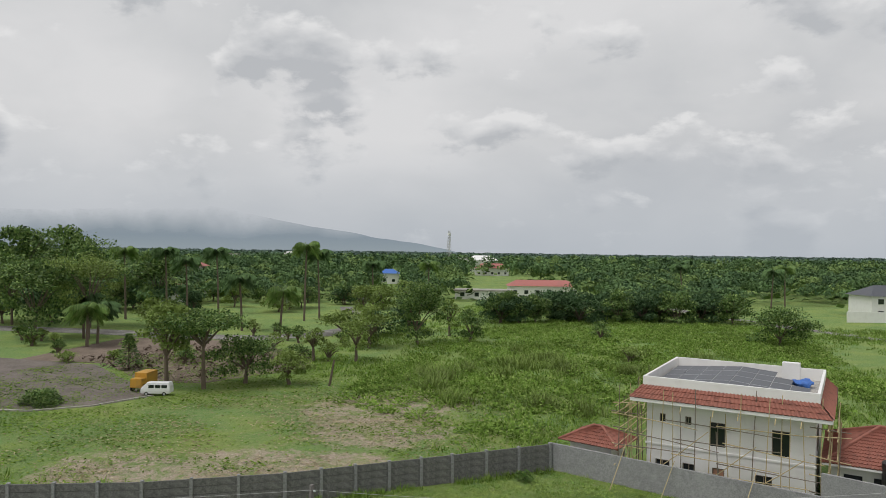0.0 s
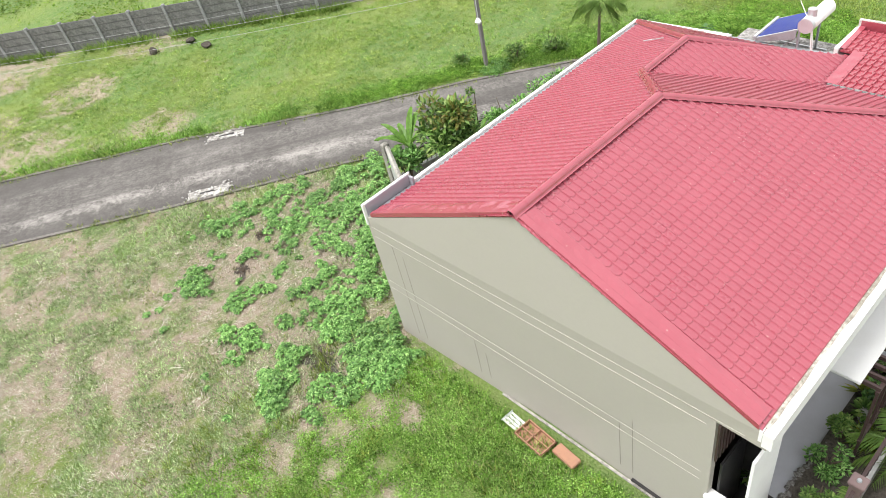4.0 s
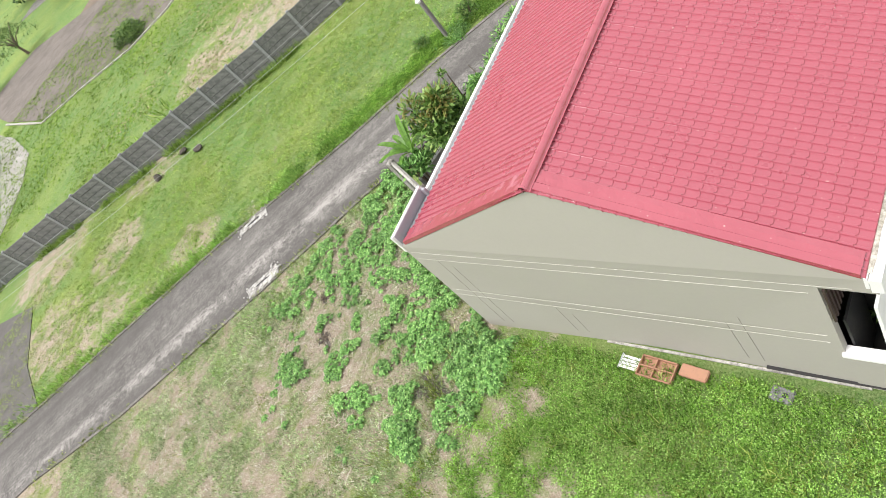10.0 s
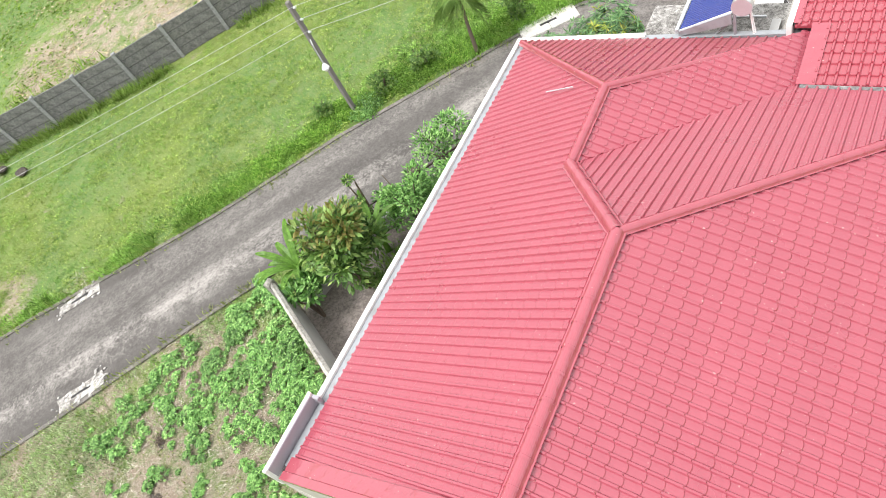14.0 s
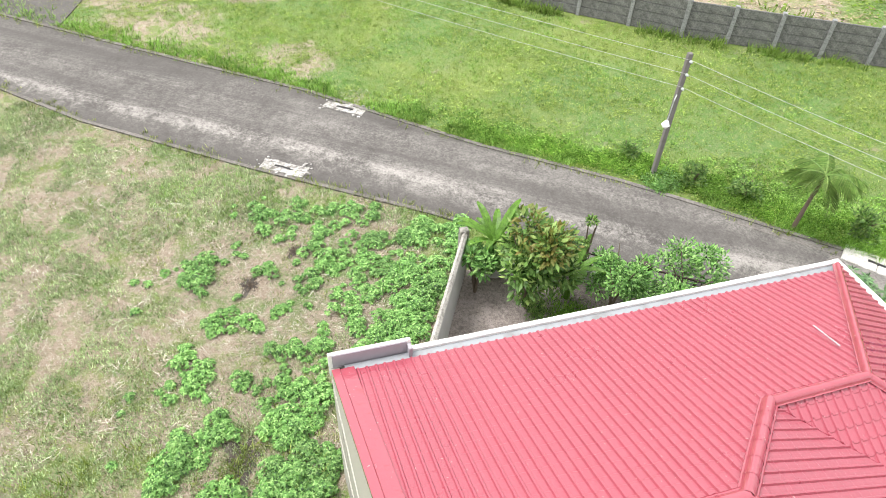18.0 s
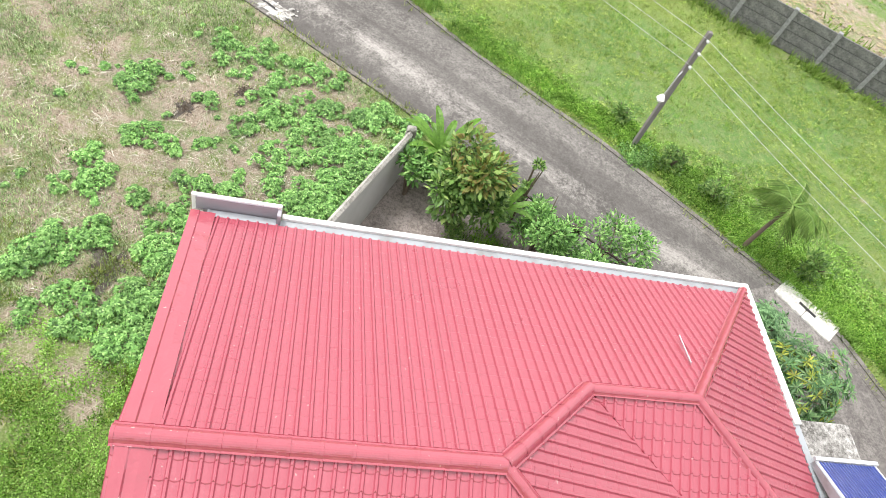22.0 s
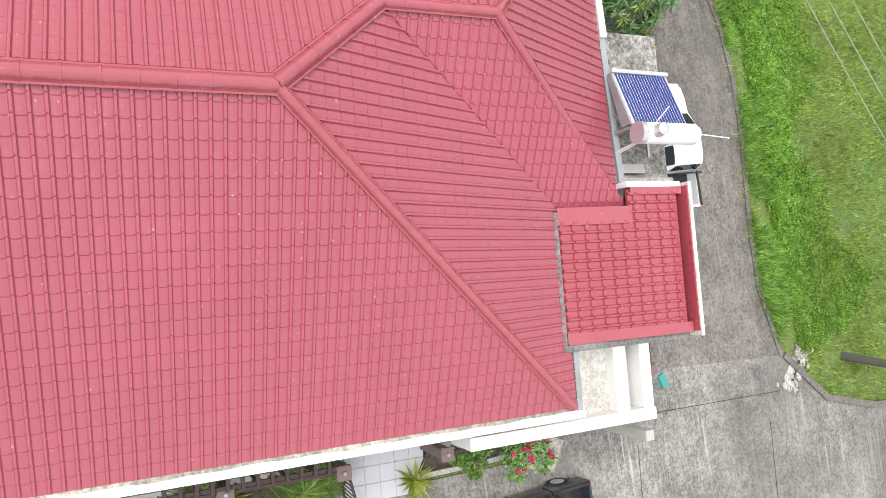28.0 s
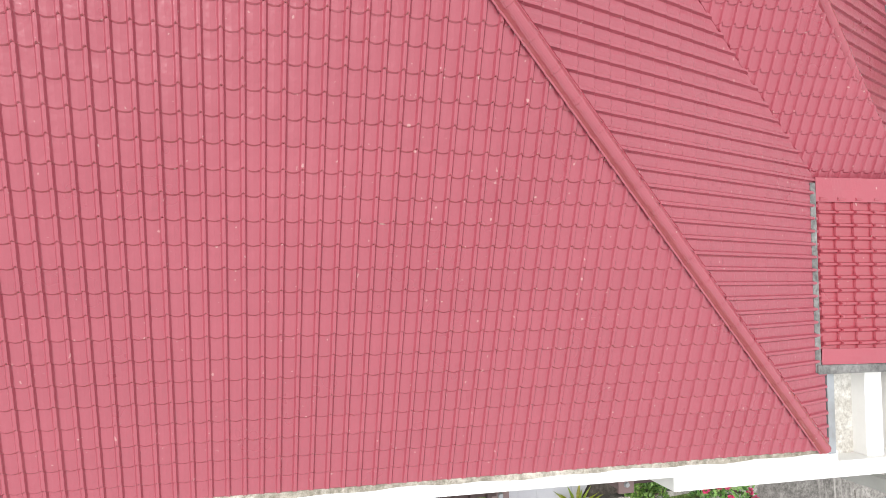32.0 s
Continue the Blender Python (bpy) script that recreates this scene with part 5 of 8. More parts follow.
def section(y, stations):
    """Body section at y, glided between stations (y, z_low, z_belt, z_top, half width at belt, at top)."""
    k = 0
    while k < len(stations) - 2 and y > stations[k + 1][0]:
        k += 1
    p, q = stations[k], stations[k + 1]
    t = min(1.0, max(0.0, (y - p[0]) / (q[0] - p[0])))
    return [u + (v - u) * t for u, v in zip(p, q)][1:]


def skin(y, s, stations, off=0.0):
    """A point of the body: s from 0 at one sill over the top to 1 at the other."""
    zl, zb, zt, wb, wt = section(y, stations)
    side = -1 if s < 0.5 else 1
    u = 1 - abs(2 * s - 1)
    if u < 0.35:
        k = u / 0.35
        x, z = wb * (0.95 + 0.05 * math.sin(k * 2.4)), zl + (zb - zl) * k
    elif u < 0.7:
        k = (u - 0.35) / 0.35
        x, z = wb * 0.985 + (wt - wb * 0.985) * k ** 1.15, zb + (zt - zb) * k
    else:
        k = (u - 0.7) / 0.3
        x, z = wt * (1 - k), zt + 0.045 * math.sin(k * 1.57)
    return Vector((side * (x + (off if u < 0.85 else 0)), y, z + (off if u > 0.5 else 0)))


def body_mesh(name, stations, y0, y1, s0, s1, mat, parent, off=0.0, ny=26, ns=40, label="", caps=False):
    verts = [skin(y0 + (y1 - y0) * i / ny, s0 + (s1 - s0) * j / ns, stations, off) for i in range(ny + 1) for j in range(ns + 1)]
    faces = [(i * (ns + 1) + j, i * (ns + 1) + j + 1, (i + 1) * (ns + 1) + j + 1, (i + 1) * (ns + 1) + j) for i in range(ny) for j in range(ns)]
    if caps:
        faces += [tuple(range(ns + 1))[::-1], tuple(ny * (ns + 1) + j for j in range(ns + 1))]
    return mesh_object(name, verts, faces, mat, parent, label, smooth=not caps or True)


PICKUP = [(-2.62, 0.45, 0.74, 0.80, 0.66, 0.52), (-2.55, 0.40, 0.84, 0.92, 0.78, 0.66), (-2.35, 0.36, 0.93, 1.01, 0.88, 0.78), (-1.9, 0.34, 0.99, 1.08, 0.92, 0.84), (-1.32, 0.34, 1.04, 1.14, 0.93, 0.84),
          (-0.9, 0.34, 1.05, 1.48, 0.93, 0.75), (-0.6, 0.34, 1.06, 1.70, 0.93, 0.70), (-0.2, 0.34, 1.06, 1.78, 0.93, 0.71), (0.5, 0.34, 1.06, 1.78, 0.93, 0.71), (0.85, 0.34, 1.06, 1.70, 0.93, 0.70), (1.04, 0.34, 1.06, 1.16, 0.93, 0.82)]


def pickup(m, mat, label, bed=True):
    """Front at -y."""
    c = empty("pickup_truck", m, label=label, category="pickup truck")
    body_mesh("body", PICKUP, -2.62, 1.04, 0.0, 1.0, mat, c, ny=44, ns=44, caps=True)
    body_mesh("windscreen", PICKUP, -1.26, -0.66, 0.37, 0.63, M_GLASS, c, 0.014, 8, 12, "dark windscreen")
    body_mesh("rear_window", PICKUP, 0.88, 1.02, 0.37, 0.63, M_GLASS, c, 0.014, 4, 12, "dark rear window")
    for s in (-1, 1):
        lo, hi = (0.20, 0.335) if s < 0 else (0.665, 0.80)
        for ya, yb in ((-0.86, 0.02), (0.08, 0.82)):
            body_mesh("side_window", PICKUP, ya, yb, lo, hi, M_GLASS, c, 0.014, 8, 6, "dark side window")
        part("mirror", boxes((s * 1.02 - 0.1, s * 1.02 + 0.1, -0.98, -0.86, 1.06, 1.22), bevel=0.04), M_BLACK, c)
        part("headlight", boxes((s * 0.66 - 0.15, s * 0.66 + 0.15, -2.58, -2.38, 0.78, 0.93), bevel=0.05), M_LENS, c, "clear headlight")
        part("tail_light", boxes((s * 0.86 - 0.06, s * 0.86 + 0.06, 2.46, 2.54, 0.75, 1.05)), M_REDCLOTH, c)
        for y in (-1.65, 1.7):
            wheel(c, s * 0.82, y)
            part("fender", tube([(s * 0.9, y + math.cos(q) * 0.47, 0.36 + math.sin(q) * 0.47) for q in [k * math.pi / 8 for k in range(9)]], 0.06, 6), mat, c)
        part("bed_side", boxes((s * 0.86 - 0.07, s * 0.86 + 0.07, 1.04, 2.5, 0.42, 1.1), bevel=0.03), mat, c)
        part("bed_rail", boxes((s * 0.86 - 0.06, s * 0.86 + 0.06, 1.06, 2.48, 1.1, 1.14), bevel=0.015), M_BLACK, c)
        part("tow_bar", tube([(s * 0.8, 1.15, 1.12), (s * 0.62, 1.2, 1.6), (0, 1.2, 1.66)], 0.035, 8), M_BLACK, c)
    part("bed_floor", boxes((-0.8, 0.8, 1.04, 2.5, 0.45, 0.62)), M_BLACK, c, "black bed liner")
    part("tailgate", boxes((-0.8, 0.8, 2.42, 2.52, 0.5, 1.1), bevel=0.02), mat, c)
    part("grille", boxes((-0.45, 0.45, -2.66, -2.5, 0.60, 0.82), bevel=0.03), M_BLACK, c)
    part("grille_bar", boxes((-0.43, 0.43, -2.675, -2.65, 0.70, 0.74)), M_CHROME, c)
    part("front_bumper", boxes((-0.82, 0.82, -2.70, -2.4, 0.34, 0.56), bevel=0.08), mat, c)
    part("number_plate", boxes((-0.2, 0.2, -2.715, -2.7, 0.42, 0.53)), M_WHITE, c, "plain white number plate")
    part("rear_bumper", boxes((-0.84, 0.84, 2.5, 2.64, 0.4, 0.54), bevel=0.03), M_CHROME, c)
    part("wiper", tube([(-0.6, -1.24, 1.2), (0.05, -1.1, 1.3)], 0.01, 5), M_BLACK, c)
    return c


pickup(pose(0.92, 19.9, 0.05, 0, 0, 4) @ Matrix.Scale(0.81, 4), M_CARGREY, "dark grey double-cab pickup truck parked on concrete")
pickup(pose(-8.97, 25.93, 0.05, 0, 0, -86) @ Matrix.Scale(0.74, 4), M_CARWHITE, "white pickup truck with a black load bed by the annex")


def suv(m, mat, label):
    c = empty("car", m, label=label, category="car")
    prof = [(-2.2, 0.4, 0.78, 0.84, 0.76, 0.6), (-2.05, 0.32, 0.92, 0.98, 0.86, 0.72), (-1.1, 0.32, 1.0, 1.08, 0.9, 0.8), (-0.4, 0.32, 1.02, 1.58, 0.9, 0.66), (0.2, 0.32, 1.02, 1.68, 0.9, 0.68), (1.5, 0.32, 1.02, 1.66, 0.9, 0.67), (2.0, 0.32, 1.0, 1.3, 0.88, 0.72), (2.15, 0.4, 0.9, 1.0, 0.8, 0.7)]
    part("body", car_shell(prof, 0.9), mat, c)
    ws = bmesh.new()
    ws.faces.new([ws.verts.new(v) for v in ((-0.78, -1.0, 1.16), (0.78, -1.0, 1.16), (0.63, -0.44, 1.6), (-0.63, -0.44, 1.6))])
    part("windscreen", ws, M_GLASS, c)
    for s in (-1, 1):
        sw = bmesh.new()
        sw.faces.new([sw.verts.new(v) for v in ((s * 0.9, -0.6, 1.08), (s * 0.9, 1.7, 1.08), (s * 0.71, 1.5, 1.58), (s * 0.71, -0.25, 1.58))])
        part("side_window", sw, M_GLASS, c)
        part("headlight", boxes((s * 0.64 - 0.17, s * 0.64 + 0.17, -2.2, -1.98, 0.76, 0.92), bevel=0.03), M_LENS, c)
        part("mirror", boxes((s * 0.98 - 0.09, s * 0.98 + 0.09, -0.8, -0.7, 1.05, 1.18), bevel=0.02), mat, c)
        for y in (-1.35, 1.35):
            wheel(c, s * 0.8, y, 0.34, 0.22)
    part("grille", boxes((-0.4, 0.4, -2.24, -2.16, 0.62, 0.82), bevel=0.02), M_BLACK, c)
    part("bumper", boxes((-0.82, 0.82, -2.28, -2.05, 0.34, 0.55), bevel=0.05), mat, c)
    return c


suv(pose(-5.6, 19.6, 0.09, 0, 0, 60) @ Matrix.Scale(0.84, 4), M_CARSILVER, "silver car parked on tan tiles inside the carport")
suv(pose(1.4, 11.4, 0.05, 0, 0, 184) @ Matrix.Scale(0.84, 4), M_CARGREY, "dark grey car parked on the concrete road")
# ---- plants ----
RNG = np.random.default_rng(7)


def inside(poly, x, y):
    """Which of the points lie inside a plan outline."""
    r = np.zeros(len(x), bool)
    n = len(poly)
    for i in range(n):
        (x0, y0), (x1, y1) = poly[i], poly[(i + 1) % n]
        if y0 == y1:
            continue
        r ^= ((y0 > y) != (y1 > y)) & (x < (x1 - x0) * (y - y0) / (y1 - y0) + x0)
    return r


PAVED = [ROAD_NEAR + [(-2.3, 23.6)] + ROAD_FAR, E_ROAD, [(-14.0, 7.6), (-0.5, 7.6), (-0.5, 24), (-11.5, 23.6), (-14.0, 21.5)],
         [(-13.8, 9.4), (-13.8, 21.9), (-16.1, 20.9), (-19.3, 17.2), (-20.1, 12.8)]]


def clear(x, y):
    ok = np.ones(len(x), bool)
    for p in PAVED:
        ok &= ~inside(p, x, y)
    return ok


def patchy(x, y, scale, seed):
    return np.array([noise.fractal(Vector((a * scale + seed, b * scale, seed)), 1.0, 2.0, 3) for a, b in zip(x, y)])


def near_fence(x, y):
    """How far a point lies on the house's side of the panel fence, in plan."""
    return np.interp(x, [-200.0, -68.0, -38.6, -33.4, -27.6, -23.7, -3.5], [-125.8, -4.6, 22.4, 28.8, 38.5, 45.2, 80.0]) - y


def away_from_worn(x, y):
    """Distance to the nearest worn spot, as a multiple of its radius."""
    return np.min([np.hypot(x - a, (y - b) * 0.8) / r for a, b, r in WORN], axis=0) + 0.8 * patchy(x, y, 1.9, 61.0)


def flat_mesh(name, verts, per, mat, parent=None, label=""):
    """A mesh of loose faces with the same number of corners."""
    n = len(verts) // per
    me = bpy.data.meshes.new(name)
    me.vertices.add(n * per)
    me.vertices.foreach_set("co", np.asarray(verts, dtype=np.float32).ravel())
    me.loops.add(n * per)
    me.loops.foreach_set("vertex_index", np.arange(n * per, dtype=np.int32))
    me.polygons.add(n)
    me.polygons.foreach_set("loop_start", np.arange(0, n * per, per, dtype=np.int32))
    me.materials.append(mat)
    me.update(calc_edges=True)
    ob = new(name, me)
    if parent is not None:
        ob.parent = parent
    if label:
        ob["label"] = label
    return ob


def tufts(name, x, y, blades, height, width, spread, mat, label, z=0.0):
    """Grass tufts: bent blades, each a narrow triangle."""
    n = len(x) * blades
    bx, by = np.repeat(x, blades) + RNG.normal(0, spread * 0.4, n), np.repeat(y, blades) + RNG.normal(0, spread * 0.4, n)
    size = np.repeat(RNG.uniform(0.6, 1.3, len(x)), blades) * RNG.uniform(0.6, 1.2, n)
    a, lean = RNG.uniform(0, 6.283, n), RNG.uniform(0.3, 1.2, n)
    h, w = height * size, width * RNG.uniform(0.6, 1.3, n)
    s, c = np.sin(a), np.cos(a)
    v = np.empty((n, 3, 3))
    v[:, 0] = np.stack([bx - s * w, by + c * w, np.full(n, z - 0.01)], 1)
    v[:, 1] = np.stack([bx + s * w, by - c * w, np.full(n, z - 0.01)], 1)
    v[:, 2] = np.stack([bx + c * h * lean, by + s * h * lean, z + h], 1)
    ob = flat_mesh(name, v.reshape(-1, 3), 3, mat)
    return tagged(ob, label, "grass", kind="stuff")


def leaf_cloud(p, d, length, width):
    """Kite-shaped leaves at p along d."""
    n = len(p)
    d = d / np.maximum(np.linalg.norm(d, axis=1, keepdims=True), 1e-6)
    up = np.stack([RNG.normal(0, 0.35, n), RNG.normal(0, 0.35, n), np.ones(n)], 1)
    s = np.cross(d, up)
    s /= np.maximum(np.linalg.norm(s, axis=1, keepdims=True), 1e-6)
    nrm = np.cross(s, d)
    L, W = np.asarray(length).reshape(-1, 1) * np.ones((n, 1)), np.asarray(width).reshape(-1, 1) * np.ones((n, 1))
    v = np.empty((n, 4, 3))
    v[:, 0] = p
    v[:, 1] = p + d * L * 0.5 + s * W * 0.5 - nrm * W * 0.12
    v[:, 2] = p + d * L - nrm * L * 0.12
    v[:, 3] = p + d * L * 0.5 - s * W * 0.5 - nrm * W * 0.12
    return v.reshape(-1, 3)


def shell_cloud(p, nrm, size, jitter=0.45):
    """Leaf cards that face outward along nrm, loosely."""
    n = len(p)
    nrm = nrm + RNG.normal(0, jitter, (n, 3))
    nrm /= np.maximum(np.linalg.norm(nrm, axis=1, keepdims=True), 1e-6)
    u = np.cross(nrm, RNG.normal(0, 1, (n, 3)))
    u /= np.maximum(np.linalg.norm(u, axis=1, keepdims=True), 1e-6)
    w = np.cross(nrm, u)
    L = np.asarray(size).reshape(-1, 1) * np.ones((n, 1))
    v = np.empty((n, 4, 3))
    v[:, 0], v[:, 2] = p - u * L * 0.5, p + u * L * 0.5
    v[:, 1], v[:, 3] = p + w * L * 0.36 + nrm * L * 0.08, p - w * L * 0.36 + nrm * L * 0.08
    return v.reshape(-1, 3)


def dirs(n, low=-0.3, high=1.0):
    a, z = RNG.uniform(0, 6.283, n), RNG.uniform(low, high, n)
    r = np.sqrt(np.maximum(0, 1 - z * z))
    return np.stack([r * np.cos(a), r * np.sin(a), z], 1)


def domes(cx, cy, r, h, per, leaf, z=0.0):
    """Leaves over low rounded clumps."""
    out = []
    for x, y, rr, hh in zip(cx, cy, r, h):
        n = int(per * (rr / 0.4) ** 1.6) + 6
        d = dirs(n, 0.05, 1.0)
        k = RNG.uniform(0.55, 1.0, (n, 1))
        p = np.array([x, y, z]) + d * np.array([rr, rr, hh]) * k
        dd = d * np.array([1, 1, 0.3]) + RNG.normal(0, 0.35, (n, 3))
        out.append(leaf_cloud(p, dd, leaf * RNG.uniform(0.6, 1.25, n), leaf * 0.55 * RNG.uniform(0.7, 1.2, n)))
    return np.concatenate(out)


# broad-leaved weeds: thick along the house and the yard wall, in separate clumps on the dry plot
PLOT_WEEDS = [(-22.4, 4.5, 0.5), (-24.5, 6.7, 0.5), (-23.7, 7.1, 0.9), (-24.2, 8.4, 0.7), (-23.6, 9.6, 0.7), (-23.4, 10.2, 0.6), (-21.5, 4.6, 0.7), (-21.5, 6.6, 0.3), (-21.7, 8.5, 0.8), (-22.7, 8.9, 0.8), (-22, 10.2, 0.6), (-19.6, 5.1, 0.6), (-19.4, 6.1, 0.4), (-20.8, 8.5, 0.6), (-21.2, 9.7, 0.7), (-18.1, 4.1, 0.6), (-17.5, 4.2, 0.4), (-18.1, 6.8, 0.5), (-19.6, 9, 0.7), (-20.4, 10, 0.8), (-20.1, 10.8, 0.9), (-21.7, 12.3, 1)]
WALL_WEEDS = [(-22.1, 11.4, 0.6), (-18.7, 9.8, 1), (-19.7, 11.3, 0.8), (-18, 7.8, 0.4), (-16.7, 6.7, 0.4), (-17.2, 5.5, 0.2), (-15.5, 4, 0.6), (-15.5, 4.7, 0.5), (-14.7, 3.3, 0.5), (-16.1, 4.8, 0.4), (-13.6, 4.2, 0.6), (-13.4, 5.1, 0.5), (-13.6, 6.1, 0.5), (-14.6, 6.5, 0.7), (-15.5, 6.9, 0.5), (-15.5, 6, 0.2), (-14.4, 7.3, 0.8), (-14.3, 4.8, 0.3)]


def palmate(cx, cy, r, h):
    """Low plants of finger-shaped leaves: each leaf is six leaflets round the end of its stalk."""
    k = (5 + 22 * (r / 0.25) ** 1.5).astype(int)
    x, y, rr, hh = (np.repeat(v, k) for v in (cx, cy, r, h))
    n = len(x)
    q, a = np.sqrt(RNG.uniform(0, 1, n)), RNG.uniform(0, 6.283, n)
    top = hh * (1.0 - 0.6 * q * q) * RNG.uniform(0.6, 1.05, n) + 0.02
    size = RNG.uniform(0.08, 0.135, n)
    turn = RNG.uniform(0, 6.283, n)
    out = []
    for j in range(6):
        b = turn + (j - 2.5) * 0.93
        d = np.stack([np.cos(b), np.sin(b), -0.15 - 0.45 * q * np.cos(b - a) + RNG.normal(0, 0.1, n)], 1)
        P = np.stack([x + rr * q * np.cos(a), y + rr * q * np.sin(a), top], 1)
        out.append(leaf_cloud(P, d, size * (1.0 - 0.06 * abs(j - 2.5)), size * 0.42))
    return np.concatenate(out)


# where they stand thickest: under the yard wall and round the foot of the corner
WEED_BANDS = [[(-22.6, 11.8), (-22.3, 13.7), (-20.4, 12.7), (-17.5, 11.0), (-13.7, 9.1), (-13.4, 7.5), (-12.3, 7.3), (-12.3, 6.5), (-13.9, 5.7), (-15.0, 6.6), (-15.5, 6.2), (-16.4, 6.4), (-17.1, 7.1), (-18.4, 8.4), (-19.9, 10.0), (-21.2, 10.6)],
              [(-13.2, 6.2), (-12.4, 6.2), (-12.4, 4.6), (-13.4, 4.0), (-14.2, 4.2), (-14.3, 5.2)], [(-14.5, 3.2), (-15.6, 3.6), (-16.1, 5.1), (-15.4, 5.2), (-14.9, 4.2)]]
cx, cy, cr = [], [], []
for x, y, r in PLOT_WEEDS + WALL_WEEDS:
    k = int(4 + 11 * r * r)
    a, q = RNG.uniform(0, 6.283, k), r * 0.95 * np.sqrt(RNG.uniform(0, 1, k))
    cx.append(x + q * np.cos(a) * 1.05)
    cy.append(y + q * np.sin(a) * 1.05)
    cr.append(RNG.uniform(0.15, 0.32, k) * (1.1 - 0.35 * q / r))
n = 1900
wx, wy = RNG.uniform(-22.7, -12.2, n), RNG.uniform(3.1, 13.7, n)
hug = np.zeros(n, bool)
for poly in WEED_BANDS:
    hug |= inside(poly, wx, wy)
hug &= RNG.uniform(0, 1, n) < np.clip(0.55 + 1.8 * patchy(wx, wy, 0.7, 2.0), 0.08, 1)
cx.append(wx[hug])
cy.append(wy[hug])
cr.append(RNG.uniform(0.17, 0.34, hug.sum()))
n = 1500
qx, qy = RNG.uniform(-26.5, -13, n), RNG.uniform(2.0, 12.5, n)
ok = RNG.uniform(0, 1, n) < np.clip(0.10 + 1.6 * patchy(qx, qy, 0.45, 14.0), 0, 0.6) * np.exp(-(np.hypot((qx + 18.5) / 6.0, (qy - 7.5) / 5.0)) ** 4)
cx.append(qx[ok])
cy.append(qy[ok])
cr.append(RNG.uniform(0.06, 0.17, ok.sum()))
wx, wy, r = np.concatenate(cx), np.concatenate(cy), np.concatenate(cr)
ok = clear(wx, wy) & ~((wx > -13.75) & (wy > 7.55)) & (np.hypot(wx + 14.85, wy - 5.4) > 0.62)
wx, wy, r = wx[ok], wy[ok], r[ok]
tagged(flat_mesh("broadleaf_weeds", palmate(wx, wy, r, r * RNG.uniform(0.9, 1.5, len(wx))), 4, L_WEED), "bright green weeds with finger-shaped leaves on the dry plot", "weeds", kind="stuff")

# verge plants beyond the lane and along the fence
t = np.concatenate([RNG.uniform(0, 1, 420), RNG.uniform(0.4, 1.0, 900)])
vx, vy = np.interp(t, [0, 0.5, 0.68, 0.8, 1], [-29.5, -19.2, -15.4, -12.0, -2.6]), np.interp(t, [0, 0.5, 0.68, 0.8, 1], [12.8, 26.3, 29.3, 30.6, 31.2])
off = np.abs(RNG.normal(0, 1.0, 1320)) * (0.45 + 0.6 * np.sin(np.clip(t, 0, 1) * 3.14))
vx, vy = vx - 0.78 * off - 0.2, vy + 0.62 * off + 0.15
ok = clear(vx, vy)
r = RNG.uniform(0.14, 0.36, ok.sum())
tagged(flat_mesh("verge_weeds", domes(vx[ok], vy[ok], r, r * 0.6, 80, 0.09), 4, L_MEADOW), "low leafy creepers along the lane verge", "weeds", kind="stuff")

# deep leafy band round the bend
t = RNG.uniform(0, 1, 1500)
vx, vy = np.interp(t, [0, 0.25, 0.55, 1], [-15.6, -12.6, -8.0, -2.4]), np.interp(t, [0, 0.25, 0.55, 1], [28.9, 30.1, 30.5, 31.3])
off = RNG.uniform(0, 1, 1500) ** 1.9 * (2.6 + 0.9 * np.sin(t * 9) + 0.6 * np.sin(t * 23))
vx, vy = vx - 0.25 * off, vy + off
ok = clear(vx, vy)
r = RNG.uniform(0.14, 0.34, ok.sum())
tagged(flat_mesh("bend_weeds", domes(vx[ok], vy[ok], r, r * 0.9, 85, 0.075), 4, L_VERGE), "deep green leafy weeds round the bend of the lane", "weeds", kind="stuff")

# leafy band along the straight lane, thinning towards the far end
t = RNG.uniform(0, 1, 1500) ** 0.7
vx, vy = np.interp(t, [0, 0.55, 1], [-28.0, -22.6, -15.3]), np.interp(t, [0, 0.55, 1], [14.6, 21.9, 28.9])
off = RNG.uniform(0, 1, 1500) ** 1.4 * (0.5 + 1.3 * t + 0.35 * np.sin(t * 31))
vx, vy = vx - 0.72 * off, vy + 0.69 * off
ok = clear(vx, vy)
r = RNG.uniform(0.13, 0.33, ok.sum())
tagged(flat_mesh("lane_weeds", domes(vx[ok], vy[ok], r, r * 0.9, 80, 0.08), 4, L_VERGE), "deep green leafy creepers along the lane", "weeds", kind="stuff")

def clumped(x, y, k, spread, height, low, high):
    """Small leaves heaped in little clumps round the given points."""
    n = len(x) * k
    dx, dy = RNG.normal(0, spread, n), RNG.normal(0, spread, n)
    h = np.repeat(np.broadcast_to(height, (len(x),)) * RNG.uniform(0.5, 1.4, len(x)), k)
    z = h * np.exp(-(dx * dx + dy * dy) / (2.4 * spread * spread)) * RNG.uniform(0.55, 1.0, n) + 0.015
    P = np.stack([np.repeat(x, k) + dx, np.repeat(y, k) + dy, z], 1)
    a = np.arctan2(dy, dx) + RNG.normal(0, 0.9, n)
    L = RNG.uniform(low, high, n)
    return leaf_cloud(P, np.stack([np.cos(a), np.sin(a), RNG.uniform(-0.5, 0.5, n)], 1), L, L * 0.6)


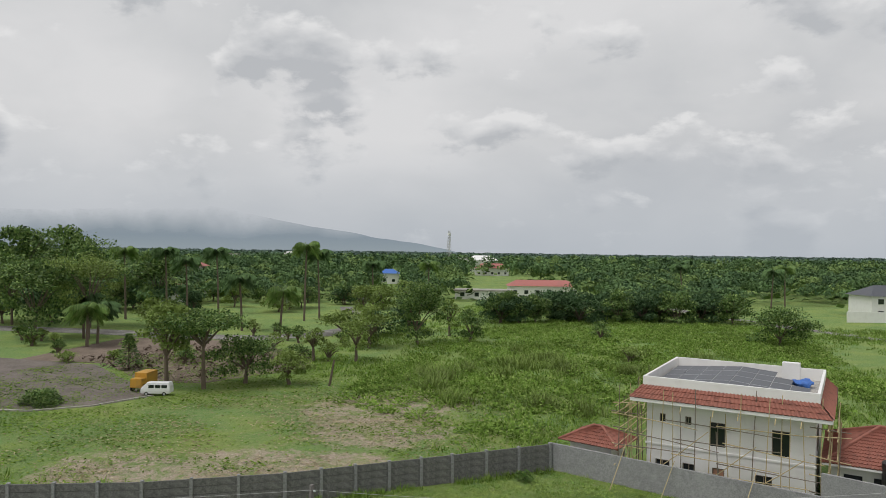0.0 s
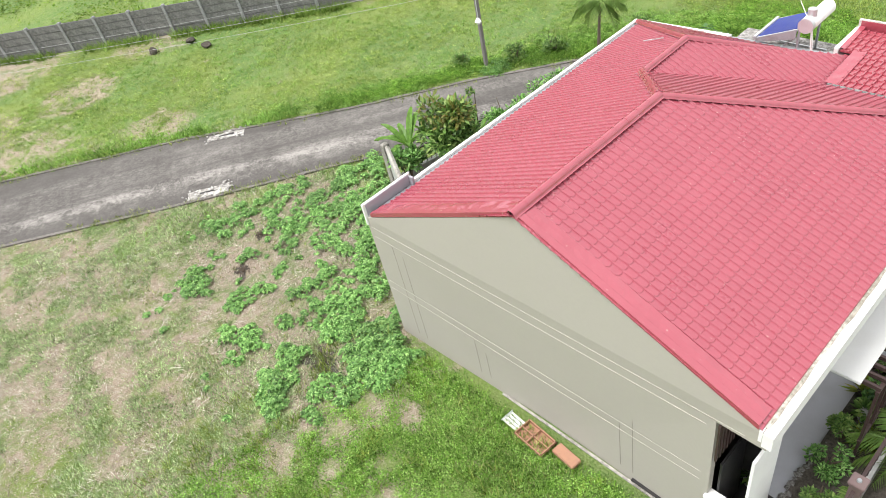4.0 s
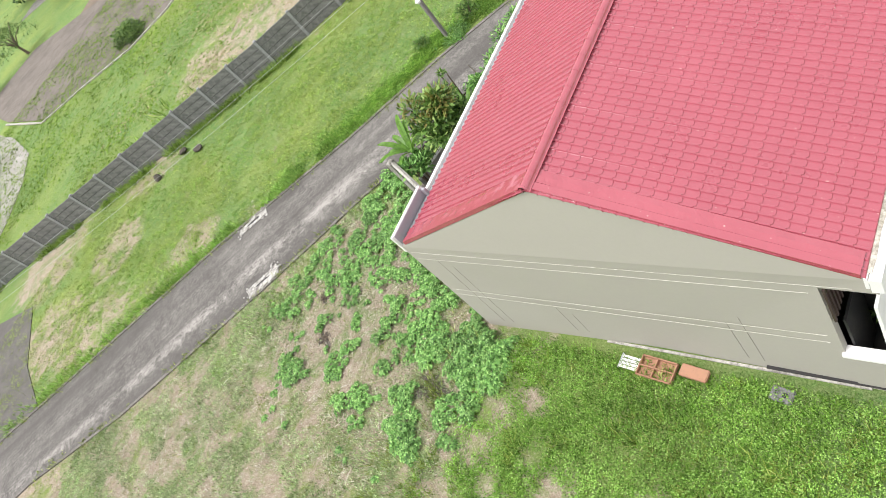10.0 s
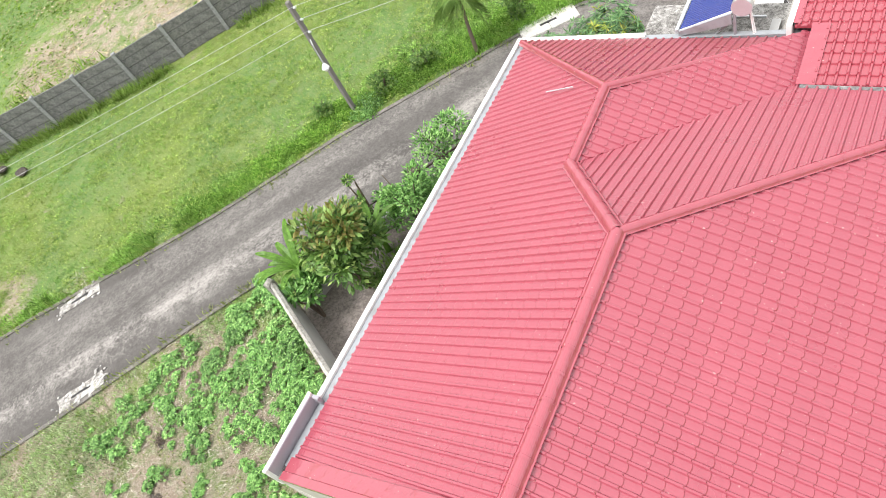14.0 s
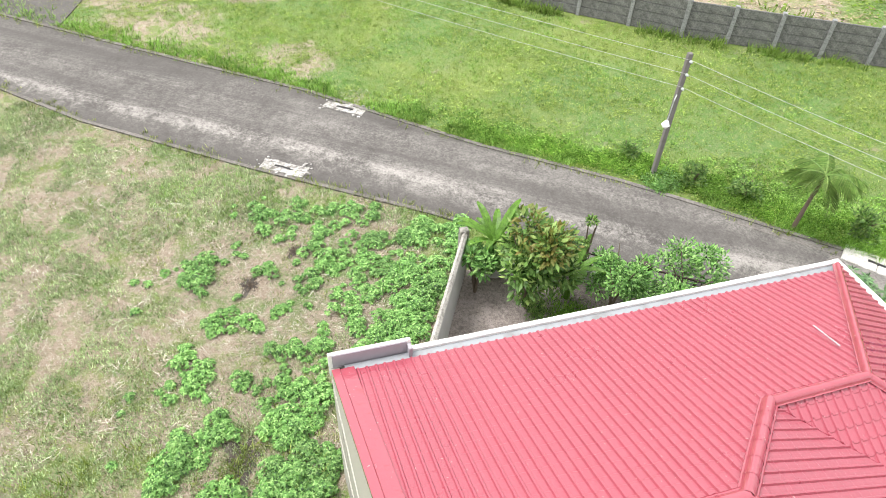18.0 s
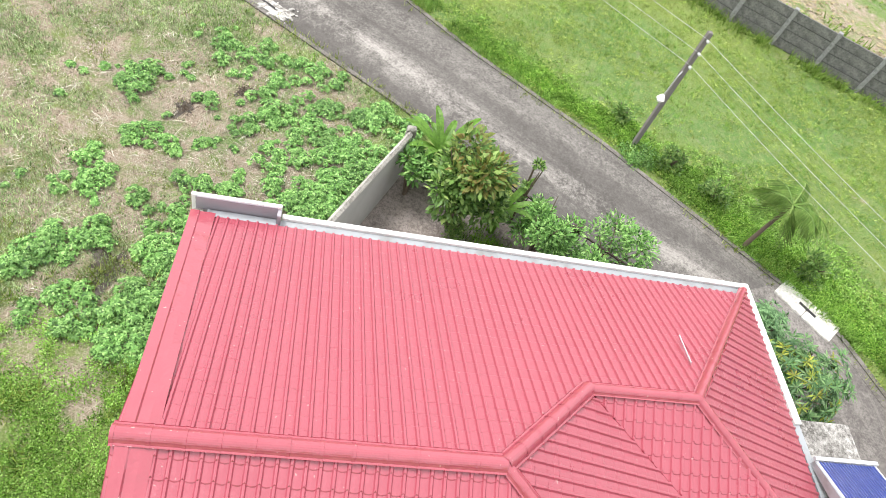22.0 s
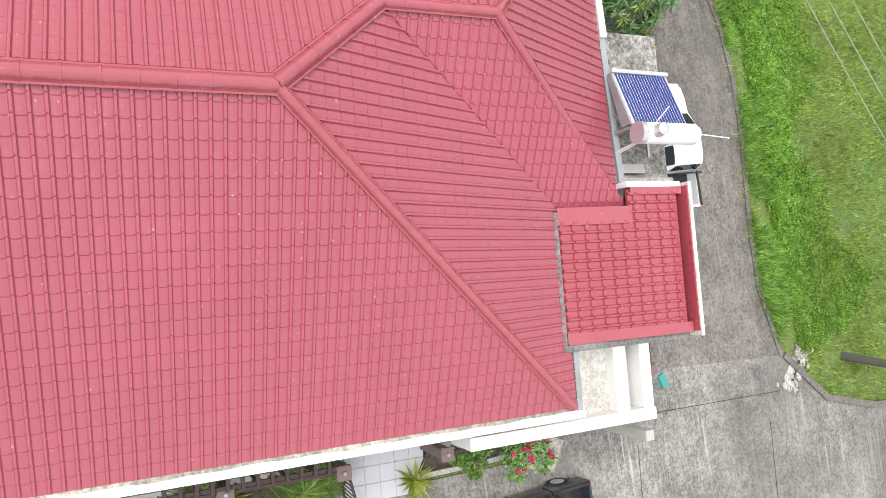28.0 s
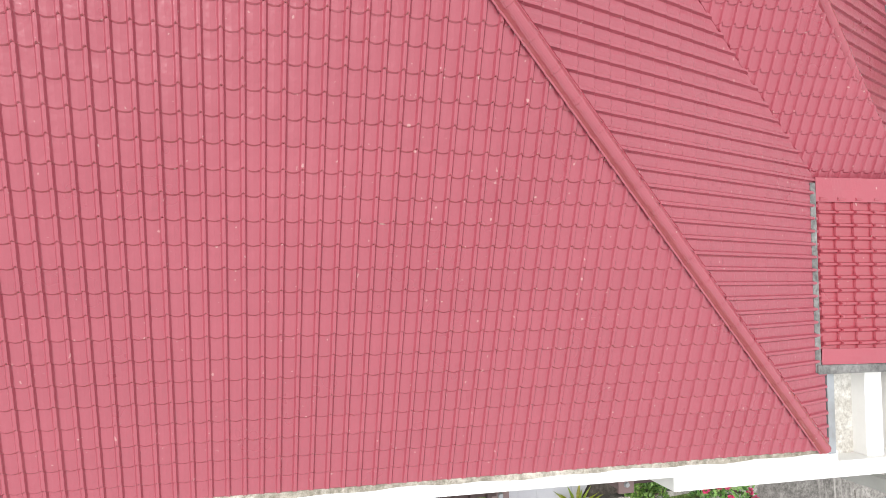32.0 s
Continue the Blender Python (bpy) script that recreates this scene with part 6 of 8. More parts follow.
# fine clover lawn between the lane and the fence
n = 75000
gx, gy = RNG.uniform(-52, 0.3, n), RNG.uniform(-4, 46, n)
ok = (near_fence(gx, gy) > 0.4) & (0.578 * gy - 0.816 * gx > 29.0) & clear(gx, gy)
gx, gy = gx[ok], gy[ok]
lumps = patchy(gx, gy, 0.9, 41.0)
ok = RNG.uniform(0, 1, len(gx)) < np.clip(0.65 + 1.3 * lumps + 1.6 * patchy(gx, gy, 0.22, 33.0) * (1.0 + np.clip((-30 - gx) / 6, 0, 1)) - 0.3 * np.clip((-30 - gx) / 8, 0, 1) - 0.9 * np.exp(-(np.hypot(gx + 51.5, gy - 6.0) / 4.0) ** 2), 0.05, 1)
gx, gy, lumps = gx[ok], gy[ok], lumps[ok]
tagged(flat_mesh("clover_lawn", clumped(gx, gy, 9, 0.085, np.clip(0.13 + 0.25 * lumps, 0.05, 0.3), 0.04, 0.085), 4, L_LAWN), "yellow-green clover lawn beside the lane", "lawn", kind="stuff")

# lawns
n = 30000
gx, gy = RNG.uniform(-19, -0.2, n), RNG.uniform(31, 47, n)
ok = clear(gx, gy) & (RNG.uniform(0, 1, n) < np.clip(0.7 + 1.2 * patchy(gx, gy, 0.8, 3.0), 0.2, 1) * np.clip((46.5 - gy) / 6, 0, 1) * np.clip((gx + 19) / 5, 0, 1))
tufts("bend_lawn", gx[ok], gy[ok], 6, 0.13, 0.014, 0.2, L_LAWN, "bright yellow-green lawn inside the bend")
n = 80000
gx, gy = RNG.uniform(-52, 1, n), RNG.uniform(-12, 46, n)
pn = patchy(gx, gy, 0.22, 9.0)
ok = clear(gx, gy) & (near_fence(gx, gy) > 0.5) & (away_from_worn(gx, gy) > 1.0)
dryplot = np.clip(1.25 - np.hypot(gx + 25, gy - 1) / 15, 0, 1) * ((gx + 30) * 0.79 - (gy - 4) * 0.61 > 0)
fine_patch = patchy(gx, gy, 0.9, 5.0)
lush = ok & (RNG.uniform(0, 1, n) < np.clip(0.8 + pn * 0.8 - dryplot * (0.75 - 1.5 * fine_patch), 0.05, 1))
tufts("lawn_grass", gx[lush], gy[lush], 6, 0.09, 0.012, 0.2, L_GRASS, "short bright green lawn grass")
n = 95000
gx, gy = RNG.uniform(-34, -12, n), RNG.uniform(-10, 13, n)
ok = clear(gx, gy) & ((gx + 30) * 0.79 - (gy - 4) * 0.61 > -4)
pg = 0.7 * patchy(gx, gy, 0.7, 12.0) + 0.9 * patchy(gx, gy, 0.17, 3.0) + np.clip((-20 - gx) * 0.02, 0, 0.12)
weedy = np.exp(-(np.hypot((gx + 18.5) / 5.5, (gy - 7.0) / 4.5)) ** 4)
ok &= away_from_worn(gx, gy) > 0.9
turf = ok & (RNG.uniform(0, 1, n) < np.clip(0.48 + pg * 5.0, 0.03, 1) * (1 - 0.7 * weedy))
tufts("plot_grass", gx[turf], gy[turf], 6, 0.08, 0.014, 0.2, L_PLOT, "patchy green grass on the dry plot")
straw = ok & ~turf & (RNG.uniform(0, 1, n) < 0.75)
tufts("dry_straw", gx[straw], gy[straw], 5, 0.05, 0.008, 0.35, L_STRAW, "flattened dry straw on the mown plot")
# cut stalks lying flat
n = 24000
sx, sy = RNG.uniform(-32, -13, n), RNG.uniform(-8, 12, n)
ok = clear(sx, sy) & (patchy(sx, sy, 0.5, 8.0) > -0.05) & ~((sx > -14) & (sy > 7.4))
sx, sy = sx[ok], sy[ok]
n = len(sx)
sa = 9.0 * patchy(sx, sy, 0.35, 31.0) + RNG.normal(0, 0.45, n)
P = np.stack([sx, sy, RNG.uniform(0.02, 0.07, n)], 1)
tagged(flat_mesh("cut_stalks", leaf_cloud(P, np.stack([np.cos(sa), np.sin(sa), RNG.normal(0, 0.05, n)], 1), RNG.uniform(0.2, 0.65, n), RNG.uniform(0.007, 0.014, n)), 4, L_STRAW), "pale cut stalks lying on the plot", "straw", kind="stuff")
# lush meadow of clover and fine grass beside the gable, with worn dry spots
n = 27000
gx, gy = RNG.uniform(-17, 0.6, n), RNG.uniform(-9, 7.85, n)
bare = patchy(gx, gy, 0.55, 4.0) + 0.3 * patchy(gx, gy, 1.7, 2.0)
worn = away_from_worn(gx, gy)
ok = clear(gx, gy) & (bare + np.clip((gx + 13.0) * 0.12, -0.5, 0.4) > -0.3) & (worn + 0.5 * bare > 0.95)
ok &= RNG.uniform(0, 1, n) < np.clip((gx + 13.6 + 0.35 * (7 - gy) * 0.5) / 1.2, 0, 1)
ok &= ~((gx > -9.1) & (gx < -6.3) & (gy > 7.2))
gx, gy = gx[ok], gy[ok]
heap = 0.10 + 0.22 * np.clip(patchy(gx, gy, 1.3, 7.0) + 0.3, 0, 1)
tagged(flat_mesh("meadow_plants", clumped(gx, gy, 13, 0.085, heap, 0.03, 0.065), 4, L_MEADOW), "lush low clover and grass beside the gable wall", "meadow", kind="stuff")
n = 26000
gx, gy = RNG.uniform(-16, 0.5, n), RNG.uniform(-9, 7.7, n)
ok = clear(gx, gy) & (patchy(gx, gy, 0.5, 16.0) > -0.15) & (gx > -13.2 - 0.2 * (7 - gy)) & (away_from_worn(gx, gy) > 1.15)
tufts("meadow_blades", gx[ok], gy[ok], 5, 0.17, 0.011, 0.2, L_VERGE, "fine green grass growing through the clover")
n = 1800
gx, gy = RNG.uniform(-16, 0.5, n), RNG.uniform(-9, 7.4, n)
ok = clear(gx, gy) & (patchy(gx, gy, 0.8, 6.0) > 0.05) & (away_from_worn(gx, gy) > 1.2)
tufts("meadow_grass", gx[ok], gy[ok], 16, 0.3, 0.012, 0.22, L_GRASS, "long grass tufts in the meadow")
# taller clumps on the verges
n = 34000
gx, gy = RNG.uniform(-46, 0.5, n), RNG.uniform(2, 45.5, n)
ok = clear(gx, gy) & (near_fence(gx, gy) > 0.5) & ((gx + 30) * 0.79 - (gy - 4) * 0.61 < 4)
ok &= patchy(gx, gy, 0.6, 21.0) + RNG.normal(0, 0.1, n) > -0.1
tufts("verge_grass", gx[ok], gy[ok], 9, 0.11, 0.012, 0.22, L_MEADOW, "longer bright grass clumps on the lane verge")
q = RNG.uniform(0, 1, 5200)
ex = np.interp(q, np.linspace(0, 1, len(ROAD_FAR)), [p[0] for p in ROAD_FAR]) + RNG.normal(0, 0.55, 5200)
ey = np.interp(q, np.linspace(0, 1, len(ROAD_FAR)), [p[1] for p in ROAD_FAR]) + np.abs(RNG.normal(0, 0.8, 5200))
ok = clear(ex, ey) & (patchy(ex, ey, 0.3, 2.5) > -0.2)
tufts("verge_band", ex[ok], ey[ok], 10, 0.26, 0.016, 0.22, L_MEADOW, "lush long grass along the lane kerb")
# grass creeping over the kerbs
ex, ey = [], []
for line in (ROAD_NEAR, ROAD_FAR):
    for (x0, y0), (x1, y1) in zip(line, line[1:]):
        m = int(math.hypot(x1 - x0, y1 - y0) * 9)
        u = RNG.uniform(0, 1, m)
        ex.append(x0 + (x1 - x0) * u + RNG.normal(0, 0.16, m))
        ey.append(y0 + (y1 - y0) * u + RNG.normal(0, 0.16, m))
ex, ey = np.concatenate(ex), np.concatenate(ey)
ok = patchy(ex, ey, 0.35, 15.0) > -0.12
ok &= (ex > -70) & (ex < 1)
tufts("kerb_grass", ex[ok], ey[ok], 9, 0.14, 0.012, 0.2, L_GRASS, "grass creeping over the road kerbs", z=0.06)
f = RNG.uniform(-68, -23.7, 900)
fy = np.interp(f, [-68.0, -38.6, -33.4, -27.6, -23.7], [-4.6, 22.4, 28.8, 38.5, 45.2])
ok = patchy(f, fy, 0.25, 30.0) > -0.12
tufts("fence_grass", f[ok] + 0.35 + RNG.normal(0, 0.2, ok.sum()), fy[ok] - 0.35 + RNG.normal(0, 0.2, ok.sum()), 12, 0.45, 0.025, 0.3, L_REED, "long grass growing along the panel fence")
# field beyond the fence
n = 42000
gx, gy = RNG.uniform(-150, 0, n), RNG.uniform(-10, 175, n)
beyond = near_fence(gx, gy) < -1.5
beyond &= ~((gx > -27) & (gy < 66) & (gy > 40))
pf = patchy(gx, gy, 0.05, 2.0)
mown = np.clip(1.15 - np.hypot((gx + 56) / 27, (gy - 40) / 22), 0, 1)
tall = beyond & (RNG.uniform(0, 1, n) < np.clip(0.6 + pf - mown * 3, 0.0, 1)) & ((gx + 62) * 0.75 + (gy - 62) * 0.3 > -8)
tufts("tall_field_grass", gx[tall], gy[tall], 9, 0.55, 0.06, 0.9, L_REED, "tall rank grass covering the open field")
n = 150000
fx, fy = RNG.uniform(-95, -22, n), RNG.uniform(-8, 75, n)
ok = (near_fence(fx, fy) < -1.2) & (RNG.uniform(0, 1, n) < np.clip(0.8 + 1.5 * patchy(fx, fy, 0.12, 19.0), 0.1, 1))
rows = patchy(fx * 0.75 + fy * 0.66, (fy * 0.75 - fx * 0.66) * 6.0, 0.09, 4.4)
cut = np.clip(1.5 - np.hypot((fx + 45) / 15, (fy - 37) / 21), 0, 1) * np.clip(0.5 + 2.6 * rows, 0.08, 0.95)
cut = RNG.uniform(0, 1, n) < cut
for name, sel, mat, label, cat in (("field_grass", ok & ~cut, L_FIELD, "mown field grass beyond the fence", "grass"), ("field_straw", ok & cut, L_HAY, "rows of dry cut grass on the mown field", "straw")):
    m = int(sel.sum())
    a = RNG.uniform(0, 6.283, m)
    P = np.stack([fx[sel], fy[sel], RNG.uniform(0.02, 0.14, m)], 1)
    L = RNG.uniform(0.15, 0.34, m)
    tagged(flat_mesh(name, leaf_cloud(P, np.stack([np.cos(a), np.sin(a), RNG.uniform(-0.05, 0.45, m)], 1), L, L * (0.5 if mat is L_FIELD else 0.38)), 4, mat), label, cat, kind="stuff")
mx, my = RNG.uniform(-75, -2, 3600), RNG.uniform(50, 160, 3600)
ok = (near_fence(mx, my) < -2.5) & ~((mx > -29) & (my < 64)) & ((mx + 58) * 0.8 + (my - 62) * 0.35 > 0)
ok &= (patchy(mx, my, 0.07, 6.0) > -0.3) & (mx < -0.35 * (my - 60) + 6)
r = RNG.uniform(0.5, 1.5, ok.sum())
tagged(flat_mesh("field_weeds", domes(mx[ok], my[ok], r, r * RNG.uniform(0.4, 0.8, ok.sum()), 9, 0.42), 4, L_REED), "lumpy green weeds filling the field", "weeds", kind="stuff")
rx, ry = RNG.uniform(-55, -22, 26), RNG.uniform(58, 112, 26)
tufts("reed_clumps", np.repeat(rx, 16) + RNG.normal(0, 0.9, 416), np.repeat(ry, 16) + RNG.normal(0, 0.9, 416), 14, 1.5, 0.07, 0.6, L_TREE2, "grey-green reed clumps in the field")

# burnt patches
for x, y, r in ((-14.95, 5.4, 0.75), (-21.0, 6.0, 0.45), (-22.2, 7.6, 0.3)):
    bm = bmesh.new()
    q = []
    for i in range(44):
        a = i * math.tau / 44
        k = r * (0.62 + 0.75 * noise.fractal(Vector((x + math.cos(a) * 1.3, y + math.sin(a) * 1.3, 3.0)), 0.7, 2.2, 5))
        q.append(bm.verts.new((x + math.cos(a) * k * 1.1, y + math.sin(a) * k, 0.012)))
    bm.faces.new(q)
    tagged(part("burnt_patch", bm, M_SOIL), "dark burnt patch of soil among the weeds", "soil", kind="structure")
    k = 170
    a, rr = RNG.uniform(0, 6.28, k), np.abs(RNG.normal(0, r * 0.55, k))
    tufts("burnt_twigs", x + np.cos(a) * rr, y + np.sin(a) * rr, 4, 0.06, 0.012, 0.12, M_BARK, "charred dark twigs on the burnt patch")


def bush(name, x, y, r, h, leaf, mat, label, per=150, z=0.0, category="shrub", stem=0.0, second=None, seed=1, slim=0.42):
    """A shrub: stems and a crown of uneven clumps of leaves."""
    rnd = random.Random(seed)
    top = empty(name, pose(x, y, z), label=label, category=category)
    bm = bmesh.new()
    for i in range(4):
        a = i * 1.6 + rnd.uniform(-0.4, 0.4)
        tube([(0, 0, -0.05), (math.cos(a) * r * 0.2, math.sin(a) * r * 0.2, h * 0.45), (math.cos(a) * r * 0.55, math.sin(a) * r * 0.55, h * 0.8)], [0.05, 0.035, 0.012], 6, bm)
    part("stem", bm, M_BARK, top)
    P, D, lens = [], [], []
    clumps = max(8, int(14 * r))
    for i in range(clumps):
        a, k, u = rnd.uniform(0, 6.28), rnd.uniform(0.2, 0.95) ** 0.6, rnd.uniform(0, 1)
        zz = stem + (h - stem) * (0.25 + 0.7 * u * (1 - 0.35 * k))
        c = np.array([math.cos(a) * r * k * (1 - 0.45 * u), math.sin(a) * r * k * (1 - 0.45 * u), zz])
        m = int(per * rnd.uniform(0.6, 1.2))
        d = dirs(m, -0.5, 1.0)
        P.append(c + d * r * rnd.uniform(0.26, 0.42) * RNG.uniform(0.5, 1.0, (m, 1)))
        D.append(d + RNG.normal(0, 0.5, (m, 3)))
    P, D = np.concatenate(P), np.concatenate(D)
    n = len(P)
    L = leaf * RNG.uniform(0.6, 1.25, n)
    if second is not None:
        young = (P[:, 2] > np.quantile(P[:, 2], 0.7)) & (RNG.uniform(0, 1, n) < 0.5)
        flat_mesh("young_leaves", leaf_cloud(P[young], D[young], L[young], L[young] * slim), 4, second, top, "reddish young leaves")
        P, D, L = P[~young], D[~young], L[~young]
    flat_mesh("leaves", leaf_cloud(P, D, L, L * slim), 4, mat, top)
    return top


def frond_points(a, length, rise, drop, n=9):
    pts = []
    for i in range(n):
        t = i / (n - 1)
        pts.append(np.array([math.cos(a) * length * t * (1 - 0.12 * t), math.sin(a) * length * t * (1 - 0.12 * t), rise * length * t - drop * length * t * t]))
    return pts


def palm(x, y, h, fronds, length, label, mat=None, droop=0.35, lean=0.0, leaflets=22, trunk=0.12, width=0.06, category="palm tree", seed=0, toward=None):
    rnd = random.Random(seed + int(x * 7) + int(y * 13))
    top = empty("palm_tree", pose(x, y, 0), label=label, category=category)
    la = rnd.uniform(0, 6.28) if toward is None else radians(toward)
    tip = np.array([math.cos(la) * lean, math.sin(la) * lean, h])
    part("trunk", tube([(0, 0, -0.1), tuple(tip * np.array([0.4, 0.4, 0.5])), tuple(tip)], [trunk * 1.3, trunk, trunk * 0.75], 8), M_BARK, top)
    bm, V = bmesh.new(), []
    for i in range(fronds):
        a = i * 2.399 + rnd.uniform(-0.2, 0.2)
        k = i / fronds
        pts = [tip + q for q in frond_points(a, length * rnd.uniform(0.85, 1.1), 0.95 - 0.85 * k, 0.75 + 0.2 * k)]
        tube(pts, [0.03, 0.028, 0.025, 0.022, 0.02, 0.017, 0.014, 0.01, 0.006], 4, bm, cap=False)
        for s in (-1, 1):
            for j in range(leaflets):
                t = 0.12 + 0.86 * j / leaflets
                f = t * 8
                q = pts[int(f)] + (pts[min(8, int(f) + 1)] - pts[int(f)]) * (f % 1)
                d = np.array([math.cos(a + s * (1.15 - 0.5 * t)), math.sin(a + s * (1.15 - 0.5 * t)), -droop + rnd.uniform(-0.2, 0.15)])
                L = length * 0.34 * math.sin(math.pi * (0.15 + 0.8 * t)) * rnd.uniform(0.85, 1.1)
                side = np.array([math.cos(a), math.sin(a), 0]) * width
                V += [q - side * 0.5, q + side * 0.5, q + d * L * 0.6 + side * 0.45 + np.array([0, 0, -0.05 * L]), q + d * L - np.array([0, 0, 0.25 * L])]
    part("midrib_spray", bm, mat or L_PALM, top)
    flat_mesh("fronds", np.array(V), 4, mat or L_PALM, top, "feathered green fronds")
    return top


def banana(x, y, h, n, label, z=0.0):
    top = empty("banana_plant", pose(x, y, z), label=label, category="banana plant")
    part("stem", tube([(0, 0, -0.05), (0.03, 0.02, h * 0.55)], [0.11, 0.07], 8), L_BANANA, top)
    rnd = random.Random(int(x * 100))
    for i in range(n):
        a = i * 2.4 + rnd.uniform(-0.3, 0.3)
        L, w = h * rnd.uniform(0.4, 0.62), 0.05 * h
        pts = [np.array([0.03, 0.02, h * 0.5]) + p for p in frond_points(a, L, 1.45 - 0.5 * i / n, 0.7, 8)]
        s = np.array([-math.sin(a), math.cos(a), 0])
        verts, faces = [], []
        for j, p in enumerate(pts):
            ww = w * math.sin(math.pi * min(0.97, 0.08 + 0.92 * j / 7)) ** 0.6 if j else 0.03
            verts += [p - s * ww + np.array([0, 0, 0.05]), p, p + s * ww + np.array([0, 0, 0.05])]
        for j in range(7):
            k = 3 * j
            faces += [(k, k + 1, k + 4, k + 3), (k + 1, k + 2, k + 5, k + 4)]
        mesh_object("leaf", verts, faces, L_BANANA, top)


# rear yard
bush("yard_tree", -17.9, 14.3, 1.3, 4.0, 0.27, L_SHRUB, "dense shrub tree with reddish young leaves in the rear yard", 210, stem=0.7, second=L_RUST, category="tree", seed=4)
banana(-19.75, 13.75, 2.6, 13, "bright green banana plant by the yard wall")
banana(-18.0, 15.75, 2.3, 7, "young banana plant behind the shrub tree")
bush("cassava_plant", -18.95, 12.95, 0.65, 2.0, 0.24, L_WEED, "leafy light green cassava plant", 70, stem=0.9, seed=6)
bush("yard_shrub", -17.65, 14.45, 0.42, 0.75, 0.10, L_SHRUB, "small round clipped shrub on dark soil", 130, seed=8)
bush("yard_hedge", -17.2, 16.9, 1.2, 2.9, 0.15, L_WEED, "loose green shrub in the rear yard", 300, seed=9)
bush("yard_hedge", -15.6, 17.4, 0.7, 1.6, 0.13, L_SHRUB, "green shrub by the house wall", 150, seed=19)
bush("yard_hedge", -16.7, 19.1, 1.45, 2.6, 0.15, L_WEED, "light green leafy shrub by the railing", 220, seed=10)
bush("slender_shrub", -18.5, 16.4, 0.3, 3.3, 0.14, L_SHRUB, "tall slender climbing shrub", 60, seed=11)
bush("yellow_shrub", -14.5, 10.3, 0.3, 0.5, 0.16, L_YELLOW, "small yellow-green plant at the wall foot", 60, seed=12)


def whorl_bush(name, x, y, rx, ry, h, whorls, leaf, width, mat, label, young=None, seed=1):
    """A dense bush whose long leaves stand in star-shaped whorls at the ends of its twigs."""
    rnd = random.Random(seed)
    top = empty(name, pose(x, y, 0), label=label, category="bush")
    bm = bmesh.new()
    for i in range(5):
        a = i * 1.26 + rnd.uniform(-0.3, 0.3)
        tube([(0, 0, -0.05), (math.cos(a) * rx * 0.3, math.sin(a) * ry * 0.3, h * 0.5), (math.cos(a) * rx * 0.7, math.sin(a) * ry * 0.7, h * 0.8)], [0.06, 0.04, 0.015], 6, bm)
    part("stem", bm, M_BARK, top)
    d = dirs(whorls, -0.1, 1.0)
    lumpy = 1.0 + 0.35 * np.array([noise.noise(Vector(v) * 2.3 + Vector((seed, 0, 0))) for v in d])[:, None]
    c = np.array([0, 0, 0.35 * h]) + d * np.array([rx, ry, 0.65 * h]) * lumpy * RNG.uniform(0.72, 1.0, (whorls, 1))
    shoot = RNG.uniform(0, 1, whorls) < (0.12 if young else 0.0)
    for flag, use in ((False, mat), (True, young)):
        P, D = [], []
        for q, v in zip(c[shoot == flag], d[shoot == flag]):
            ax = Vector(v * np.array([0.7, 0.7, 1.0])).normalized()
            u = ax.orthogonal().normalized()
            w = ax.cross(u)
            turn = rnd.uniform(0, 6.28)
            for j in range(10):
                b = turn + j * 2.4
                P.append(q)
                D.append(np.array(u * math.cos(b) + w * math.sin(b) + ax * rnd.uniform(-0.25, 0.55)))
        if P:
            L = leaf * RNG.uniform(0.65, 1.15, len(P))
            flat_mesh("young_leaves" if flag else "leaves", leaf_cloud(np.array(P), np.array(D), L, L * width), 4, use, top, "yellow-green young leaves" if flag else "")


whorl_bush("mango_bush", -13.2, 24.15, 1.4, 1.5, 2.6, 470, 0.27, 0.2, L_MANGO, "dense dark green bush of long leaves beside the annex", L_YELLOW, 13)
whorl_bush("leafy_bush", -15.0, 23.6, 1.05, 0.95, 2.1, 220, 0.26, 0.22, L_PAPAYA, "grey-green bush of star-shaped leaves at the house corner", None, 14)
bush("yellow_shrub", -11.6, 24.9, 0.4, 1.6, 0.2, L_YELLOW, "yellow-green shrub at the road edge", 70, seed=16)
for x, y, r, h in ((-22.4, 23.0, 0.55, 0.8), (-21.2, 24.5, 0.6, 0.9), (-24.6, 21.3, 0.5, 0.7), (-18.3, 27.6, 0.75, 1.0), (-29.5, 39.5, 0.8, 0.8), (-24.0, 42.0, 0.7, 0.7)):
    tagged(bush("verge_shrub", x, y, r, h, 0.15, L_SHRUB, "low dark green shrub on the grass verge", 120, seed=int(-x * 10)), group="verge shrubs")
palm(-19.1, 25.15, 2.5, 15, 1.5, "young palm with drooping fronds beside the lane", droop=0.5, lean=0.15, toward=50, leaflets=34, trunk=0.07, width=0.026)
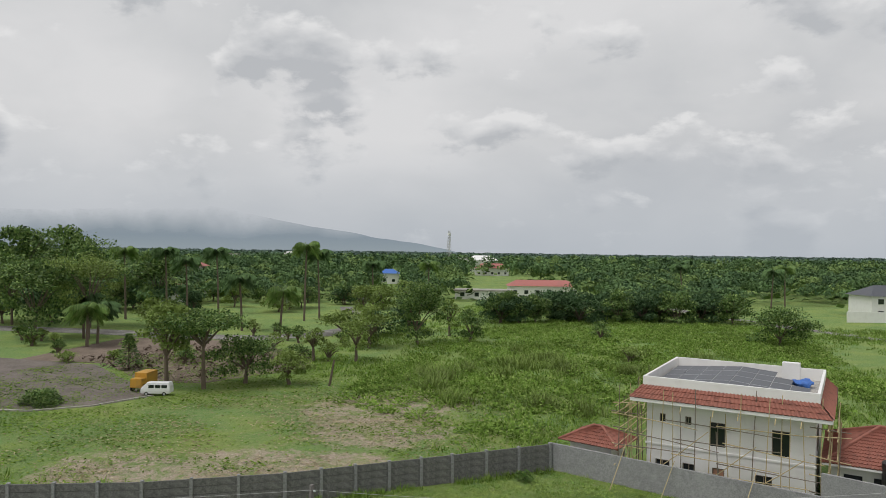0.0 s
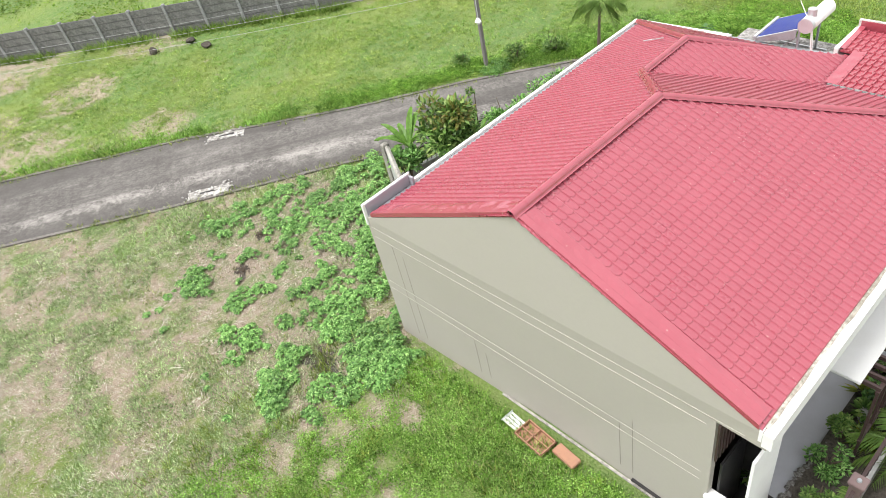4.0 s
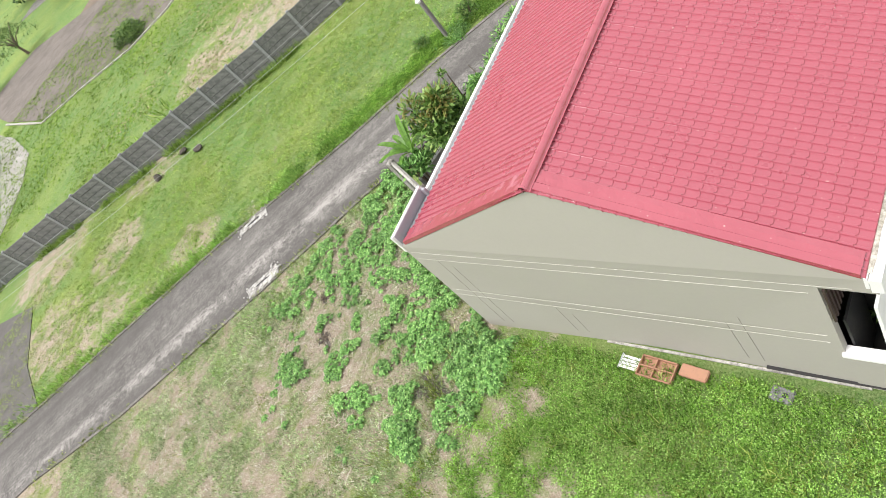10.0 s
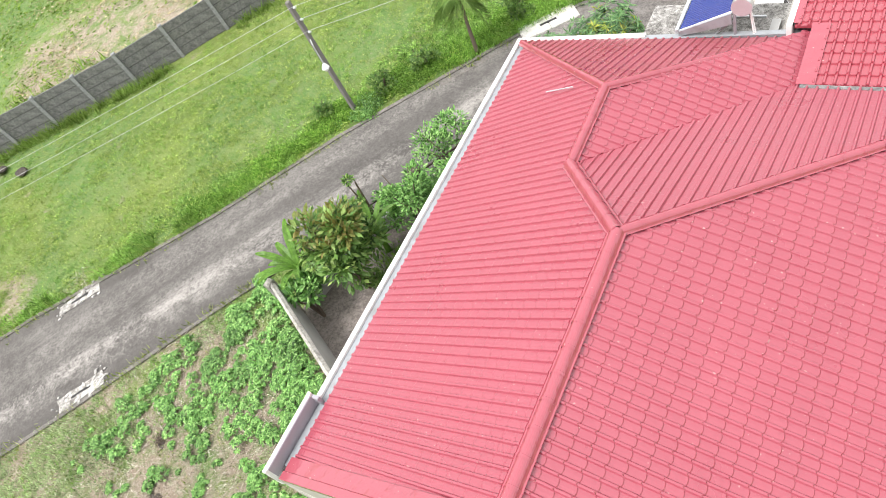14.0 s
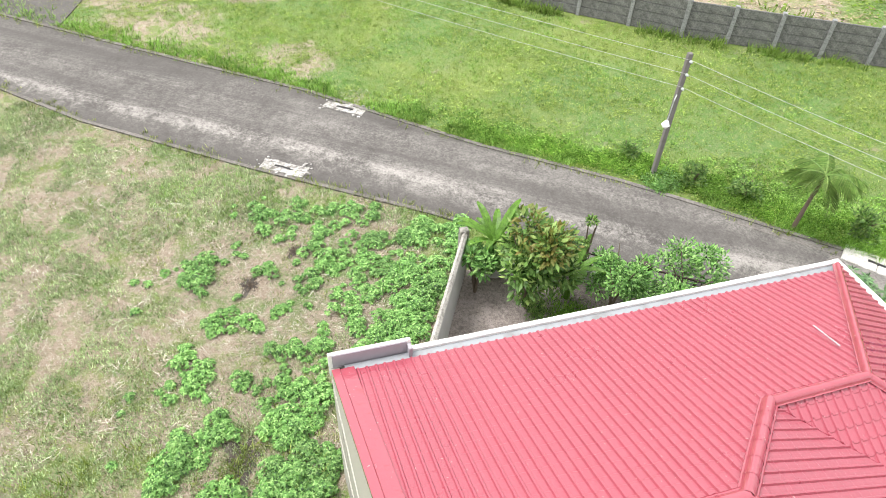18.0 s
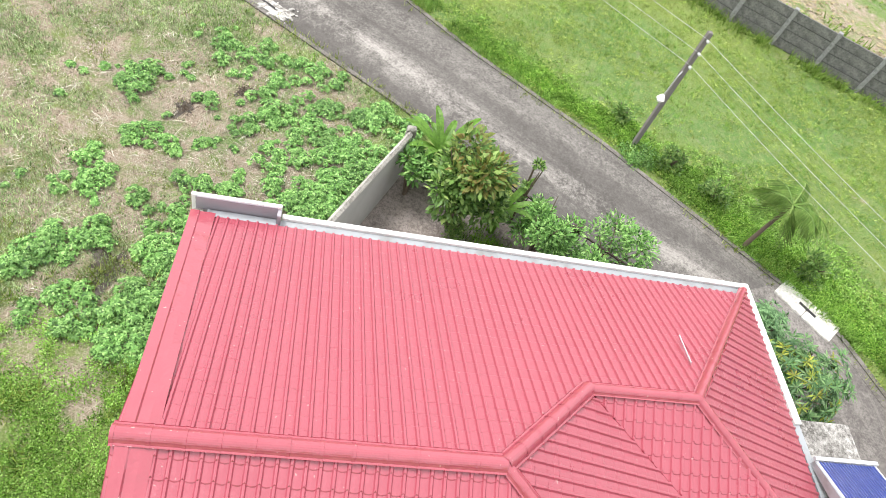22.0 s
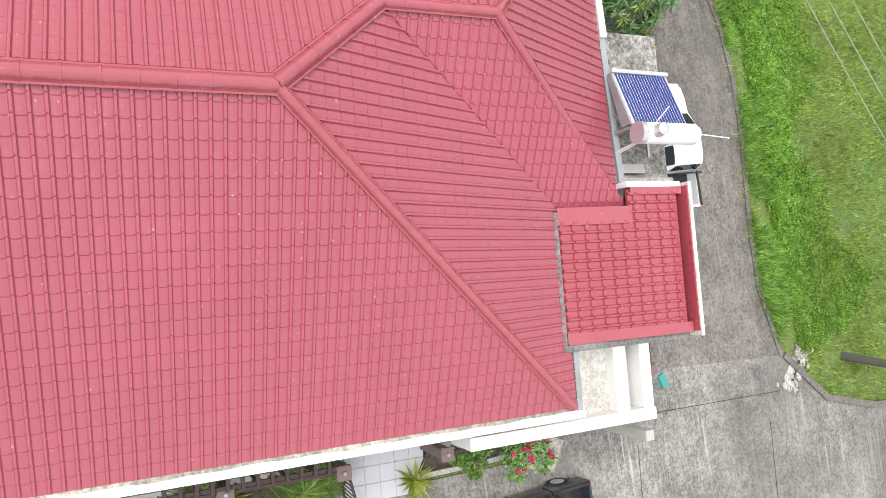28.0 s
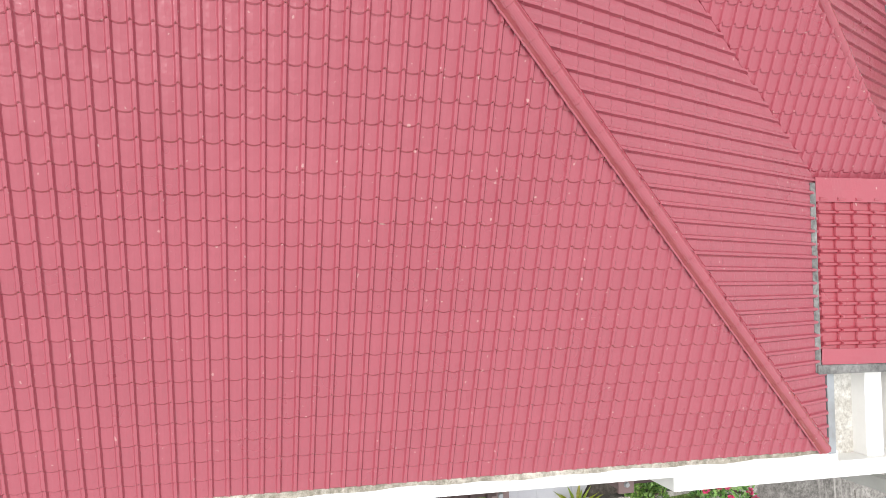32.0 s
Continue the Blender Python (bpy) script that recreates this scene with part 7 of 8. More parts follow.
# yard railing and door bench
def yard_railing(x, y, turn, x0, x1, posts):
    rail = empty("yard_railing", pose(x, y, 0, 0, 0, turn), label="low wall with dark metal railing round the yard", category="railing")
    part("base_wall", boxes((x0, x1, -0.09, 0.09, 0, 0.5)), M_GREYW, rail)
    for i in range(int((x1 - x0) / 0.22)):
        part("bar", boxes((x0 + 0.1 + i * 0.22, x0 + 0.13 + i * 0.22, -0.015, 0.015, 0.5, 1.2)), M_BROWN, rail)
    part("top_rail", boxes((x0, x1, -0.025, 0.025, 1.2, 1.25)), M_BROWN, rail)
    for p in posts:
        part("post", boxes((p - 0.13, p + 0.13, -0.13, 0.13, 0, 1.4), bevel=0.02), M_BROWN, rail)
        part("post_cap", boxes((p - 0.17, p + 0.17, -0.17, 0.17, 1.4, 1.47), bevel=0.02), M_BROWN, rail)


yard_railing(-18.0, 17.5, 54.8, -1.85, 4.4, (0.72, 4.3))
yard_railing(-19.07, 15.98, 80.0, -3.0, -0.05, (-0.1,))
n = 700
gx, gy = -16.9 + RNG.normal(0, 0.7, n), 15.4 + RNG.normal(0, 0.5, n)
ok = (gx < -13.9) & (gx > -18.3)
tufts("yard_grass", gx[ok], gy[ok], 8, 0.12, 0.012, 0.18, L_VERGE, "short grass in the shaded yard", z=0.03)
px, py = -22.5 + RNG.normal(0, 0.35, 40), 21.75 + RNG.normal(0, 0.35, 40)
ok = clear(px, py)
r = RNG.uniform(0.15, 0.32, ok.sum())
tagged(flat_mesh("pole_weeds", domes(px[ok], py[ok], r, r * 1.3, 120, 0.09), 4, L_WEED), "leafy weeds round the foot of the pole", "weeds", kind="stuff")
# ---- solar water heater on the annex slab ----
def solar_heater():
    h = empty("solar_water_heater", pose(0.42, -0.32, 0.62), label="solar water heater with blue tubes and a white tank", category="water heater")
    y0, y1 = 20.9, 22.3
    a, b = Vector((-9.92, 0, 4.28)), Vector((-8.72, 0, 4.80))
    for i in range(18):
        y = y0 + 0.06 + (y1 - y0 - 0.12) * i / 17
        part("vacuum_tube", tube([(a.x, y, a.z), (b.x, y, b.z)], 0.021, 8), M_TUBE, h, "dark blue glass tube")
    for y in (y0, y1):
        part("side_rail", tube([(a.x - 0.05, y, a.z - 0.04), (b.x, y, b.z - 0.05)], 0.035, 4), M_STEEL, h)
        part("leg", boxes((b.x + 0.02, b.x + 0.08, y - 0.03, y + 0.03, 3.5, b.z)), M_GUTTER, h)
        part("brace", tube([(a.x + 0.1, y, 3.54), (b.x + 0.03, y, b.z - 0.25)], 0.02, 5), M_GUTTER, h)
        part("leg", boxes((a.x - 0.06, a.x, y - 0.03, y + 0.03, 3.5, a.z)), M_STEEL, h)
        part("foot_rail", boxes((a.x, b.x + 0.4, y - 0.025, y + 0.025, 3.5, 3.55)), M_STEEL, h)
    part("side_plate", wall_poly([(a.x, a.z + 0.02), (b.x, b.z), (b.x, b.z - 0.3), (a.x, a.z - 0.12)], y0 - 0.09, y0 - 0.05), M_GUTTER, h, "dull grey side plate")
    part("base_tray", boxes((a.x - 0.1, b.x + 0.5, y0 - 0.22, y0 - 0.16, 3.5, 3.6)), M_GUTTER, h)
    part("reflector", wall_poly([(a.x, a.z - 0.02), (b.x, b.z - 0.02), (b.x, b.z - 0.04), (a.x, a.z - 0.04)], y0, y1), M_WHITE, h, "white reflector sheet")
    part("foot_channel", boxes((a.x - 0.1, a.x - 0.02, y0 - 0.05, y1 + 0.05, a.z - 0.06, a.z + 0.04)), M_STEEL, h)
    part("tank", tube([(-8.5, 20.84, 4.93), (-8.5, 20.9, 4.93), (-8.5, 22.28, 4.93), (-8.5, 22.36, 4.93), (-8.5, 22.4, 4.93)], [0.17, 0.22, 0.22, 0.18, 0.08], 20), M_WHITE, h, "white horizontal tank", smooth=True)
    part("tank_end", tube([(-8.5, 20.83, 4.93), (-8.5, 20.98, 4.93)], 0.225, 20), M_STEEL, h, "grey tank end cap")
    part("header_cup", tube([(-8.5, 21.18, 5.08), (-8.5, 21.18, 5.33), (-8.5, 21.18, 5.36)], [0.13, 0.13, 0.06], 12), M_STEEL, h, "grey header cup")
    part("vent_rod", tube([(-8.5, 22.3, 5.0), (-8.3, 22.7, 5.5)], 0.013, 5), M_WHITE, h)
    part("vent_rod", tube([(-8.6, 21.1, 5.1), (-8.9, 21.2, 5.5)], 0.012, 5), M_WHITE, h)
    for k in range(2):
        part("pipe", tube([(-8.36, 20.95 + 0.07 * k, 4.78), (-8.2 + 0.06 * k, 20.9, 3.56), (-8.12 + 0.07 * k, 21.0, 3.54), (-8.05 + 0.09 * k, 22.0, 3.54)], 0.018, 6), M_WHITE, h)


solar_heater()
tagged(part("loose_rod", tube([(-11.44, 17.37, 5.86), (-10.68, 17.25, 6.17)], 0.016, 5), M_STEEL), "pale metal rod lying on the red roof", "rod")

# ---- front garden, fence, canopy ----
part("canopy_board", boxes((-3.1, -2.2, 11.35, 14.15, 2.96, 3.04), bevel=0.01), M_WHITE, house, "white porch canopy slab")
perg = empty("pergola", None, label="dark brown slatted metal pergola at the porch", category="pergola")
for i in range(12):
    y = 11.5 + i * 0.27
    part("slat", boxes((-2.32, -1.85, y, y + 0.07, 2.86, 2.96)), M_BROWN, perg)
    if i % 2 == 0:
        part("upright", boxes((-1.92, -1.86, y, y + 0.06, 0.1, 2.86)), M_BROWN, perg)
part("rail", boxes((-1.93, -1.85, 11.45, 14.65, 2.8, 2.86)), M_BROWN, perg)
part("rail", boxes((-1.93, -1.85, 11.45, 14.65, 1.0, 1.06)), M_BROWN, perg)

fence = empty("front_fence", None, label="low garden wall with brown posts and barred panels", category="fence")
FX = -1.45
part("base_wall", boxes((FX - 0.09, FX + 0.09, 8.2, 15.0, 0, 0.75)), M_GREYW, fence, "grey plastered base wall")
part("base_wall", boxes((FX - 0.09, FX + 0.09, 17.7, 20.6, 0, 0.75)), M_GREYW, fence, "grey plastered base wall")
for y in (10.2, 12.7, 15.15, 17.6):
    p = part("post", boxes((FX - 0.12, FX + 0.12, y - 0.12, y + 0.12, 0, 1.5), bevel=0.012), M_POST, fence, "mauve-brown square post")
    part("cap", boxes((FX - 0.165, FX + 0.165, y - 0.165, y + 0.165, 1.5, 1.58), bevel=0.015), M_POST, p)
    part("post_lamp", tube([(FX, y, 1.58), (FX, y, 1.63)], [0.055, 0.04], 10), M_GUTTER, p)
for y0, y1 in ((8.3, 10.0), (10.4, 12.5), (12.9, 14.95), (17.8, 20.5)):
    part("top_rail", boxes((FX - 0.035, FX + 0.035, y0, y1, 1.4, 1.46)), M_BROWN, fence)
    k = int((y1 - y0) / 0.16)
    for i in range(k):
        y = y0 + (i + 0.5) * (y1 - y0) / k
        part("bar", boxes((FX - 0.012, FX + 0.012, y - 0.012, y + 0.012, 0.75, 1.4)), M_BROWN, fence)
gate = empty("garden_gate", pose(FX + 0.15, 15.3, 0.15, 0, 0, 12), label="open dark brown barred metal gate", category="gate")
part("frame", boxes((0, 1.15, -0.025, 0.025, 0.1, 0.16), (0, 1.15, -0.025, 0.025, 1.24, 1.3), (0, 0.05, -0.025, 0.025, 0.1, 1.3), (1.1, 1.15, -0.025, 0.025, 0.1, 1.3)), M_BROWN, gate)
for i in range(9):
    part("bar", boxes((0.1 + i * 0.115, 0.12 + i * 0.115, -0.01, 0.01, 0.16, 1.24)), M_BROWN, gate)
walkway = empty("walkway", None, label="grey tiled path from the gate to the porch", category="path")
for i in range(5):
    for j in range(6):
        part("paving_tile", boxes((-2.4 + i * 0.42, -2.0 + i * 0.42 + 0.01, 15.25 + j * 0.385, 15.25 + (j + 1) * 0.385 - 0.006, 0.0, 0.125)), M_TILE, walkway)
walkway["kind"] = "structure"
tagged(part("garden_bed", prism([(-1.4, 8), (-0.6, 8), (-0.6, 15.1), (-1.4, 15.1)], 0, 0.16), M_SOIL), "dark planted bed before the garden wall", "bed", kind="structure")
tagged(part("porch_bed", prism([(-2.6, 8.1), (-1.6, 8.1), (-1.6, 14.6), (-2.6, 14.6)], 0.02, 0.2), M_SOIL), "dark planted bed behind the garden wall", "bed", kind="structure")
tagged(part("flower_bed", prism([(-1.38, 17.7), (-0.82, 17.4), (-0.92, 20.5), (-1.38, 20.6)], 0, 0.18), M_SOIL), "narrow flower bed beside the road", "bed", kind="structure")
tagged(part("bed_kerb", strip([(-0.72, 17.3), (-0.76, 19.0), (-0.88, 20.5)], 0.12, 0, 0.32), M_PALE), "white kerb of the flower bed", "kerb", kind="structure")
tagged(part("apron_slab", prism([(-1.3, 20.7), (-0.4, 20.3), (-0.1, 21.3), (-0.9, 21.7)], 0, 0.1), M_PALE), "cracked pale cement slab by the kerb", "slab", kind="structure")
tagged(part("concrete_post", boxes((-1.64, -1.4, 21.84, 22.08, 0, 3.37), bevel=0.012), M_GREYW), "tall grey square concrete post by the driveway", "post")
lime = bmesh.new()
rnd = random.Random(77)
for i in range(46):
    q = 0.0 if i == 0 else rnd.uniform(0.25, 0.75)
    a0, r0 = rnd.uniform(0, 6.28), 0.36 if i == 0 else rnd.uniform(0.012, 0.06)
    cx0, cy0 = 0.85 + q * math.cos(a0), 15.95 + q * math.sin(a0)
    m = 56 if i == 0 else 7
    prism([(cx0 + r0 * (1 + 0.55 * noise.fractal(Vector((math.cos(j * math.tau / m) * 1.6 + i, math.sin(j * math.tau / m) * 1.6, 0.5)), 0.6, 2.1, 5)) * math.cos(j * math.tau / m),
            cy0 + r0 * (1 + 0.55 * noise.fractal(Vector((math.cos(j * math.tau / m) * 1.6 + i, math.sin(j * math.tau / m) * 1.6, 0.5)), 0.6, 2.1, 5)) * math.sin(j * math.tau / m)) for j in range(m)], 0.05, 0.062 + 0.0001 * i, lime)
tagged(part("sand_patch", lime, M_PALE), "spill of white cement on the road", "cement", kind="structure")

palm(-1.0, 14.4, 0.9, 14, 1.35, "small palm with arching fronds in the garden bed", width=0.035, trunk=0.07)
palm(-0.98, 12.0, 0.8, 14, 1.35, "bushy palm in the front garden bed", width=0.035, trunk=0.07)
palm(-1.0, 9.6, 0.6, 11, 1.2, "low palm in the front garden bed", width=0.035, trunk=0.07)


def rosette(x, y, r, n, mat, label, z=0.15):
    top = empty("spiky_plant", pose(x, y, z), label=label, category="plant")
    k = n
    a = RNG.uniform(0, 6.28, k)
    e = RNG.uniform(0.15, 1.3, k)
    d = np.stack([np.cos(a) * np.cos(e), np.sin(a) * np.cos(e), np.sin(e)], 1)
    flat_mesh("leaves", leaf_cloud(np.zeros((k, 3)), d, r * RNG.uniform(0.7, 1.1, k), np.full(k, 0.07)), 4, mat, top)


rosette(-0.62, 17.25, 0.62, 60, L_YELLOW, "yellow-green spiky plant at the bed corner")
rosette(-0.95, 12.9, 0.6, 50, L_YELLOW, "yellow-green spiky plant under the palm")
rosette(-2.5, 13.5, 0.55, 40, L_YELLOW, "yellow spiky plant by the porch")
rosette(-1.85, 12.15, 0.6, 70, L_YELLOW, "yellow-green bushy plant behind the garden wall")
bush("garden_shrub", -1.95, 14.6, 0.5, 1.0, 0.12, L_SHRUB, "dark leafy shrub under the pergola", 160, z=0.15, seed=71)
bush("garden_shrub", -2.3, 11.9, 0.42, 0.8, 0.10, L_SHRUB, "dark round shrub behind the garden wall", 160, z=0.15, seed=72)
bush("garden_shrub", -1.9, 13.2, 0.45, 0.9, 0.12, L_MANGO, "dark leafy shrub behind the garden wall", 160, z=0.15, seed=73)
bush("garden_shrub", -0.75, 18.8, 0.3, 0.6, 0.09, L_SHRUB, "small green shrub in the flower bed", 120, z=0.15, seed=74)
rosette(-1.15, 20.45, 0.55, 50, L_YELLOW, "yellow-green spiky plant by the gate")
for i, (x, y, r, h) in enumerate(((-2.1, 13.4, 0.4, 0.8), (-2.15, 14.2, 0.35, 0.7), (-2.2, 11.0, 0.45, 0.9), (-2.0, 10.0, 0.4, 0.7), (-1.05, 14.7, 0.32, 0.6), (-1.1, 12.6, 0.35, 0.5), (-2.1, 9.0, 0.4, 0.8), (-1.05, 18.4, 0.28, 0.45), (-1.1, 19.0, 0.3, 0.5))):
    tagged(bush("garden_shrub", x, y, r, h, 0.11, L_SHRUB if i % 2 else L_WEED, "small leafy shrub in the garden bed", 110, z=0.12, seed=30 + i), group="garden shrubs")
fl = bush("flowering_shrub", -1.0, 20.1, 0.75, 1.7, 0.12, L_WEED, "flowering shrub with bright pink blooms by the road", 120, z=0.1, seed=50)
for i in range(17):
    a, r, z = RNG.uniform(0, 6.28), RNG.uniform(0.25, 0.62), RNG.uniform(0.9, 1.6)
    c = np.array([math.cos(a) * r, math.sin(a) * r, z])
    d = dirs(34, -0.2, 1)
    flat_mesh("bloom", leaf_cloud(c + d * 0.03, d, np.full(34, 0.06), np.full(34, 0.045)), 4, L_PINK, fl, "pink bloom")
for i, (x, y, r) in enumerate(((-2.15, 12.7, 0.16), (-3.3, 9.6, 0.2), (-3.6, 10.6, 0.18))):
    p = empty("potted_plant", pose(x, y, 0.2), label="green plant in a grey pot on the porch", category="potted plant", group="potted plants")
    part("pot", tube([(0, 0, 0), (0, 0, 0.3), (0, 0, 0.26)], [r * 0.75, r, r * 0.9], 14), M_GREYW, p)
    d = dirs(90, 0.0, 1)
    flat_mesh("leaves", leaf_cloud(np.array([0, 0, 0.3]) + d * 0.12, d, np.full(90, 0.26), np.full(90, 0.09)), 4, L_SHRUB, p)
# things by the carport gate
bin_ = empty("waste_bin", pose(-1.22, 22.9, 0.05), label="black waste bin with a teal lid", category="bin")
part("body", tube([(0, 0, 0), (0, 0, 0.7)], [0.15, 0.19], 12), M_BLACK, bin_)
part("lid", tube([(0, 0, 0.7), (0, 0, 0.76)], [0.2, 0.17], 12), M_TEAL, bin_, "teal lid")
bag = bmesh.new()
bmesh.ops.create_icosphere(bag, subdivisions=3, radius=0.26)
for v in bag.verts:
    v.co += Vector(noise.noise_vector(v.co * 5)) * 0.07
bag = part("rubbish_bag", bag, M_WHITE)
bag.matrix_basis = pose(-1.75, 20.3, 0.3)
tagged(bag, "knotted white plastic rubbish bag by the wall", "bag")
heap = empty("covered_heap", pose(-1.95, 19.1, 0.1, 0, 0, 8), label="stacked boards under a red tarpaulin", category="heap")
part("boards", boxes((-0.3, 0.3, -0.8, 0.8, 0, 0.5), bevel=0.02), M_WOOD, heap)
part("tarpaulin", boxes((-0.33, 0.34, -0.1, 0.8, 0.46, 0.56), bevel=0.05), M_REDCLOTH, heap, "red tarpaulin")
for k in range(4):
    part("pipe", tube([(-0.3 + 0.1 * k, -1.3, 0.05), (-0.05 + 0.1 * k, 0.2, 0.62)], 0.03, 6), M_WHITE, heap)
gate3 = empty("driveway_gate", pose(-1.75, 21.1, 0.06, 0, 0, 80), label="dark metal driveway gate standing open", category="gate")
part("frame", boxes((0, 1.6, -0.025, 0.025, 0.1, 0.16), (0, 1.6, -0.025, 0.025, 1.5, 1.56), (0, 0.05, -0.025, 0.025, 0.1, 1.56), (1.55, 1.6, -0.025, 0.025, 0.1, 1.56)), M_BROWN, gate3)
for i in range(11):
    part("bar", boxes((0.1 + i * 0.13, 0.125 + i * 0.13, -0.012, 0.012, 0.16, 1.5)), M_BROWN, gate3)
gate4 = empty("gate_leaf", pose(-3.45, 23.78, 0.05), label="short brown metal gate leaf beside its post", category="gate")
part("frame", boxes((0, 0.62, -0.02, 0.02, 0.1, 0.15), (0, 0.62, -0.02, 0.02, 1.35, 1.4), (0, 0.04, -0.02, 0.02, 0.1, 1.4), (0.58, 0.62, -0.02, 0.02, 0.1, 1.4)), M_BROWN, gate4)
for i in range(5):
    part("bar", boxes((0.04, 0.58, -0.012, 0.012, 0.3 + 0.2 * i, 0.325 + 0.2 * i)), M_BROWN, gate4)
gpost = empty("gate_post", pose(-2.67, 23.76, 0.05, 0, 0, 25), label="brown square metal gate post", category="post")
part("shaft", boxes((-0.1, 0.1, -0.1, 0.1, -0.02, 1.42), bevel=0.01), M_POST, gpost)
part("cap", boxes((-0.14, 0.14, -0.14, 0.14, 1.42, 1.5), bevel=0.015), M_POST, gpost)
broom = empty("broom", pose(-1.5, 24.3, 0.055, 0, 0, 115), label="teal broom lying on the concrete", category="broom")
part("handle", tube([(0, 0, 0.05), (1.1, 0.1, 0.05)], 0.015, 6), M_TEAL, broom)
part("head", boxes((1.05, 1.3, -0.12, 0.3, 0.0, 0.06), bevel=0.015), M_TEAL, broom)

# back room seen through the side opening
room = empty("porch_store", None, label="porch store behind the side opening, its shade painted near-black", category="store")
# near-black floor and back panel paint in the unlit depth
part("floor", boxes((-5.4, -2.6, 7.95, 9.6, 0.12, 0.16)), M_VOID_SHADE, room)
part("back_panel", boxes((-5.4, -2.9, 9.5, 9.6, 0.16, 3.6)), M_VOID_SHADE, room)
door = part("screen_door", boxes((-3.45, -3.4, 8.2, 9.2, 0.3, 2.7)), M_BLACK, room, "black framed screen door")
part("stool", boxes((-3.0, -2.7, 8.4, 8.7, 0.16, 0.6), bevel=0.03), M_STEEL, room, "pale plastic stool")
part("white_panel", boxes((-2.9, -2.84, 8.3, 9.5, 0.2, 3.2)), M_WHITE, room)
for i in range(10):
    part("louvre", boxes((-3.5, -3.46, 8.0 + i * 0.13, 8.06 + i * 0.13, 3.0, 4.2)), M_BROWN, room)

# pebbles edging the planted beds
me = None
for i in range(34):
    k = i % 17 / 16
    x, y = (-2.62 + 0.08 * k, 9.3 + 2.3 * k) if i < 17 else (-0.52 + 0.06 * math.sin(i), 12.6 + 1.9 * k)
    if me is None:
        bm = bmesh.new()
        bmesh.ops.create_icosphere(bm, subdivisions=1, radius=0.1)
        for v in bm.verts:
            v.co = Vector((v.co.x * 1.2, v.co.y * 0.9, v.co.z * 0.7)) + Vector(noise.noise_vector(v.co * 9)) * 0.03
        st = part("edging_stone", bm, M_SLAB)
        me = st.data
    else:
        st = new("edging_stone", me)
    s = RNG.uniform(0.6, 1.1)
    st.matrix_basis = pose(x + RNG.uniform(-0.05, 0.05), y, 0.16 if i < 17 else 0.1, 0, 0, RNG.uniform(0, 360)) @ Matrix.Scale(s, 4)
    tagged(st, "rough grey stone edging a planted bed", "stone", "edging stones")
# ---- the far side: park, field, forest, hills ----
AHEAD, RIGHT = np.array([-0.601, 0.7992]), np.array([0.7992, 0.601])


def bearing(px, dist):
    """A place in the plan, at a side ratio px and a distance along the first view."""
    p = np.array([0.08, 0.215]) + dist * (AHEAD + RIGHT * px)
    return float(p[0]), float(p[1])


tagged(part("plot_concrete", prism([(-116, 25), (-97, 21.8), (-82, 21.0), (-77.5, 25.0), (-71.0, 29.5), (-68.8, 34), (-68.8, 40.5), (-74, 42), (-92, 46), (-116, 37)], -0.1, 0.05), M_LOT), "worn brown-grey concrete lot", "lot", kind="structure")
tagged(part("court", prism([(-66.5, 4.0), (-69.2, 8.6), (-73.2, 12.9), (-78.6, 16.6), (-88.9, 19.0), (-106, 20.8), (-112, 0), (-74, -10)], -0.1, 0.045), M_COURT), "pale concrete court beyond the fence", "court", kind="structure")
tagged(part("kerb_lot", strip([(-97, 21.4), (-81.9, 20.6), (-77.2, 24.7), (-70.7, 29.2), (-68.4, 33.9), (-68.4, 40.4)], 0.25, -0.1, 0.14), M_PALE), "pale kerb round the lot", "kerb", kind="structure")
tagged(part("bare_earth", prism([(-104, 41), (-92, 47.5), (-76, 43.5), (-70.5, 48), (-69, 62), (-74, 69), (-97, 74), (-116, 63)], -0.1, 0.035), M_DIRT), "brown bare earth under the trees", "earth", kind="structure")
tagged(part("park_road", strip([(-150, 52), (-128, 64), (-110, 71), (-99, 78), (-95, 88), (-97, 101), (-112, 117), (-135, 138)], 6.5, -0.1, 0.05), M_APRON), "pale curving park road", "road", kind="structure")
tagged(part("far_road", strip([(-100, 250), (-60, 192), (-30, 168), (12, 142)], 4.0, -0.1, 0.05), M_APRON), "narrow pale road across the far field", "road", kind="structure")


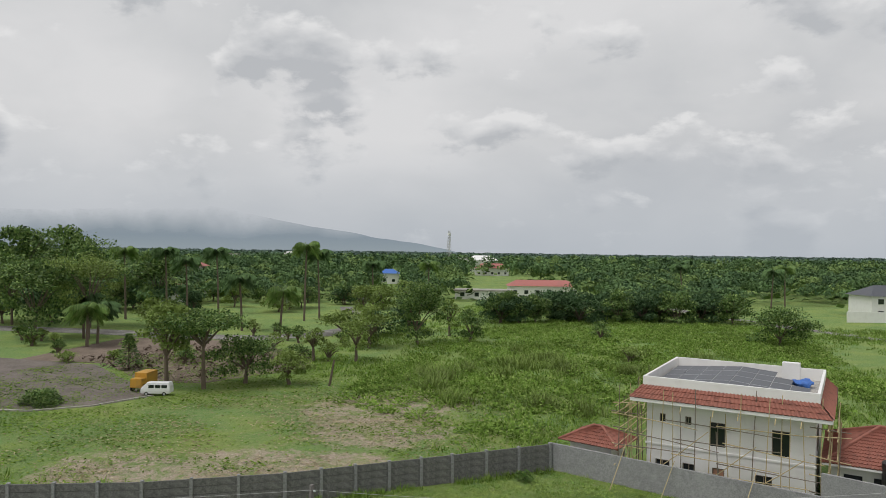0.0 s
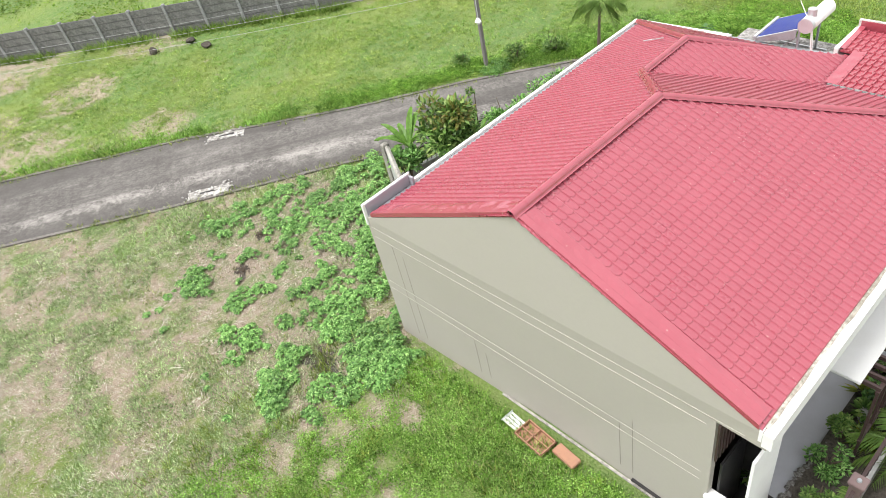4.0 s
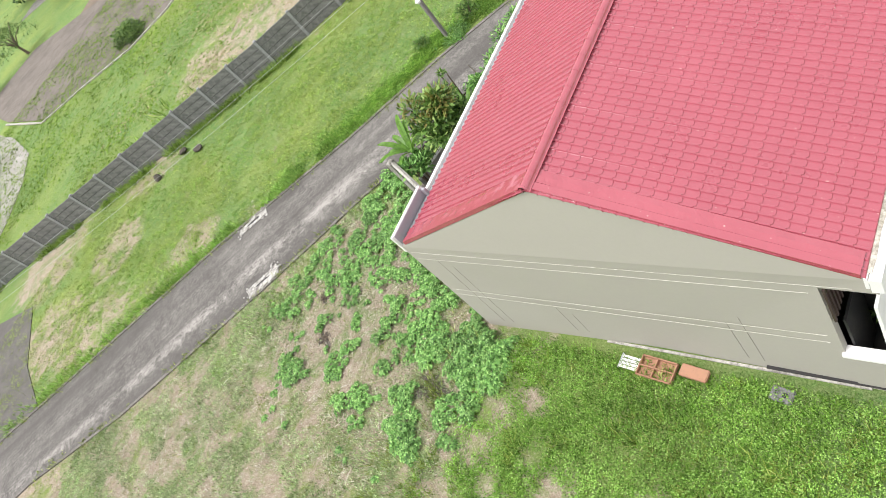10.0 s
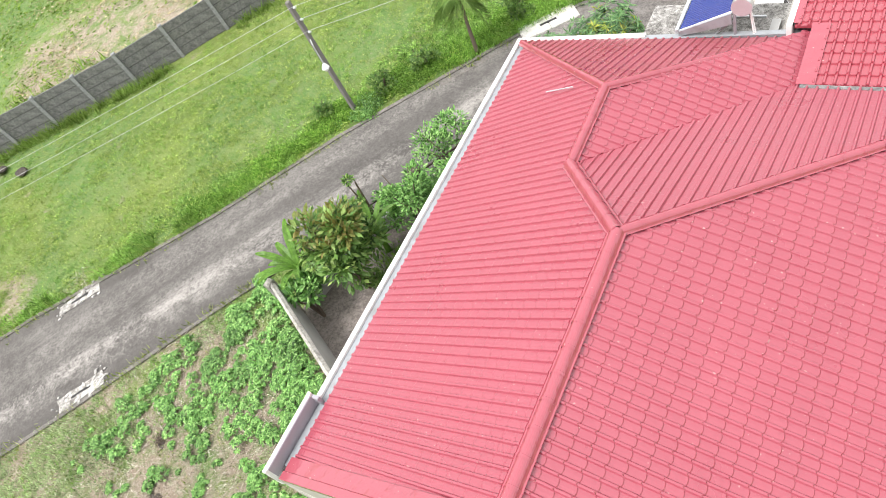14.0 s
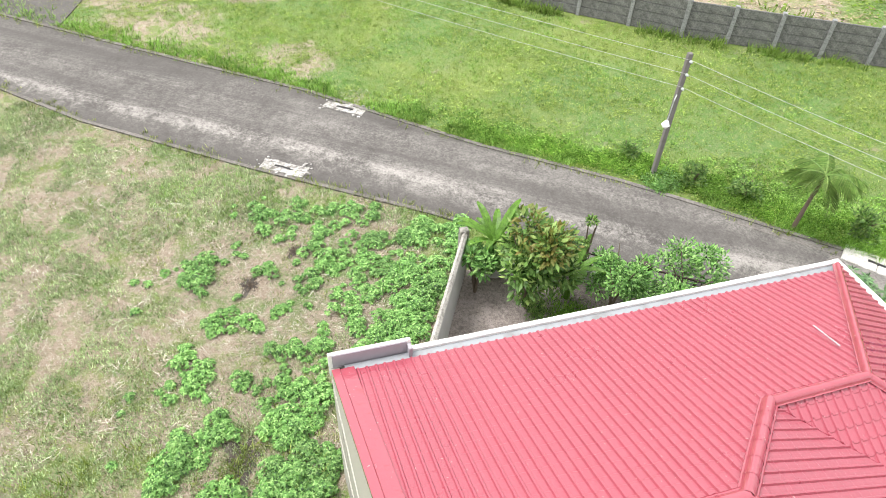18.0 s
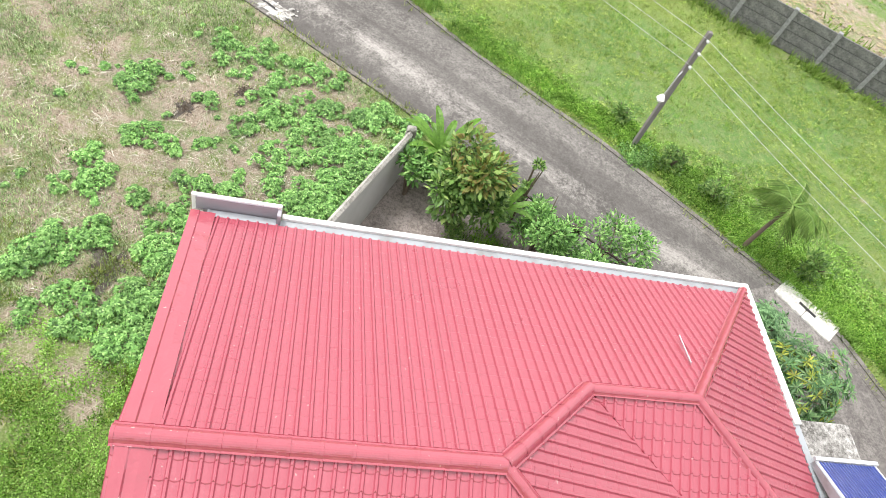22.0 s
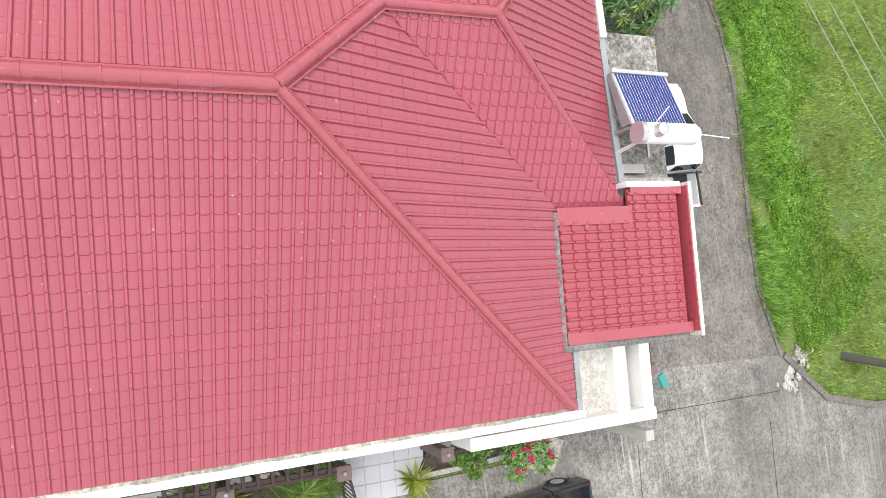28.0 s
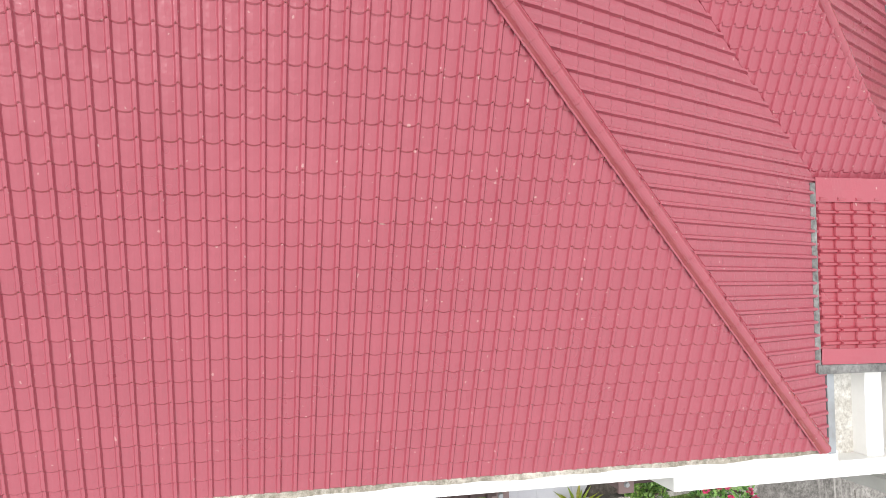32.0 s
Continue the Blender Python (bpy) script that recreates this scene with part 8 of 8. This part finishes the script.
def tree(x, y, h, r, label, mat=None, trunk=0.22, n=900, leaf=0.55, flat=0.5, base=0.35, seed=1, name="tree", skirt=6):
    """A tapered trunk with limbs and a crown of uneven leaf clumps."""
    rnd = random.Random(seed * 31 + int(x * 3))
    top = empty(name, pose(x, y, 0), label=label, category="tree")
    bm = bmesh.new()
    k = Vector((rnd.uniform(-0.3, 0.3), rnd.uniform(-0.3, 0.3), h * base))
    tube([(0, 0, -0.2), k * 0.5, k], [trunk * 1.3, trunk, trunk * 0.8], 8, bm)
    ends = []
    for i in range(rnd.randint(7, 10)):
        a = i * 2.4 + rnd.uniform(-0.4, 0.4)
        rr = r * rnd.uniform(0.35, 0.9)
        e = Vector((math.cos(a) * rr, math.sin(a) * rr, h * (base + (0.93 - base) * (1 - flat * (rr / r) ** 2) * rnd.uniform(0.7, 1.0))))
        tube([k, k.lerp(e, 0.5) + Vector((0, 0, 0.06 * h)), e], [trunk * 0.6, trunk * 0.32, trunk * 0.1], 5, bm)
        ends.append(e)
        ends.append(k.lerp(e, 0.62) + Vector((rnd.uniform(-0.1, 0.1) * r, rnd.uniform(-0.1, 0.1) * r, 0.1 * h)))
    part("trunk", bm, M_BARK, top)
    for i in range(skirt):
        a, rr = rnd.uniform(0, 6.28), r * rnd.uniform(0.3, 0.8)
        ends.append(Vector((math.cos(a) * rr, math.sin(a) * rr, h * rnd.uniform(base * 0.7, base + 0.25))))
    for i in range(5):
        a, rr = rnd.uniform(0, 6.28), r * rnd.uniform(0.0, 0.5)
        ends.append(Vector((math.cos(a) * rr, math.sin(a) * rr, h * rnd.uniform(0.7, 0.92))))
    n, leaf = int(n * 2.3), leaf * 0.7
    P, D = [], []
    for e in ends:
        m = int(n / len(ends) * rnd.uniform(0.6, 1.5))
        d = dirs(m, -0.45, 1.0)
        s = r * rnd.uniform(0.26, 0.44)
        P.append(np.array(e) + d * np.array([s, s, s * 0.62]) * RNG.uniform(0.45, 1.05, (m, 1)))
        D.append(d * np.array([1, 1, 0.4]) + RNG.normal(0, 0.45, (m, 3)))
    P, D = np.concatenate(P), np.concatenate(D)
    L = leaf * RNG.uniform(0.6, 1.3, len(P))
    half = len(P) // 2
    flat_mesh("crown", np.concatenate([leaf_cloud(P[:half], D[:half], L[:half], L[:half] * 0.6), shell_cloud(P[half:], D[half:], L[half:])]), 4, mat or L_TREE, top)
    return top


tree(-67.6, 46.0, 8.8, 5.0, "spreading dark green tree at the lot edge", n=2600, leaf=0.5, flat=0.25, base=0.55, seed=2, skirt=1)
tree(-71.0, 43.6, 10.2, 3.2, "taller light green tree above the parked van", L_TREE2, n=1700, leaf=0.5, base=0.35, seed=3)
tree(-66.8, 51.0, 5.4, 4.2, "low spreading tree with dark shade", n=1800, leaf=0.45, base=0.3, seed=4)
tree(-62.5, 54.0, 4.0, 3.0, "low bushy tree on the field edge", L_TREE2, n=1000, leaf=0.42, base=0.25, seed=5)
tree(-72.6, 90.3, 10.5, 5.6, "large rounded tree in the field", n=2600, leaf=0.6, base=0.22, seed=6)
tree(-76.0, 82.0, 7.0, 4.2, "light green tree beside a larger one", L_TREE2, n=1500, leaf=0.5, base=0.25, seed=7)
tree(-68.2, 71.0, 6.6, 3.2, "slender light green tree", L_TREE2, n=900, leaf=0.42, base=0.35, seed=8)
tree(-73.0, 67.3, 5.0, 1.8, "thin sapling on the field edge", L_TREE2, n=420, leaf=0.4, base=0.4, seed=9)
tree(-68.0, 99.0, 5.6, 3.4, "rounded bushy tree in tall grass", n=1000, leaf=0.5, base=0.2, seed=10)
tree(-76.0, 104.0, 7.5, 2.2, "narrow tree in the field", L_TREE2, n=700, leaf=0.5, base=0.3, seed=11)
tree(-125.0, 52.0, 13.5, 8.0, "broad dark green tree with a flat crown", n=2600, leaf=0.75, flat=0.3, base=0.3, seed=12)
tree(-119.0, 58.0, 15.0, 6.5, "pale grey-green tree with fine twigs", L_TREE2, n=1900, leaf=0.5, flat=0.3, base=0.4, seed=13)
tree(-135.0, 66.0, 16.5, 8.5, "tall dark tree behind the park", n=2400, leaf=0.9, base=0.3, seed=14)
tree(-150.0, 58.0, 20.0, 10.0, "very tall dark tree", n=2600, leaf=1.0, base=0.25, seed=15)
tree(-172.0, 78.0, 21.0, 11.0, "very tall dark tree", n=2600, leaf=1.1, base=0.25, seed=16)
tree(-160.0, 95.0, 15.0, 9.0, "dark tree among palms", n=2200, leaf=1.0, base=0.25, seed=17)
tree(-25.0, 133.0, 6.6, 6.2, "wide dark bush-like tree in the field", n=2000, leaf=0.6, base=0.15, flat=0.4, seed=18)
tree(-38.0, 96.0, 2.4, 1.8, "small bush in tall grass", L_TREE2, n=350, leaf=0.45, base=0.15, seed=19)
tree(-52.0, 118.0, 3.5, 2.4, "small tree in tall grass", n=420, leaf=0.45, base=0.15, seed=20)
con = empty("conifer", pose(-85.5, 47.0, 0), label="small dark conical conifer on bare earth", category="tree")
part("trunk", tube([(0, 0, 0), (0, 0, 4.2)], [0.12, 0.03], 6), M_BARK, con)
u = RNG.uniform(0.08, 1, 900)
a = RNG.uniform(0, 6.28, 900)
P = np.stack([np.cos(a) * 1.7 * (1 - u) * RNG.uniform(0.5, 1, 900), np.sin(a) * 1.7 * (1 - u) * RNG.uniform(0.5, 1, 900), 0.3 + 4.4 * u], 1)
flat_mesh("needles", leaf_cloud(P, np.stack([np.cos(a), np.sin(a), np.full(900, -0.1)], 1), np.full(900, 0.5), np.full(900, 0.2)), 4, L_TREE, con)
isle = empty("bush", pose(-73.2, 31.2, 0), label="low round clipped bush on the traffic island", category="bush")
part("stem", tube([(0, 0, -0.1), (0.1, 0, 0.9)], [0.12, 0.05], 7), M_BARK, isle)
flat_mesh("leaves", domes(np.array([-1.6, -0.5, 0.7, 1.7, 0.1, -0.9]), np.array([0.2, -0.5, 0.3, -0.2, 0.8, 0.7]), np.array([1.1, 1.3, 1.35, 1.1, 1.2, 1.1]), np.array([1.2, 1.5, 1.55, 1.15, 1.4, 1.3]), 130, 0.26), 4, L_TREE, isle)
tree(-117.5, 28.0, 4.2, 3.4, "small round tree by the court", n=900, leaf=0.35, base=0.3, seed=23)
tree(-118.0, 36.5, 5.5, 4.4, "small round tree by the lot", n=900, leaf=0.35, base=0.3, seed=24)
for i in range(19):
    t = i / 18
    tree(-84 + 42 * t + RNG.uniform(-3, 3), 130 + 36 * t + RNG.uniform(-2, 9), RNG.uniform(5.2, 7.6), RNG.uniform(4.2, 6.2), "dark green tree in a dense belt across the field", L_FAR3 if i % 3 else L_TREE, n=1500, leaf=0.7, base=0.12, seed=40 + i)
for i, (px, d, h) in enumerate(((-0.46, 150, 15), (-0.40, 160, 15), (-0.325, 165, 15), (-0.20, 152, 16.5), (-0.178, 158, 15), (-0.29, 132, 10), (-0.235, 128, 8), (-0.52, 118, 7), (-0.50, 112, 6), (-0.515, 108, 6), (-0.37, 150, 13), (-0.10, 190, 12), (-0.02, 200, 12), (0.35, 210, 12), (0.48, 205, 11), (0.5, 215, 12))):
    x, y = bearing(px, d)
    palm(x, y, h, 24, 3.7, "tall palm with a grey trunk and drooping fronds", L_FAR if i % 3 else L_PALM, droop=1.0, lean=0.6, leaflets=17, trunk=0.2, width=0.22, seed=i)

# mixed trees round the park
for i in range(46):
    u = i / 45
    p_, d_ = -0.66 + 0.64 * u + RNG.uniform(-0.02, 0.02), RNG.uniform(128, 215) if i % 3 else RNG.uniform(170, 230)
    x, y = bearing(p_, d_)
    tree(x, y, RNG.uniform(4, 8.5), RNG.uniform(3.2, 5.8), "green park tree among palms", (L_TREE, L_FAR3, L_TREE2)[i % 3], n=900, leaf=0.75, base=0.2, seed=90 + i)
for i in range(26):
    p_, d_ = RNG.uniform(-0.62, -0.1), RNG.uniform(88, 128)
    x, y = bearing(p_, d_)
    tagged(tree(x, y, RNG.uniform(1.2, 3.2), RNG.uniform(1.0, 2.2), "low green bush in the park", L_TREE if i % 2 else L_TREE2, n=260, leaf=0.4, base=0.15, seed=140 + i, name="park_bush", skirt=2), group="park bushes")

# wide forest, as loose foliage thinning towards the horizon
edge_px = [-0.75, -0.48, -0.31, -0.15, 0.01, 0.09, 0.41, 0.43, 0.75]
edge_d = [185, 180, 205, 222, 260, 190, 185, 235, 225]
N = 6500
px = RNG.uniform(-0.78, 0.80, N)
d0 = np.interp(px, edge_px, edge_d) * (1 + 0.22 * patchy(px * 60, px * 0, 0.35, 1.0) + RNG.uniform(-0.08, 0.12, N))
d = d0 * np.exp(RNG.uniform(0, 1, N) ** 1.15 * np.log(3600 / d0))
V = {}
for p_, d_ in zip(px, d):
    if 0.02 < p_ < 0.20 and d_ < 330 or 0.035 < p_ < 0.10 and d_ < 450 or -0.10 < p_ < -0.05 and d_ < 340:
        continue
    x, y = bearing(p_, d_)
    h = min(RNG.uniform(6, 13), 4.5 + max(0.0, d_ - 185) * 0.045 + RNG.uniform(0, 2.0))
    r = RNG.uniform(2.8, 6.2) * (1 + d_ / 1500)
    m = 200 if d_ < 330 else 90 if d_ < 600 else 48 if d_ < 1300 else 18
    s = (0.6 if d_ < 330 else 1.0 if d_ < 600 else 1.9 if d_ < 1300 else 3.6) * (1 + d_ / 3000)
    if d_ < 600:
        # uneven crown of several clumps
        c = dirs(6, -0.1, 1.0) * np.array([r * 0.6, r * 0.6, h * 0.3])
        q = RNG.integers(0, 6, m)
        dd = dirs(m, -0.2, 1.0)
        P = np.array([x, y, h * 0.62]) + c[q] + dd * np.array([r * 0.48, r * 0.48, h * 0.24]) * RNG.uniform(0.8, 1.0, (m, 1))
        key = RNG.choice(["forest", "light_forest", "dark_forest"], p=[0.5, 0.22, 0.28])
    else:
        dd = dirs(m, -0.2, 1.0)
        P = np.array([x, y, h * 0.55]) + dd * np.array([r, r, h * 0.45]) * RNG.uniform(0.75, 1.0, (m, 1))
        # past 600 the crowns take leaf colours with haze painted in, stronger past 1300
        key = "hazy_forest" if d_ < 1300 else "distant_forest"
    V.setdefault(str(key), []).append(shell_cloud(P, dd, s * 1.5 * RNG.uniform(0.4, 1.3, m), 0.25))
for key, mat, label in (("forest", L_FAR, "wide green forest reaching to the horizon"), ("light_forest", L_FAR2, "lighter green crowns in the forest"), ("dark_forest", L_FAR3, "dark green crowns in the forest"), ("hazy_forest", L_MID_HAZE, "green forest further off, haze painted into its leaves"), ("distant_forest", L_HAZE, "distant forest along the horizon, its leaves paled by painted haze")):
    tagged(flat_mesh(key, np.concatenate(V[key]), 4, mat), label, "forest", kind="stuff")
# dark undergrowth that closes the forest below
V = []
for p_, d_ in zip(px[:1800], d[:1800]):
    if 0.02 < p_ < 0.20 and d_ < 330 or 0.035 < p_ < 0.10 and d_ < 450 or -0.10 < p_ < -0.05 and d_ < 340:
        continue
    x, y = bearing(p_, d_)
    m = 10
    dd = dirs(m, 0.0, 0.8)
    V.append(leaf_cloud(np.array([x, y, 0.5]) + dd * np.array([5, 5, 3.5]), dd + RNG.normal(0, 0.3, (m, 3)), np.full(m, 3.2), np.full(m, 2.4)))
tagged(flat_mesh("undergrowth", np.concatenate(V), 4, L_TREE), "dense dark undergrowth of the forest", "undergrowth", kind="stuff")


# far hills under the clouds
def hills():
    k = Nodes("haze_glow_hills")
    sep = k.n("ShaderNodeSeparateXYZ")
    k.link(k.coord(), sep.inputs[0])
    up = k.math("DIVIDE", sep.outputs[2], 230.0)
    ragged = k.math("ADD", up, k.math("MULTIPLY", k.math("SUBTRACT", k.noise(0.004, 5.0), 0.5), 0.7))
    # air haze painted on as a blue-grey glow, paler at foot and top
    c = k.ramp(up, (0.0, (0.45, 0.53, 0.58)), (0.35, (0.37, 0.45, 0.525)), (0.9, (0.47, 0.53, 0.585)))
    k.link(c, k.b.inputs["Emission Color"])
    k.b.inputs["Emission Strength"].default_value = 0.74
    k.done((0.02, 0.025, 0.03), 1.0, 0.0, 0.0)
    # alpha fades the tops out, in place of low cloud over them
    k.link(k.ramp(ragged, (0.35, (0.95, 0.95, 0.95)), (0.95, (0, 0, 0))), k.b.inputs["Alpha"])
    verts, faces = [], []
    n = 90
    for i in range(n + 1):
        f = i / n
        s = -0.95 + 1.0 * f
        x, y = bearing(s, 3500.0)
        top = 235 * min(1.0, max(0.0, (0.03 - s) * 2.6)) ** 0.8 * (0.93 + 0.07 * math.sin(f * 13)) + 14 * noise.fractal(Vector((f * 9, 0, 0)), 1.0, 2.0, 4)
        verts += [(x, y, -5), (x, y, max(4, top))]
    for i in range(n):
        faces.append((2 * i, 2 * i + 2, 2 * i + 3, 2 * i + 1))
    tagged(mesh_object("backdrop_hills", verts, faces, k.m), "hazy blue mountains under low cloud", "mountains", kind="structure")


hills()


# far buildings
def building(px, d, w, dep, h, roof, wall, label, turn=0, storeys=1, gable=True):
    x, y = bearing(px, d)
    b = empty("distant_house", pose(x, y, 0, 0, 0, 37 + turn), label=label, category="house")
    part("wall", boxes((-w / 2, w / 2, -dep / 2, dep / 2, -0.2, h)), wall, b)
    if gable:
        bm = bmesh.new()
        o, z = 0.7, h
        q = [bm.verts.new(v) for v in ((-w / 2 - o, -dep / 2 - o, z), (w / 2 + o, -dep / 2 - o, z), (w / 2 + o, dep / 2 + o, z), (-w / 2 - o, dep / 2 + o, z), (-w / 2 + dep * 0.35, 0, z + dep * 0.26), (w / 2 - dep * 0.35, 0, z + dep * 0.26))]
        for f in ((0, 1, 5, 4), (1, 2, 5), (2, 3, 4, 5), (3, 0, 4), (3, 2, 1, 0)):
            bm.faces.new([q[i] for i in f])
        part("roof", bm, roof, b)
    else:
        part("roof", boxes((-w / 2 - 0.4, w / 2 + 0.4, -dep / 2 - 0.4, dep / 2 + 0.4, h, h + 0.5)), roof, b)
    k = max(2, int(w / 4))
    for s in range(storeys):
        for i in range(k):
            xx = -w / 2 + (i + 0.5) * w / k
            z = 1.0 + s * 3.0
            part("window", boxes((xx - 0.7, xx + 0.7, -dep / 2 - 0.06, -dep / 2 - 0.005, z, z + 1.3)), M_GLASS, b, "dark window")
    return b


building(-0.118, 215, 10, 7, 2.1, M_PINKROOF, M_GREYW, "small house with a faded red roof among trees")
building(0.06, 232, 19, 8, 2.7, M_PALE, M_WHITE, "long low white building at the field edge", gable=False)
building(0.145, 250, 24, 8, 3.8, M_PINKROOF, M_WHITE, "long white building with a red roof")
building(0.058, 520, 22, 14, 9.5, M_WHITE, M_WHITE, "white house standing above the trees", storeys=2)
building(0.072, 465, 22, 12, 5.0, M_PINKROOF, M_WHITE, "house with a pink roof", storeys=1)
building(-0.077, 330, 9, 8, 5.0, M_BLUE, M_WHITE, "white house with a pale blue roof")
building(-0.365, 260, 9, 9, 9.0, M_PINKROOF, M_GREYW, "pinkish two-storey house between palms", storeys=2)
building(-0.355, 240, 11, 8, 4.5, M_GREYW, M_WHITE, "white gabled house among palms")
building(-0.15, 520, 22, 12, 7.0, M_GREYW, M_WHITE, "pale house far among trees")
building(-0.22, 700, 16, 12, 11.0, M_GREYW, M_WHITE, "pale building far among trees", storeys=2)
building(0.03, 560, 16, 12, 8.0, M_GREYW, M_GREYW, "grey roofed house far among trees")
building(-0.31, 640, 15, 12, 11.0, M_PALE, M_WHITE, "pale building far among trees", gable=False)
building(-0.385, 205, 10, 7, 3.4, M_CLAY, M_WHITE, "low house with an orange roof", storeys=1)
right_house = building(0.66, 178, 18, 10, 6.0, M_PANEL, M_WHITE, "white two-storey house with a dark panelled roof", storeys=2)
x, y = bearing(0.645, 166)
w = part("wall_far", boxes((-9, 12, -0.15, 0.15, 0, 2.6)), M_WHITE)
w.matrix_basis = pose(x, y, 0, 0, 0, 37)
tagged(w, "white boundary wall of the far house", "wall", kind="structure")

# lattice tower and water tank far off
tx, ty = bearing(0.0095, 900)
tower = empty("radio_tower", pose(tx, ty, 0), label="tall red and white lattice tower on the horizon", category="tower")
for sx, sy in ((-1, -1), (1, -1), (1, 1), (-1, 1)):
    part("leg", tube([(sx * 2.6, sy * 2.6, 0), (sx * 0.8, sy * 0.8, 43)], [0.28, 0.2], 5), M_GREYW, tower)
for i in range(11):
    z, r = i * 4.0, 2.6 - 1.8 * i / 10.8
    for a, b in (((-r, -r), (r, -r)), ((r, -r), (r, r)), ((r, r), (-r, r)), ((-r, r), (-r, -r))):
        part("brace", tube([(*a, z), (*b, min(43, z + 4))], 0.14, 4), M_GREYW, tower)
part("antenna", boxes((-1.6, 1.6, -1.6, 1.6, 37, 40)), M_WHITE, tower)
wx_, wy_ = bearing(-0.217, 800)
wt = empty("water_tank", pose(wx_, wy_, 0), label="white water tank raised above distant trees", category="water tank")
part("shaft", tube([(0, 0, 0), (0, 0, 9)], 2.0, 10), M_WHITE, wt)
part("tank", tube([(0, 0, 9), (0, 0, 13)], [4, 4], 14), M_WHITE, wt)

# van and yellow truck on the lot, leaning post
van = empty("van", pose(-68.4, 40.9, 0.05, 0, 0, -52) @ Matrix.Scale(0.72, 4), label="white van parked on the grass edge", category="van")
part("body", car_shell([(-2.15, 0.4, 0.95, 1.05, 0.8, 0.72), (-1.95, 0.35, 1.05, 1.3, 0.84, 0.74), (-1.3, 0.35, 1.08, 1.9, 0.84, 0.7), (1.9, 0.35, 1.08, 1.92, 0.84, 0.7), (2.1, 0.4, 1.0, 1.4, 0.82, 0.74)], 0.8), M_CARWHITE, van)
for s in (-1, 1):
    for k in range(3):
        part("side_window", boxes((s * 0.80 - 0.02, s * 0.80 + 0.02, -1.0 + k * 0.95, -0.2 + k * 0.95, 1.15, 1.62)), M_GLASS, van, "dark side window")
    for yy in (-1.3, 1.3):
        wheel(van, s * 0.75, yy, 0.3, 0.2)
part("windscreen", boxes((-0.66, 0.66, -1.78, -1.6, 1.25, 1.7)), M_GLASS, van, "dark windscreen")
truck = empty("truck", pose(-72.4, 41.9, 0.05, 0, 0, 30) @ Matrix.Scale(0.72, 4), label="old yellow box truck on bare earth", category="truck")
part("box", boxes((-1.0, 1.0, -1.5, 1.6, 0.8, 2.7), bevel=0.05), M_YELLOW, truck, "worn yellow cargo box")
part("cab", boxes((-0.95, 0.95, -2.9, -1.55, 0.6, 2.0), bevel=0.12), M_YELLOW, truck)
for s in (-1, 1):
    for yy in (-2.2, 1.0):
        wheel(truck, s * 0.9, yy, 0.45, 0.3)
sx, sy = -58.5, 56.5
tagged(part("leaning_post", tube([(sx, sy, -0.3), (sx + 0.5, sy + 0.3, 3.0)], [0.16, 0.11], 8), M_BARK), "dark leaning post standing in the field", "post")
carw = suv(pose(-90.0, 82.0, 0.05, 0, 0, 40) @ Matrix.Scale(0.8, 4), M_CARSILVER, "pale car parked on the park road")
# rubble on the bare earth
rub = Soup()
rr = random.Random(8)
for i in range(700):
    c = (rr.uniform(-100, -72), rr.uniform(46, 66), rr.uniform(0.05, 0.5))
    rub.card(c, rr.uniform(0.5, 1.3), rr)
tagged(rub.make("rubble", M_DIRT), "brown rubble strewn over bare earth", "rubble", kind="stuff")

# the plan is drawn at its unit: bring everything to metres
for ob in list(bpy.data.objects):
    if ob.parent is None and ob.type in {"MESH", "EMPTY", "CURVE"}:
        ob.matrix_basis = Matrix.Scale(UNIT, 4) @ ob.matrix_basis
